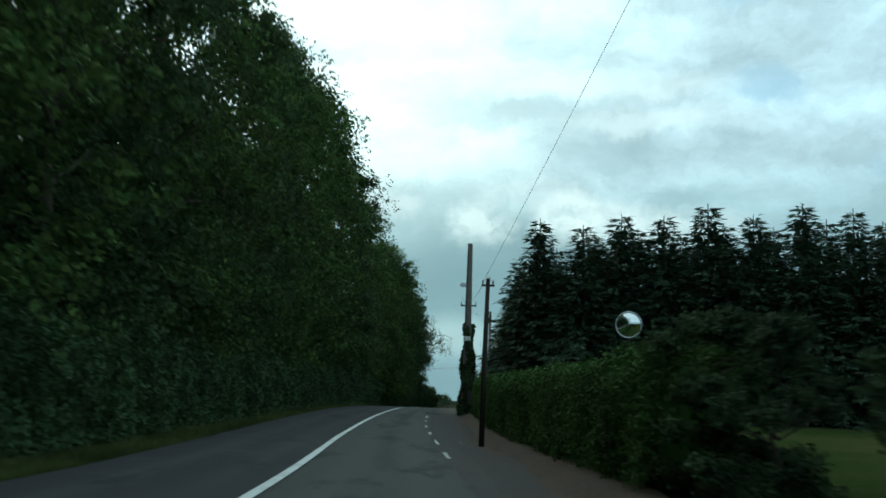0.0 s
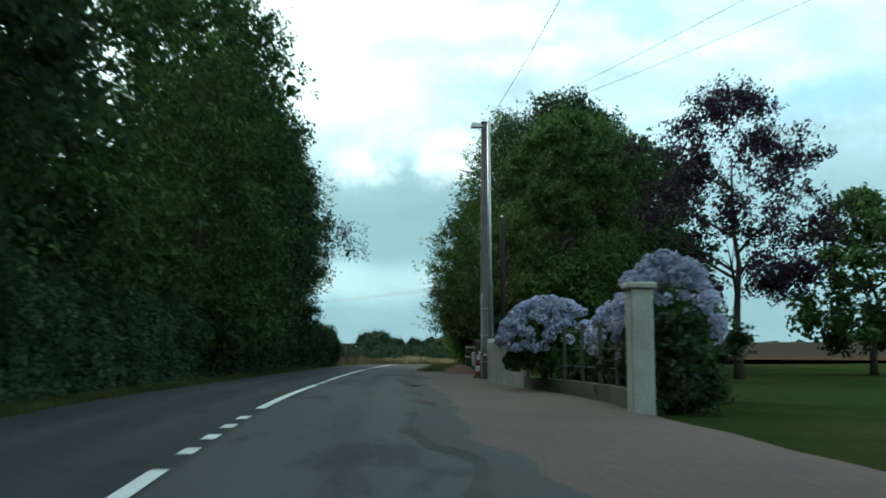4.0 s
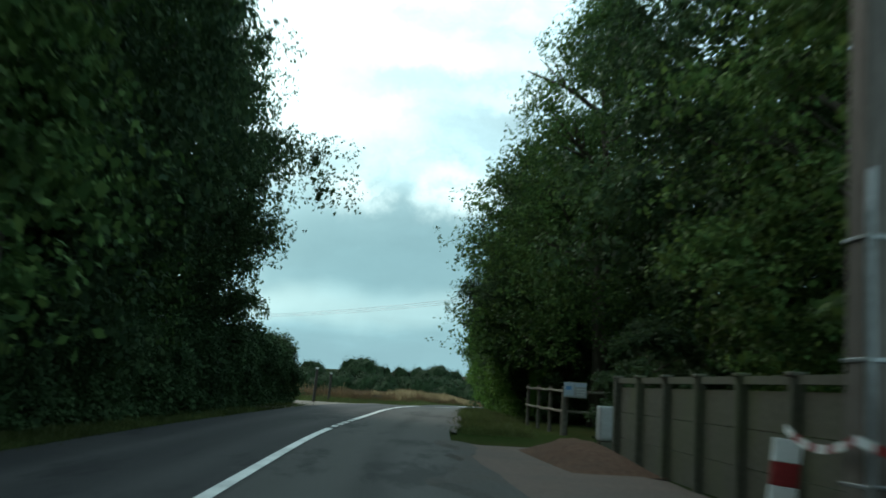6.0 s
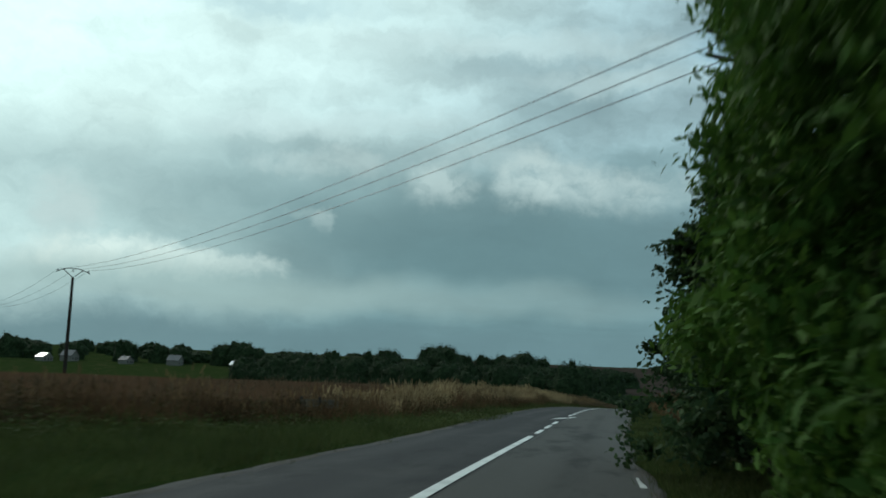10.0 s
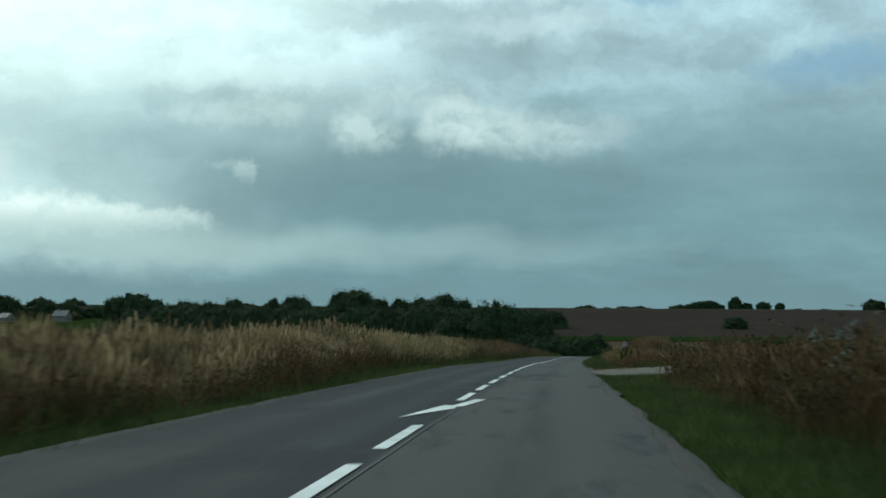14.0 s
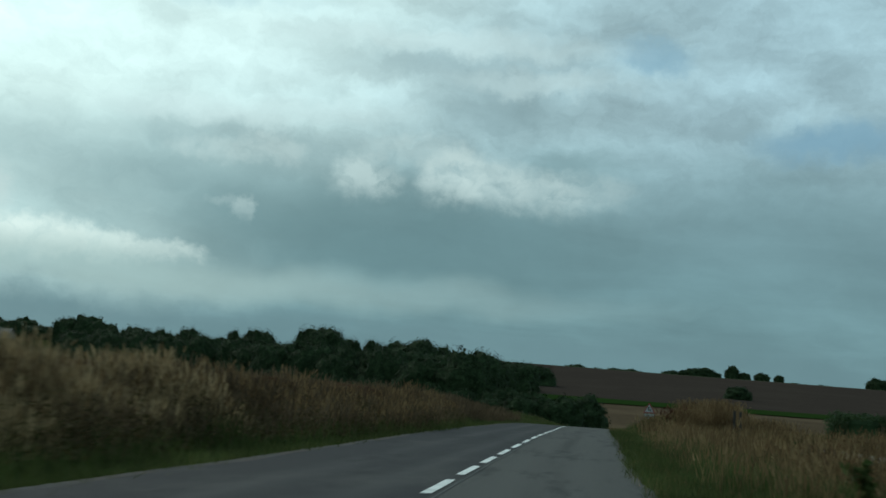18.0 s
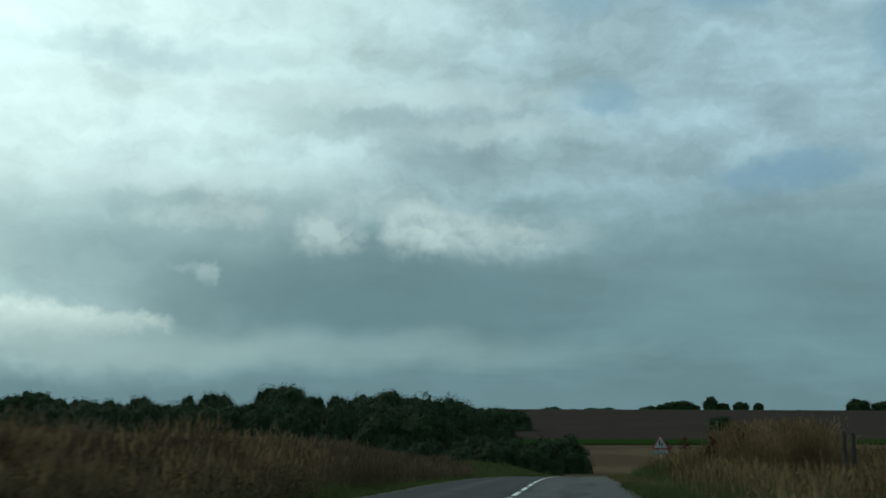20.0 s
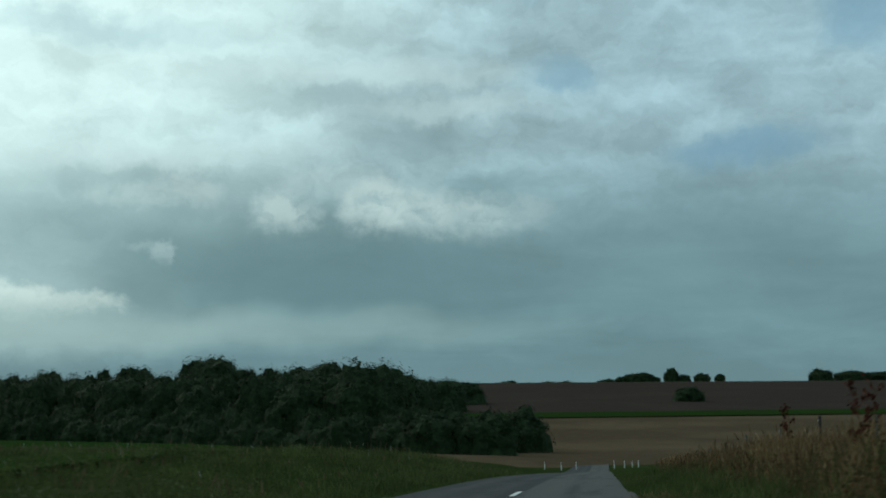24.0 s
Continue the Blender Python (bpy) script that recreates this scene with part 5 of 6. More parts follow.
def herbage(name, places, rng, height, size, mat, per, label, spread=0.16):
    """Bushy weeds: small leaves strewn up the stems at the places."""
    n = len(places) * per
    k = rng.uniform(0.15, 1.0, (n, 1)) ** 0.7
    stand = np.array([0.9 + 0.9 * noise.noise((p[0] * 0.5, p[1] * 0.5, 5.0)) for p in places])
    tall = np.repeat(rng.uniform(0.5, 1.15, (len(places), 1)) * np.clip(stand, 0.4, 1.5)[:, None], per, 0) * height
    pos = np.repeat(places, per, 0) + np.concatenate([rng.normal(0, spread, (n, 2)) * (1.25 - 0.6 * k), k * tall], 1)
    ob = part(name, quad_mesh(name, leaf_quads(rng, pos, rng.normal(0, 0.6, (n, 3)) + np.array([0, 0, 0.7]), size, 0.2, 0.55), mat), mat)
    return tagged(ob, label=label, category="weeds", kind="stuff")


def spots(rng, n, y0, y1, l0, l1, up=0.0, power=1.0):
    """n places on the ground between y0 and y1 and the offsets l0(y) and l1(y)."""
    out_ = []
    for y, u in zip(rng.uniform(y0, y1, n), rng.uniform(0, 1, n) ** power):
        a = l0(y) if callable(l0) else l0
        b = l1(y) if callable(l1) else l1
        out_.append(tuple(at(y, a + (b - a) * u, up)))
    return np.array(out_)


rng = np.random.default_rng(21)


def crop_edge(y):
    """Where the tall growth on the left begins."""
    return -5.6 - 7.5 * (1 - smooth01((y - 139) / 34)) - 0.5 * math.sin(y * 0.17)


# the ripe crop: a rough canopy with a standing edge
g = Geo()
cy = steps(140, 332, 1.5)
rows = []
for y in cy:
    e = crop_edge(y) - 1.0
    top = 0.70 * (1 - smooth01((y - 318) / 12))
    offs = [e, e - 0.05, e - 0.6, e - 1.4, e - 2.6, e - 4.5, e - 7, e - 11, e - 17, e - 26, e - 40, e - 60, e - 90, e - 130, e - 180]
    rows.append([at(y, l, (0.02 if i == 0 else max(top * min(0.75 + 0.1 * i, 1.0) + 0.10 * noise.noise((l * 0.8, y * 0.8, 1)), 0.03))) for i, l in enumerate(offs)])
n = len(rows[0])
g.add([p for r in rows for p in r], [(i * n + k + 1, i * n + k, (i + 1) * n + k, (i + 1) * n + k + 1) for i in range(len(rows) - 1) for k in range(n - 1)])
crop = part("crop", g, CROP, smooth=True)
tagged(crop, "field of ripe brown crop standing beside the road", "crop", kind="stuff")
blades("crop_ears", spots(rng, 9500, 141, 327, crop_edge, lambda y: crop_edge(y) - 14, 0.2, 1.6), rng, 0.5, 0.016, EARS, 4, 0.22, 0.16, "brown ripe stalks along the field's edge", "crop", 0.5)
blades("tall_grass", spots(rng, 1500, 258, 304, lambda y: crop_edge(y) + 0.7, lambda y: crop_edge(y) - 1.4, 0.0, 1.0), rng, 0.7, 0.012, STRAW, 6, 0.22, 0.13, "dry grass thinning out along the bank", "grass", 0.5)
blades("tall_grass", spots(rng, 6200, 170, 270, lambda y: crop_edge(y) + 0.8, lambda y: crop_edge(y) - 1.6), rng, 0.72, 0.012, GOLD, 7, 0.2, 0.13, "tall golden dry grass in seed on the bank", "grass", 0.6)
blades("tall_grass", spots(rng, 1500, 150, 224, lambda y: crop_edge(y) + 0.5, lambda y: crop_edge(y) - 1.4), rng, 0.8, 0.014, STRAW, 3, 0.18, 0.13, "dry straw-coloured grass along the bank", "grass", 0.5)
blades("bank_weeds", spots(rng, 3800, 158, 235, lambda y: crop_edge(y) + 1.3, lambda y: crop_edge(y) - 0.6), rng, 0.75, 0.014, WEED, 6, 0.3, 0.16, "brown dead weeds on the bank", "weeds")
blades("bank_weeds", spots(rng, 3000, 150, 300, lambda y: crop_edge(y) + 1.6, lambda y: crop_edge(y) + 0.1), rng, 0.4, 0.014, BLADE, 7, 0.4, 0.16, "green weeds at the foot of the bank", "weeds")
blades("tall_grass", spots(rng, 3000, 262, 328, lambda y: crop_edge(y) + 1.2, lambda y: crop_edge(y) - 2.0), rng, 0.6, 0.014, EARS, 6, 0.25, 0.14, "dry grass along the falling bank", "grass", 0.5)

# verges
blades("verge_grass", spots(rng, 6500, -8, 122, -4.6, lambda y: left_edge(y) - 0.05, 0.0, 0.9), rng, 0.14, 0.010, BLADE, 8, 0.5, 0.12, "short green grass verge in front of the hedge", "grass")
blades("verge_grass", spots(rng, 9500, 138, 330, crop_edge, lambda y: left_edge(y) - 0.08, 0.0, 0.7), rng, 0.14, 0.010, BLADE, 8, 0.5, 0.13, "mown green verge beside the asphalt", "grass")
blades("verge_grass", spots(rng, 7500, 108, 226, lambda y: right_edge(y) + 0.12, lambda y: 4.6 + 0.6 * smooth01((y - 165) / 20), 0.0, 0.8), rng, 0.14, 0.010, BLADE, 8, 0.5, 0.13, "green verge along the right of the road", "grass")
blades("verge_grass", spots(rng, 9000, 236, 305, lambda y: right_edge(y) + 0.1, lambda y: max(min(island_side(y), 7.5) - 0.2, right_edge(y) + 0.15), 0.0, 1.2), rng, 0.22, 0.012, BLADE, 7, 0.5, 0.13, "rough grass on the lay-by island", "grass")
blades("dry_verge", spots(rng, 1200, 231, 345, lambda y: right_edge(y) + 0.1, lambda y: 4.6), rng, 0.15, 0.012, STRAW, 6, 0.45, 0.12, "bleached dry grass on the verge", "grass")
blades("verge_grass", spots(rng, 2200, 296, 372, lambda y: right_edge(y) + 0.15, 7.0, 0.0, 0.8), rng, 0.2, 0.012, BLADE, 6, 0.5, 0.14, "rough green grass below the mound", "grass")
blades("meadow_grass", spots(rng, 13000, 316, 392, -36, lambda y: left_edge(y) - 0.6, 0.0), rng, 0.34, 0.018, BLADE, 6, 0.4, 0.2, "green meadow falling away from the road", "grass")
g2 = part("meadow", strip(steps(340, 400, 2) + steps(408, 560, 8) + steps(580, 720, 20), lambda y: [-300, -230, -170, -130, -100, -75, -55, -40, -30, -22, -16, -12 - 0.02 * (y - 321)], 0.16, 0.05), BEET, smooth=True)
tagged(g2, "green beet field sloping down to the wood", "field", kind="stuff")

blades("meadow_weeds", spots(rng, 900, 318, 385, -34, -4.6), rng, 0.4, 0.012, EARS, 3, 0.3, 0.2, "rough brown weeds in the meadow beside the road", "weeds", 0.5)
blades("meadow_flowers", spots(rng, 80, 330, 372, -26, -6.0), rng, 0.4, 0.006, FLOWER, 1, 0.2, 0.2, "scattered white flowers in the rough meadow", "flowers", 1.0)

blades("rough_grass", spots(rng, 6500, 136, 178, crop_edge, lambda y: left_edge(y) - 0.5, 0.0, 0.8), rng, 0.26, 0.012, BLADE, 6, 0.5, 0.14, "rough green grass between the gravel and the crop", "grass")
herbage("bank_herbs", spots(rng, 1800, 138, 180, lambda y: crop_edge(y) + 0.6, lambda y: crop_edge(y) + 3.0), rng, 0.35, 0.07, BLADE, 9, "leafy green weeds below the crop")

# right-hand weeds
blades("dead_weeds", spots(rng, 4200, 160, 222, lambda y: 4.9 + 0.25 * math.sin(y), 13.0, 0.0, 1.5), rng, 0.85, 0.006, WEED, 8, 0.4, 0.2, "head-high brown dead weeds along the verge", "weeds", 0.4)
blades("dead_weeds", spots(rng, 1500, 160, 222, 4.6, 8.0), rng, 0.7, 0.006, STRAW, 5, 0.35, 0.2, "pale dry stems among the weeds", "weeds", 0.5)
herbage("bushy_weeds", spots(rng, 5000, 160, 222, lambda y: 4.8 + 0.25 * math.sin(y), 12.0, 0.0, 1.5), rng, 0.95, 0.075, HERB, 16, "bushy olive-brown weeds going to seed beside the verge")
herbage("bushy_weeds", spots(rng, 1500, 160, 222, lambda y: 4.8, 9.0), rng, 1.05, 0.04, STRAW, 7, "pale seed heads among the roadside weeds", 0.1)
herbage("bank_herbs", spots(rng, 4500, 150, 300, lambda y: crop_edge(y) + 1.5, lambda y: crop_edge(y) - 0.4), rng, 0.7, 0.07, HERB, 12, "dark olive weeds on the foot of the bank")
herbage("mound_herbs", spots(rng, 2600, 300, 372, 5.0, 14.0), rng, 0.6, 0.07, HERB, 12, "olive weeds among the long grass of the mound")
herbage("meadow_herbs", spots(rng, 5000, 318, 385, -32, -4.4), rng, 0.34, 0.08, BLADE, 9, "leafy green weeds in the rough meadow")
g3 = part("weed_field", strip(steps(162, 224, 2), lambda y: [6.2, 6.3, 7.5, 9, 12, 18, 30, 60, 120], 0.8, 0.3), CROP, smooth=True)
tagged(g3, "field of brown dead weeds beside the road", "weeds", kind="stuff")
g4 = part("weed_field", strip(steps(230, 300, 2), lambda y: [max(field_side(y), 9.0) + d for d in (0.9, 1.1, 2.5, 5, 11, 23, 50, 110)], 0.55, 0.25), CROP, smooth=True)
tagged(g4, "field of dry growth beyond the lay-by", "weeds", kind="stuff")
blades("dry_growth", spots(rng, 4200, 236, 304, lambda y: field_side(y) + 0.3, lambda y: field_side(y) + 7.0, 0.0, 1.4), rng, 0.8, 0.014, STRAW, 6, 0.25, 0.18, "pale dry growth beyond the lay-by", "weeds", 0.5)
def inner_side(y):
    """The island's far half, where the weeds stand."""
    return max(island_side(y) - 0.3, 3.6)


blades("island_weeds", spots(rng, 800, 237.5, 303, lambda y: 3.3 + 0.55 * (inner_side(y) - 3.3), inner_side), rng, 0.38, 0.010, WEED, 7, 0.3, 0.16, "brown seeding weeds on the lay-by island", "weeds", 0.5)
blades("island_weeds", spots(rng, 520, 256, 303, 4.2, inner_side), rng, 0.7, 0.012, STRAW, 7, 0.22, 0.14, "tufts of tall dry grass on the lay-by island", "weeds", 0.6)
herbage("island_herbs", spots(rng, 700, 237, 303, lambda y: 3.3 + 0.45 * (inner_side(y) - 3.3), inner_side), rng, 0.42, 0.06, HERB, 12, "olive weeds on the lay-by island")
blades("mound_tuft", spots(rng, 1500, 307.5, 318, 7.6, 11.6), rng, 1.25, 0.011, STRAW, 8, 0.2, 0.2, "head-high clump of bleached grass in seed", "grass", 0.7)
blades("mound_tuft", spots(rng, 700, 311, 330, 5.6, 7.6), rng, 0.6, 0.012, BLADE, 8, 0.3, 0.2, "rank green grass at the foot of the mound", "grass")
blades("mound_grass", spots(rng, 4500, 302, 378, 5.6, 15.0, 0.0, 1.0), rng, 0.62, 0.012, STRAW, 6, 0.25, 0.16, "long dry yellow grass on a roadside mound", "grass", 0.6)
blades("mound_weeds", spots(rng, 1600, 300, 378, 5.2, 15.0), rng, 0.55, 0.012, WEED, 6, 0.3, 0.16, "brown dead weeds on the mound", "weeds", 0.5)
blades("mound_grass", spots(rng, 3500, 296, 375, 4.6, 13.0), rng, 0.45, 0.016, BLADE, 6, 0.35, 0.16, "green grass low on the mound", "grass")


def forb(y, lat, h, mat, head, label, seed, name="weed"):
    """A tall branching weed: stem, side shoots, leaves or seed heads."""
    rg = np.random.default_rng(seed)
    root = new(name)
    root.matrix_basis = Matrix.Translation(at(y, lat))
    g = Geo()
    top = Vector((rg.normal(0, 0.06), rg.normal(0, 0.06), h))
    g.tube([(0, 0, -0.05), top * 0.5, top], [0.012, 0.009, 0.004], 5, False)
    pos = []
    for i in range(9):
        k = 0.35 + 0.65 * i / 9
        a = rg.uniform(0, 6.283)
        s = top * k
        e = s + Vector((math.cos(a), math.sin(a), 1.3)) * 0.16 * h * rg.uniform(0.6, 1.1)
        g.tube([s, e], [0.006, 0.003], 4, False)
        pos.append(np.array([tuple(s + (e - s) * u) for u in rg.uniform(0.4, 1.1, 14)]) + rg.normal(0, 0.03, (14, 3)))
    part("stem", g, WEED, root)
    pos = np.concatenate(pos)
    tops = part("seed_spray" if head else "leaves", quad_mesh("heads", leaf_quads(rg, pos, rg.normal(0, 1, pos.shape), 0.085 if head else 0.11, 0.2, 0.7), mat), mat, root)
    tagged(tops, kind="stuff")
    return tagged(root, label=label, category="weed")


for i, (y, lat, h) in enumerate(((309, 7.6, 1.5), (311.5, 6.8, 1.3), (327, 7.2, 1.4), (334, 7.9, 1.5), (338, 7.0, 1.5), (342, 8.4, 1.6), (346.5, 7.4, 1.4), (317, 9.0, 1.4))):
    forb(y, lat, h, DOCK, True, "rust-red dried dock with dense seed heads", 300 + i, "dock")
for i, (y, lat, h) in enumerate(((196, 5.4, 1.0), (199, 6.0, 1.1), (203, 5.8, 1.0), (207, 5.6, 1.1), (212, 6.6, 1.1), (191, 5.7, 1.0), (186, 5.9, 1.0))):
    forb(y, lat, h, FLOWER, True, "tall umbel gone to pale seed", 320 + i, "umbel")
for i, (y, lat, h) in enumerate(((257, 5.4, 0.8), (257.8, 5.8, 0.75), (258.4, 5.5, 0.95), (259.2, 5.9, 0.8), (259.8, 5.3, 0.7), (258.9, 6.4, 0.7))):
    forb(y, lat, h, BLADE, False, "broad-leaved green burdock on the island", 340 + i, "burdock")

# ---- poles, walls and roadside things ----
def concrete_pole(x, y, height, z, w0, w1, label):
    root = new("utility_pole")
    root.matrix_basis = Matrix.Translation((x, y, z))
    g = Geo()
    vs, n = [], 6
    for i in range(n + 1):
        k = i / n
        hz = -0.3 + (height + 0.3) * k
        a, b = (w0 + (w1 - w0) * k) / 2, (w0 * 0.75 + (w1 * 0.75 - w0 * 0.75) * k) / 2
        c = 0.025
        vs += [(-a + c, -b, hz), (a - c, -b, hz), (a, -b + c, hz), (a, b - c, hz), (a - c, b, hz), (-a + c, b, hz), (-a, b - c, hz), (-a, -b + c, hz)]
    g.add(vs, [(i * 8 + k, i * 8 + (k + 1) % 8, i * 8 + 8 + (k + 1) % 8, i * 8 + 8 + k) for i in range(n) for k in range(8)] + [tuple(range(n * 8, n * 8 + 8))])
    part("shaft", g, CONCRETE_POLE, root)
    return tagged(root, label=label, category="utility pole")


def crossarm(root, z, half, mat=GALVANISED):
    arm = part("crossarm", Geo().box((0, 0, z), (half * 2, 0.07, 0.07), 0.008), mat, root)
    for s in (-1, 0, 1):
        part("insulator", Geo().tube([(s * half * 0.9, 0, z + 0.03), (s * half * 0.9, 0, z + 0.10), (s * half * 0.9, 0, z + 0.13), (s * half * 0.9, 0, z + 0.2)], [0.02, 0.045, 0.03, 0.025], 8), PLASTIC_GREY, arm)
    return arm


def street_light(root, z, reach, up):
    arm = part("lamp_arm", Geo().tube([(0, 0, z - 0.25), (-reach * 0.5, 0, z - 0.02), (-reach, 0, z)], [0.03, 0.028, 0.025], 8), GALVANISED, root)
    head = Geo().add([(-reach + 0.05, -0.1, z - 0.03), (-reach + 0.05, 0.1, z - 0.03), (-reach - 0.42, 0.13, z - 0.05), (-reach - 0.42, -0.13, z - 0.05),
                      (-reach + 0.05, -0.06, z + 0.08), (-reach + 0.05, 0.06, z + 0.08), (-reach - 0.36, 0.09, z + 0.12), (-reach - 0.36, -0.09, z + 0.12)],
                     [(0, 1, 2, 3), (7, 6, 5, 4), (0, 4, 5, 1), (1, 5, 6, 2), (2, 6, 7, 3), (3, 7, 4, 0)])
    part("lamp_head", head, PLASTIC_GREY, arm, "grey street-lamp head")
    part("lamp_glass", Geo().box((-reach - 0.2, 0, z - 0.055), (0.34, 0.18, 0.03), 0.01), GLASS_DARK, arm)


def wire(a, b, sag, label, r=0.007, n=14):
    a, b = Vector(a), Vector(b)
    pts = [a.lerp(b, i / n) - Vector((0, 0, sag * 4 * (i / n) * (1 - i / n))) for i in range(n + 1)]
    ob = part("overhead_wire", Geo().tube(pts, r, 5, False), WIRE)
    return tagged(ob, label=label, category="wire")


# first pole: slim timber telephone pole
p1 = new("telephone_pole")
p1.matrix_basis = Matrix.Translation((0.15, 26.05, ground_z(26, 3.9)))
part("shaft", Geo().tube([(0, 0, -0.3), (0.02, 0, 2.2), (0.06, 0, 4.3)], [0.075, 0.068, 0.055], 10), POLE_WOOD, p1, smooth=True)
part("cap", Geo().tube([(0.06, 0, 4.29), (0.06, 0, 4.36)], [0.085, 0.03], 10), GALVANISED, p1)
arm = part("crossarm", Geo().box((0.06, 0, 4.12), (0.34, 0.05, 0.05), 0.006), IRON, p1)
for s in (-0.13, 0.13):
    part("insulator", Geo().tube([(0.06 + s, 0, 4.14), (0.06 + s, 0, 4.2), (0.06 + s, 0, 4.26)], [0.018, 0.035, 0.02], 8), PLASTIC_GREY, arm)
tagged(p1, "slim dark wooden telephone pole at the hedge's foot", "utility pole")

p2 = concrete_pole(-0.55, 51.3, 8.75, ground_z(51.3, 4), 0.46, 0.25, "brown concrete pole with a street lamp and ivy")
street_light(p2, 6.6, 0.05, 0)
crossarm(p2, 5.55, 0.4, IRON)
part("junction_box", Geo().box((0.0, -0.24, 3.85), (0.3, 0.16, 0.22), 0.02), PLASTIC_GREY, p2, "grey junction box")
part("cable", Geo().tube([(-0.1, -0.2, 0.2), (-0.1, -0.17, 4), (-0.08, -0.14, 8.4)], 0.018, 6), BLACK, p2)
part("meter_box", Geo().box((0.32, -0.24, 0.9), (0.5, 0.3, 0.7), 0.02), IRON, p2, "dark meter box")

p3 = concrete_pole(1.0, 91.4, 8.85, ground_z(91.4, 5.2), 0.48, 0.25, "tall brown concrete pole before the garden fence")
street_light(p3, 8.75, 0.1, 0)
part("cap", Geo().box((0, 0, 8.86), (0.3, 0.24, 0.06), 0.01), IRON, p3)
part("cable_pipe", Geo().tube([(-0.2, -0.2, 0.1), (-0.2, -0.2, 2.6), (-0.17, -0.17, 2.9)], 0.03, 8), GALVANISED, p3, "steel cable pipe")
for z in (0.6, 1.5, 2.4):
    part("strap", Geo().box((0, 0, z), (0.47 - z * 0.012, 0.37 - z * 0.01, 0.03), 0.004), GALVANISED, p3)
mast = new("steel_mast")
mast.matrix_basis = Matrix.Translation((0.85, 89.2, ground_z(89.2, 5.1)))
part("tube", Geo().tube([(0, 0, -0.2), (0, 0, 4), (0, 0, 8.4)], [0.075, 0.065, 0.05], 10), GALVANISED, mast, smooth=True)
part("base_plate", Geo().box((0, 0, 0.02), (0.3, 0.3, 0.03), 0.005), GALVANISED, mast)
tagged(mast, "slim grey galvanised mast beside the concrete pole", "mast")
p4 = new("telephone_pole")
p4.matrix_basis = Matrix.Translation((1.2, 88.8, ground_z(88.8, 5.6)))
part("shaft", Geo().tube([(0, 0, -0.3), (0, 0, 3), (0, 0, 5.2)], [0.085, 0.08, 0.07], 10), POLE_WOOD, p4, smooth=True)
part("cap", Geo().tube([(0, 0, 5.19), (0, 0, 5.26)], [0.07, 0.03], 10), GALVANISED, p4)
tagged(p4, "wooden telephone pole standing behind the fence", "utility pole")

wire((0.2, 26.05, 5.1), (4.8, -14, 10.2), 0.3, "thin telephone wire running back along the road", 0.004)
wire((0.2, 26.05, 5.1), (-0.6, 51.2, 7.4), 0.3, "thin telephone wire between two poles")
wire((-0.9, 51.3, 7.5), (0.9, 91.4, 10.9), 0.5, "thin overhead wire between two poles")
wire((0.9, 91.4, 10.9), (10.0, 60.0, 11.0), 0.4, "thin overhead wire over the garden")
wire((0.9, 91.4, 10.8), (12.0, 60.0, 10.6), 0.4, "thin overhead wire over the garden")


# power line across the fields
def pylon(x, y, height, turn, label):
    root = new("power_pole")
    root.matrix_basis = Matrix.Translation((x, y, ground_z(y, x - centre(y)))) @ Matrix.Rotation(radians(turn), 4, "Z")
    part("shaft", Geo().tube([(0, 0, -0.4), (0, 0, height * 0.5), (0, 0, height)], [0.2, 0.17, 0.13], 8), POLE_WOOD, root)
    arm = part("crossarm", Geo().tube([(-1.65, 0, height + 0.52), (-1.0, 0, height + 0.84), (0, 0, height + 0.02), (1.0, 0, height + 0.84), (1.65, 0, height + 0.52)], 0.05, 6), IRON, root)
    part("brace", Geo().tube([(-1.0, 0, height + 0.84), (-0.4, 0, height + 0.98), (0.4, 0, height + 0.98), (1.0, 0, height + 0.84)], 0.045, 6), IRON, arm)
    for s in (-1.5, 0, 1.5):
        part("insulator", Geo().tube([(s, 0, height + 0.6), (s, 0, height + 0.72), (s, 0, height + 0.86)], [0.03, 0.08, 0.04], 8), PLASTIC_GREY, arm)
    return tagged(root, label=label, category="power pole", group="power line over the field")


PA, PB, PC = (-35.0, 242.0), (-66.0, 290.0), (8.5, 158.0)
pylon(*PA, 10.7, 27, "wooden power pole with a bracketed crossarm in the crop")
pylon(*PB, 10.7, 27, "distant wooden power pole with a bracketed crossarm")
end = concrete_pole(PC[0], PC[1], 8.7, ground_z(PC[1], PC[0] - centre(PC[1])), 0.42, 0.26, "concrete pole carrying switchgear behind the hedge")
end.matrix_basis = end.matrix_basis @ Matrix.Rotation(radians(27), 4, "Z")
for z in (8.4, 7.9):
    crossarm(end, z, 0.9, IRON)
part("switch_bracket", Geo().box((-0.3, 0, 7.4), (0.5, 0.08, 0.4), 0.02), IRON, end)
za, zb, zc = (ground_z(p[1], p[0] - centre(p[1])) for p in (PA, PB, PC))
for s, h in ((-1.5, 0.86), (0.0, 0.86), (1.5, 0.86)):
    c, n_ = math.cos(radians(27)) * s, math.sin(radians(27)) * s
    k = 0.55
    wire((PA[0] + c, PA[1] + n_, za + 10.7 + h), (PC[0] + c * k, PC[1] + n_ * k, zc + 8.5), 1.1, "power line across the field and road", 0.013, 20)
    wire((PA[0] + c, PA[1] + n_, za + 10.7 + h), (PB[0] + c, PB[1] + n_, zb + 10.7 + h), 1.2, "power line between field poles", 0.013, 12)

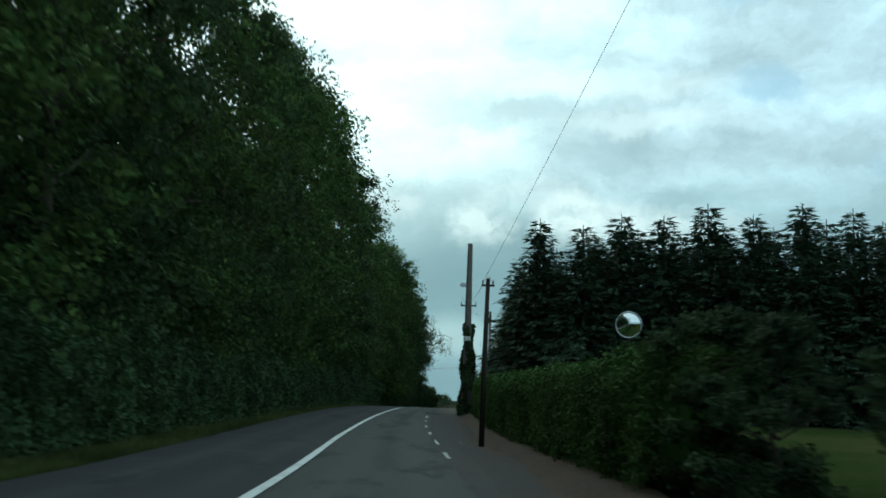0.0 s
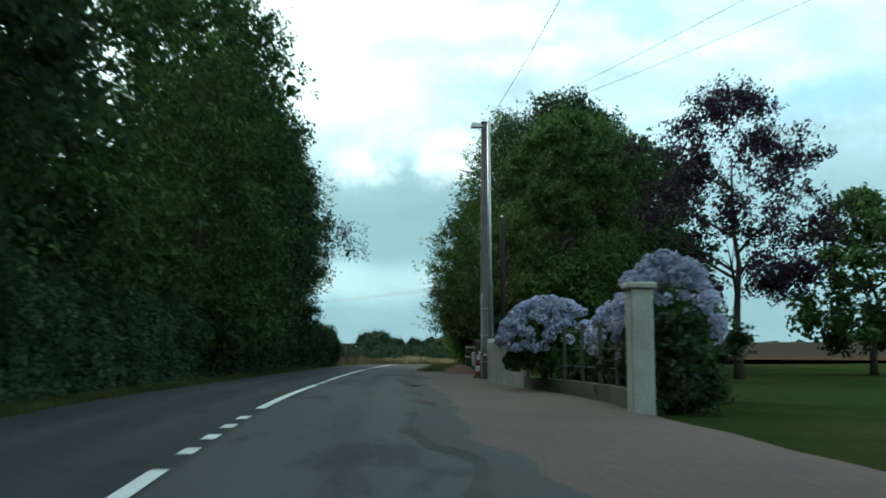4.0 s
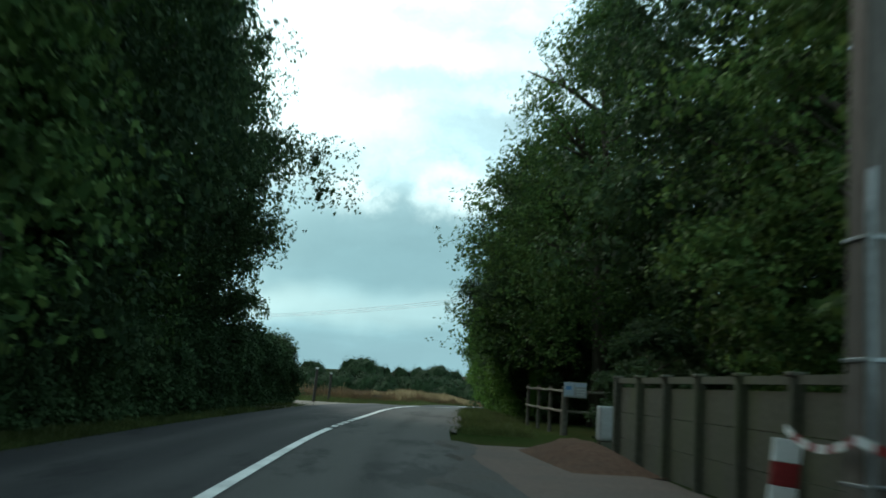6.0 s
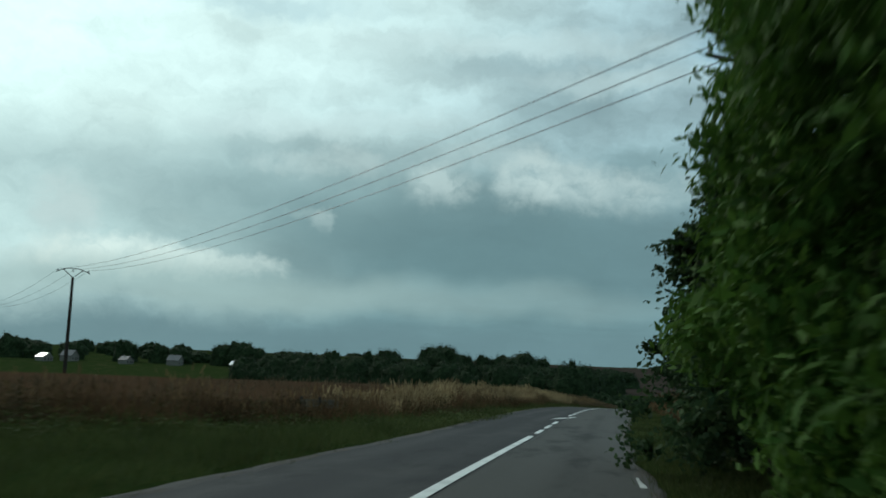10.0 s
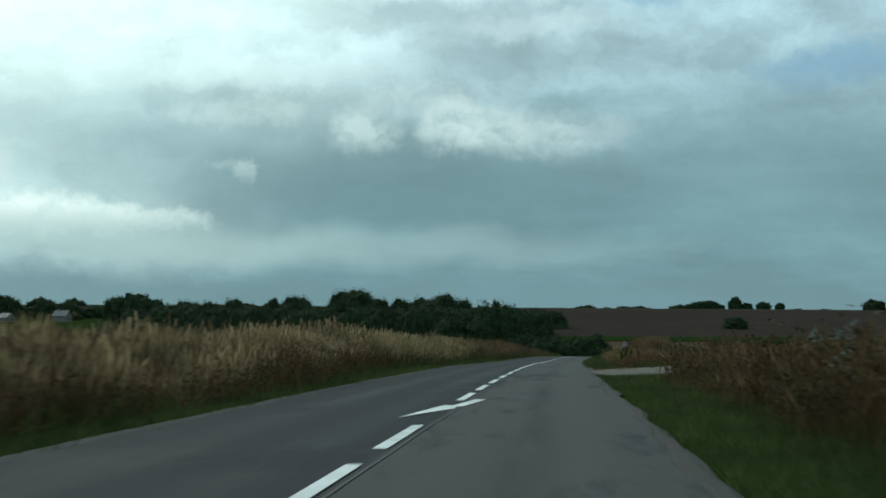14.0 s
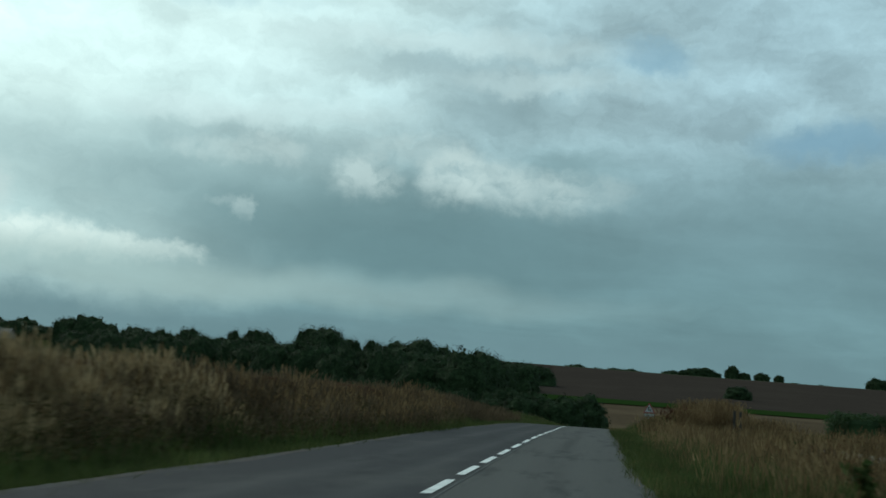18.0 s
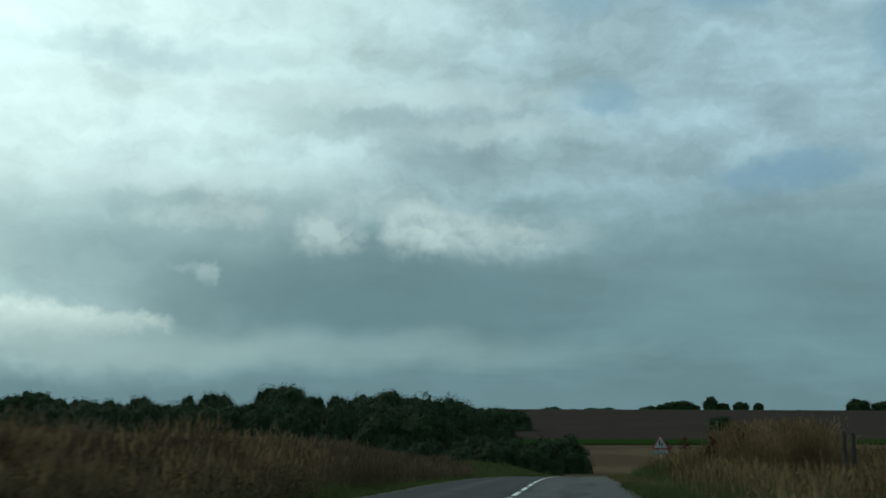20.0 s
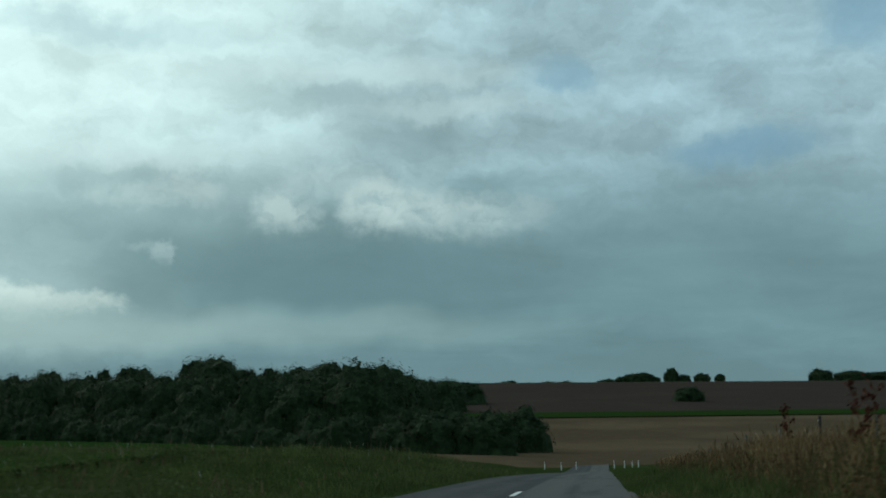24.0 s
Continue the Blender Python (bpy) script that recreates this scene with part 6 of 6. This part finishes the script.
# convex traffic mirrors
def traffic_mirror(p, yaw, r, mast_h, label):
    root = new("traffic_mirror")
    root.matrix_basis = Matrix.Translation(p) @ Matrix.Rotation(radians(yaw), 4, "Z") @ Matrix.Rotation(radians(7), 4, "X")
    part("post", Geo().tube([(0, 0.08 - mast_h * 0.12, -mast_h), (0, 0.08, 0.1)], 0.03, 8), DARK_POST, root)
    n, k = 28, 5
    vs, fs = [(0, -0.10, 0)], []
    for i in range(1, k + 1):
        a = i / k
        vs += [(r * a * math.cos(6.2832 * j / n), -0.10 + 0.07 * a * a, r * a * math.sin(6.2832 * j / n)) for j in range(n)]
    fs += [(0, 1 + j, 1 + (j + 1) % n) for j in range(n)]
    fs += [(1 + (i - 1) * n + j, 1 + i * n + j, 1 + i * n + (j + 1) % n, 1 + (i - 1) * n + (j + 1) % n) for i in range(1, k) for j in range(n)]
    part("mirror", Geo().add(vs, fs), MIRROR, root, "convex mirror face", smooth=True)
    ring = [(r * 1.02 * math.cos(6.2832 * j / n), -0.03, r * 1.02 * math.sin(6.2832 * j / n)) for j in range(n + 1)]
    part("rim", Geo().tube(ring, 0.022, 6, False), GALVANISED, root, "metal rim")
    back = [(0, 0.06, 0)] + [(r * math.cos(6.2832 * j / n), -0.02, r * math.sin(6.2832 * j / n)) for j in range(n)]
    part("backing", Geo().add(back, [(0, 1 + (j + 1) % n, 1 + j) for j in range(n)]), PLASTIC_GREY, root)
    part("bracket", Geo().box((0, 0.05, 0), (0.1, 0.08, 0.12), 0.01), GALVANISED, root)
    return tagged(root, label=label, category="mirror")


traffic_mirror((3.7, 25.1, 3.75), -8, 0.31, 3.1, "round convex traffic mirror on a post above the hedge")
traffic_mirror((-7.5, 109.0, 4.45), 75, 0.40, 1.9, "round convex traffic mirror half hidden in the hedge")

# garden front: white wall, plinth, mesh fence, pillar
def bar(a, b, h, t, mat, name="wall", cap=None):
    """An upright slab from a to b, of height h and thickness t."""
    a, b = Vector(a), Vector(b)
    d = b - a
    m = Matrix.Rotation(math.atan2(d.y, d.x), 4, "Z")
    g = Geo()
    L = math.hypot(d.x, d.y)
    vs = []
    for u, z in ((0, a.z), (L, b.z)):
        for s in (-t / 2, t / 2):
            for k in (-0.15, h):
                vs.append(m @ Vector((u, s, 0)) + Vector((a.x, a.y, z + k)))
    return g.add(vs, [(0, 1, 3, 2), (4, 6, 7, 5), (0, 4, 5, 1), (2, 3, 7, 6), (0, 2, 6, 4), (1, 5, 7, 3)])


def gpos(x, y):
    return Vector((x, y, ground_z(y, x - centre(y))))


wall = new("garden_wall")
part("slab", bar(gpos(0.85, 82.0), gpos(0.55, 86.8), 1.0, 0.16, RENDER), RENDER, wall)
part("coping", bar(gpos(0.85, 81.96) + Vector((0, 0, 1.15)), gpos(0.55, 86.84) + Vector((0, 0, 1.15)), 0.035, 0.2, RENDER), RENDER, wall)
part("end_post", Geo().box(gpos(0.58, 86.95) + Vector((0, 0, 0.65)), (0.2, 0.2, 1.3), 0.02), PILLAR, wall)
tagged(wall, "low pale rendered garden wall stained at its foot", "wall")
plinth = new("plinth_fence")
pts = [gpos(0.86, 81.9), gpos(1.15, 78.0), gpos(1.3, 75.0), gpos(1.05, 72.3)]
for a, b in zip(pts, pts[1:]):
    part("plinth", bar(a, b, 0.3, 0.18, CONCRETE), CONCRETE, plinth)
for i in range(8):
    u = i / 7 * 2.99
    k = int(u)
    p = pts[k].lerp(pts[k + 1], u - k)
    part("fence_post", Geo().box(p + Vector((0, 0, 0.8)), (0.07, 0.07, 1.3), 0.01), CONCRETE, plinth)
for h in (0.6, 0.95, 1.3):
    part("fence_wire", Geo().tube([p + Vector((0, 0, h)) for p in pts], 0.006, 4, False), WIRE, plinth)
tagged(plinth, "low concrete plinth with posts and wire round a garden", "fence")
pillar = new("gate_pillar")
b = gpos(0.95, 72.0)
part("shaft", Geo().box(b + Vector((0, 0, 0.9)), (0.34, 0.34, 1.9), 0.02), PILLAR, pillar)
part("cap", Geo().box(b + Vector((0, 0, 1.9)), (0.44, 0.44, 0.1), 0.025), PILLAR, pillar)
tagged(pillar, "pale plastered gate pillar with a flat cap", "pillar")
pillar2 = new("gate_pillar")
b = gpos(0.75, 62.0)
part("shaft", Geo().box(b + Vector((0, 0, 0.6)), (0.12, 0.12, 1.3), 0.015), PILLAR, pillar2)
part("cap", Geo().box(b + Vector((0, 0, 1.26)), (0.16, 0.16, 0.05), 0.01), PILLAR, pillar2)
tagged(pillar2, "slim pale post beside the garden gate", "pillar")


def hydrangea(p, w, h, n, seed, label):
    """A bush with balls of petals over its leaves."""
    rg = np.random.default_rng(seed)
    root = new("hydrangea")
    root.matrix_basis = Matrix.Translation(p)
    g = Geo()
    for i in range(9):
        a = rg.uniform(0, 6.283)
        part("stem", Geo().tube([(0.1 * math.cos(a), 0.1 * math.sin(a), 0), (0.3 * w * math.cos(a), 0.3 * w * math.sin(a), h * 0.7)], [0.018, 0.01], 5, False), BARK, root)
    m = 2600
    d = unit(rg.normal(0, 1, (m, 3)))
    d[:, 2] = np.abs(d[:, 2]) * 1.1 - 0.45
    pos = d * np.array([w / 2, w / 2, h * 0.55]) * rg.uniform(0.55, 0.95, (m, 1)) + np.array([0, 0, h * 0.42])
    part("leaves", quad_mesh("leaves", leaf_quads(rg, pos, d, 0.15, 0.2, 0.7), LEAF_THUJA), LEAF_THUJA, root)
    for i in range(n):
        d = rg.normal(0, 1, 3)
        d[2] = abs(d[2]) * 1.5 - 0.1
        d /= np.linalg.norm(d)
        c = d * np.array([w / 2, w / 2, h * 0.55]) + np.array([0, 0, h * 0.45])
        r = rg.uniform(0.09, 0.15)
        q = unit(rg.normal(0, 1, (70, 3)))
        pet = leaf_quads(rg, c + q * r * np.array([1, 1, 0.8]), q, 0.065, 0.0, 0.95)
        part("flower_head", quad_mesh("flower_head", pet, PETAL), PETAL, root)
    return tagged(root, label=label, category="hydrangea", group="hydrangeas over the garden fence")


hydrangea(gpos(1.1, 80.3) + Vector((0, 0, 0.1)), 2.3, 2.0, 150, 71, "hydrangea covered in pale lilac-blue flower heads")
hydrangea(gpos(2.1, 77.2) + Vector((0, 0, 0.1)), 1.5, 1.8, 60, 72, "hydrangea covered in pale lilac-blue flower heads")
hydrangea(gpos(1.85, 73.6) + Vector((0, 0, 0.1)), 1.7, 2.4, 85, 73, "tall hydrangea with blue and pink flower heads by the pillar")
fill = tree("shrub", 97, 1.5, 0.05, 0.8, 3500, 0.09, LEAF_DARK, "dark shrub behind the garden fence", "oval", 26, 0.04, 5, category="shrub")
for x, y, s in ((1.75, 72.6, 1.0), (1.9, 75.6, 1.05), (2.1, 78.3, 1.0), (2.2, 81.6, 1.0), (2.4, 84.0, 0.8), (2.6, 86.5, 0.8), (3.2, 80.0, 1.3), (3.0, 76.0, 1.4)):
    plant(fill, gpos(x, y), rnd.uniform(0, 360), s)
retire(fill)

# concrete panel fence
fence = new("panel_fence")
F0, F1, NB = Vector((1.34, 89.3)), Vector((1.82, 101.7)), 8
for i in range(NB + 1):
    q = F0.lerp(F1, i / NB)
    b = gpos(q.x, q.y)
    po = part("post", Geo().box(b + Vector((-0.03, 0, 0.68)), (0.13, 0.13, 1.5), 0.015), CONCRETE, fence)
    part("post_cap", Geo().box(b + Vector((-0.03, 0, 1.45)), (0.17, 0.17, 0.05), 0.012), CONCRETE, po)
    if i < NB:
        q2 = F0.lerp(F1, (i + 1) / NB)
        b2 = gpos(q2.x, q2.y)
        for k in range(3):
            part("panel", bar(b + Vector((0.02, 0.07, 0.15 + k * 0.43)), b2 + Vector((0.02, -0.07, 0.15 + k * 0.43)), 0.27, 0.045, CONCRETE), CONCRETE, fence)
        part("rail", bar(b + Vector((0, 0.07, 1.5)), b2 + Vector((0, -0.07, 1.5)), -0.06, 0.1, CONCRETE), CONCRETE, fence)
tagged(fence, "mossy concrete panel fence with posts and a top rail", "fence")
box = new("meter_cabinet")
b = gpos(1.85, 102.6)
part("case", Geo().box(b + Vector((0, 0, 0.62)), (0.34, 0.28, 0.62), 0.02), DULL_WHITE, box)
part("plinth", Geo().box(b + Vector((0, 0, 0.12)), (0.3, 0.24, 0.36), 0.02), CONCRETE, box)
part("door", Geo().box(b + Vector((0, -0.143, 0.62)), (0.28, 0.012, 0.52), 0.004), DULL_WHITE, box)
tagged(box, "pale grey meter cabinet at the end of the fence", "cabinet")
# heap of reddish earth at the fence's foot
g = Geo()
vs, fs = [], []
for i in range(9):
    for j in range(13):
        x, y = -0.9 + 1.8 * i / 8, -2.6 + 5.2 * j / 12
        k = max(0.0, 1 - (x / 0.9) ** 2) * max(0.0, 1 - (y / 2.6) ** 2)
        vs.append(gpos(1.0 + x * 0.8, 101.0 + y) + Vector((0, 0, 0.02 + 0.36 * k + 0.06 * k * noise.noise((x * 4, y * 4, 2)))))
fs = [(i * 13 + j, (i + 1) * 13 + j, (i + 1) * 13 + j + 1, i * 13 + j + 1) for i in range(8) for j in range(12)]
tagged(part("earth_mound", g.add(vs, fs), RUBBLE, smooth=True), "low heap of reddish earth against the fence", "earth")
# barrier board and tape
barrier = new("barrier_post")
b = gpos(0.86, 92.9)
tilt = Matrix.Rotation(radians(6), 4, "Y")
for k, mat in enumerate((RED, WHITE, RED, WHITE)):
    part("stripe", Geo().box(Vector((0, 0, 0.14 + 0.2 * k)), (0.24, 0.06, 0.198), 0.006), mat, barrier)
part("foot", Geo().box(Vector((0, 0, 0.03)), (0.4, 0.3, 0.07), 0.02), BLACK, barrier)
barrier.matrix_basis = Matrix.Translation(b) @ tilt @ Matrix.Scale(1.02, 4)
tagged(barrier, "red and white striped site marker leaning by the fence", "barrier")
tape = new("barrier_tape")
q0, q1, q2 = Vector((0.88, 92.8, gpos(0.9, 92.8).z + 0.95)), Vector((0.68, 91.2, gpos(0.9, 91.4).z + 0.93)), Vector((1.28, 90.2, gpos(1.3, 90.3).z + 0.95))
q3 = Vector((1.2, 88.9, gpos(1.3, 89).z + 0.75))
i = 0
for a, c in ((q0, q1), (q1, q2), (q2, q3)):
    n_ = 8
    for k in range(n_):
        p, q = a.lerp(c, k / n_), a.lerp(c, (k + 1) / n_)
        p, q = p - Vector((0, 0, 0.12 * 4 * (k / n_) * (1 - k / n_))), q - Vector((0, 0, 0.12 * 4 * ((k + 1) / n_) * (1 - (k + 1) / n_)))
        off = Vector((0.004, 0, 0.035))
        th = Vector((0.003, 0.001, 0))
        g = Geo().add([p - off, q - off, q + off, p + off, p - off + th, q - off + th, q + off + th, p + off + th], [(0, 1, 2, 3), (7, 6, 5, 4), (0, 4, 5, 1), (1, 5, 6, 2), (2, 6, 7, 3), (3, 7, 4, 0)])
        part("tape_length", g, RED if i % 2 else WHITE, tape)
        i += 1
tagged(tape, "red and white barrier tape tied round the poles", "barrier tape")

# post-and-rail fence with a notice board
rail = new("rail_fence")
posts = [(2.9, 111.2, 0.13), (2.85, 112.9, 0.07), (2.82, 114.5, 0.07), (2.8, 116.2, 0.07), (4.9, 110.7, 0.08), (6.9, 110.2, 0.1)]
for x, y, w in posts:
    part("post", Geo().tube([gpos(x, y) + Vector((0, 0, -0.2)), gpos(x, y) + Vector((0.01, 0, 1.24))], w * 0.75, 8), GREY_WOOD, rail)
for h in (0.58, 1.12):
    for a, b in ((0, 1), (1, 2), (2, 3), (0, 4), (4, 5)):
        p, q = gpos(*posts[a][:2]) + Vector((-0.05, 0, h)), gpos(*posts[b][:2]) + Vector((-0.05, 0, h + 0.02))
        part("rail", Geo().tube([p, p.lerp(q, 0.5) - Vector((0, 0, 0.015)), q], [0.04, 0.036, 0.04], 7), GREY_WOOD, rail)
tagged(rail, "weathered wooden post-and-rail fence at a field corner", "fence")
board = new("notice_board")
m = Matrix.Translation(gpos(3.1, 111.0) + Vector((0, -0.12, 1.16))) @ Matrix.Rotation(radians(-14), 4, "Z")
part("panel", Geo().box((0, 0, 0), (0.6, 0.02, 0.4), 0.004), DULL_WHITE, board, "white sheet panel")
part("colour_field", Geo().box((-0.16, -0.013, 0.02), (0.26, 0.004, 0.34), 0.001), PALE_BLUE, board)
part("colour_field", Geo().box((0.15, -0.013, 0.13), (0.3, 0.004, 0.1), 0.001), PALE_BLUE, board)
for k in range(3):
    part("text_bar", Geo().box((0.15, -0.013, 0.02 - k * 0.07), (0.26 - k * 0.03, 0.004, 0.025), 0.001), PLASTIC_GREY, board)
part("logo", Geo().box((-0.17, -0.016, 0.05), (0.14, 0.004, 0.1), 0.001), BLUE, board)
board.matrix_basis = m
tagged(board, "small white and pale blue notice board on a fence post", "notice board")

# dark posts at the gravel pull-in
def stake(x, y, h, lean, turn, label, w=0.11):
    root = new("marker_post")
    root.matrix_basis = Matrix.Translation(gpos(x, y)) @ Matrix.Rotation(radians(turn), 4, "Z") @ Matrix.Rotation(radians(lean), 4, "Y")
    part("shaft", Geo().box((0, 0, h / 2 - 0.15), (w, w, h + 0.3), 0.012), DARK_POST, root)
    part("top", Geo().box((0, 0, h - 0.03), (w + 0.012, w + 0.012, 0.07), 0.012), PLASTIC_GREY, root, "worn pale post top")
    return tagged(root, label=label, category="post", group="posts at the pull-in")


stake(-5.6, 127.3, 1.3, 3, 0, "leaning tarred wooden post at the gravel pull-in", 0.13)
stake(-4.43, 131.9, 1.62, 3, 10, "tall tarred wooden post with a pale top", 0.12)
stake(-3.86, 138.3, 1.55, 2, 5, "tarred wooden post at the crop's edge", 0.12)

# low plank barrier where the crop meets the bank
low = new("plank_barrier")
low.matrix_basis = Matrix.Translation((-0.65, 167.5, ground_z(167.5, -0.65 - centre(167.5)))) @ Matrix.Rotation(radians(4), 4, "Z")
for x_ in (-0.52, 0.0):
    part("post", Geo().box((x_, 0.03, 0.27), (0.08, 0.07, 0.94), 0.008), DARK_POST, low)
for x_ in (-0.27, 0.28):
    part("plank", Geo().box((x_, -0.025, 0.54), (0.50, 0.03, 0.24), 0.006), GREY_WOOD, low, "weathered grey plank")
tagged(low, "low grey plank barrier on dark posts at the field's edge", "barrier")

# double-bend warning sign
sign = new("road_sign")
sign.matrix_basis = Matrix.Translation((47.92, 331.5, ground_z(331.5, 47.92 - centre(331.5)))) @ Matrix.Rotation(radians(-13), 4, "Z")
SZ = 1.10 - ground_z(331.5, 47.92 - centre(331.5))
part("post", Geo().tube([(0, 0.04, -0.3), (0, 0.04, SZ + 0.7)], 0.03, 8), GALVANISED, sign)


def tri(r, y0, y1, cut=0.05):
    """A triangle with blunt corners, side 2r, its base at nought."""
    hgt = r * math.sqrt(3)
    c = [(-r, 0), (r, 0), (0, hgt)]
    o = []
    for i in range(3):
        p, a, b = c[i], c[i - 1], c[(i + 1) % 3]
        for q in (a, b):
            d = math.hypot(q[0] - p[0], q[1] - p[1])
            o.append((p[0] + (q[0] - p[0]) / d * cut, p[1] + (q[1] - p[1]) / d * cut))
    return o


def lay(o, dz, y0, y1):
    return Geo().prism([(x, z + SZ + dz) for x, z in o], y0, y1)


plate = part("plate", lay(tri(0.5, 0, 0), 0, 0.0, 0.012), RED, sign, "red-bordered triangular plate")
part("face", lay(tri(0.385, 0, 0, 0.03), 0.065, -0.005, 0.004), DULL_WHITE, plate, "white face")
zig = [(0.06, 0.13), (0.13, 0.13), (0.13, 0.36), (-0.01, 0.27), (-0.01, 0.40), (0.05, 0.40), (-0.045, 0.52), (-0.14, 0.40), (-0.08, 0.40), (-0.08, 0.18), (0.06, 0.26)]
part("symbol", lay(zig, 0.0, -0.010, -0.002), BLACK, plate, "black double-bend arrow")
panel = part("distance_plate", lay([(-0.43, -0.30), (0.43, -0.30), (0.43, -0.06), (-0.43, -0.06)], 0, 0.0, 0.012), BLACK, sign)
part("distance_face", lay([(-0.41, -0.28), (0.41, -0.28), (0.41, -0.08), (-0.41, -0.08)], 0, -0.004, 0.004), DULL_WHITE, panel)
txt = bpy.data.curves.new("distance_text", "FONT")
txt.body, txt.size, txt.align_x, txt.extrude = "1200 m", 0.2, "CENTER", 0.002
txt.materials.append(BLACK)
tob = new("distance_text", txt)
tob.parent = panel
tob.matrix_basis = Matrix.Translation((0, -0.008, SZ - 0.25)) @ Matrix.Rotation(radians(90), 4, "X")
part("clamp", Geo().box((0, 0.03, SZ + 0.3), (0.12, 0.05, 0.06), 0.006), GALVANISED, sign)
tagged(sign, "triangular red and white double-bend road sign with a distance plate", "road sign")

# fence up the mound
for i, (y, lat) in enumerate(((323, 13.0), (327, 12.2), (331.5, 11.4), (336, 10.8), (341, 10.2), (346, 9.7), (351, 9.3), (356, 8.9), (361, 8.5), (366, 8.2), (371, 7.9))):
    root = new("fence_post")
    root.matrix_basis = Matrix.Translation(at(y, lat)) @ Matrix.Rotation(radians(rnd.uniform(-4, 4)), 4, "Y")
    h = rnd.uniform(1.1, 1.35)
    part("shaft", Geo().tube([(0, 0, -0.2), (0, 0, h * 0.6), (0.01, 0, h)], [0.055, 0.05, 0.045], 7), GREY_WOOD if i % 3 else DARK_POST, root)
    part("wire_staple", Geo().box((-0.05, 0, h - 0.15), (0.03, 0.02, 0.04), 0.004), GALVANISED, root)
    tagged(root, "rough wooden fence post in long dry grass", "post", "wire fence over the mound")
for x, y, h in ((37.7, 303.2, 1.75), (38.2, 303.6, 1.7)):
    root = new("gate_post")
    root.matrix_basis = Matrix.Translation(gpos(x + 6.6, y)) 
    part("shaft", Geo().box((0, 0, h / 2 - 0.1), (0.11, 0.11, h + 0.2), 0.015), DARK_POST, root)
    part("hinge", Geo().box((-0.09, 0, h * 0.7), (0.04, 0.06, 0.05), 0.006), IRON, root)
    tagged(root, "dark wooden gate post beside the lay-by", "post")
hedge("dark_hedge", (17,), steps(299, 308, 3.0), lambda y: 18.4 + (308.0 - y) * 0.95, 3.0, 1.9, 5500, 0.13, LEAF_DARK, "dark clipped hedge across the field", 0.2, "hedge in the field", 3.4)
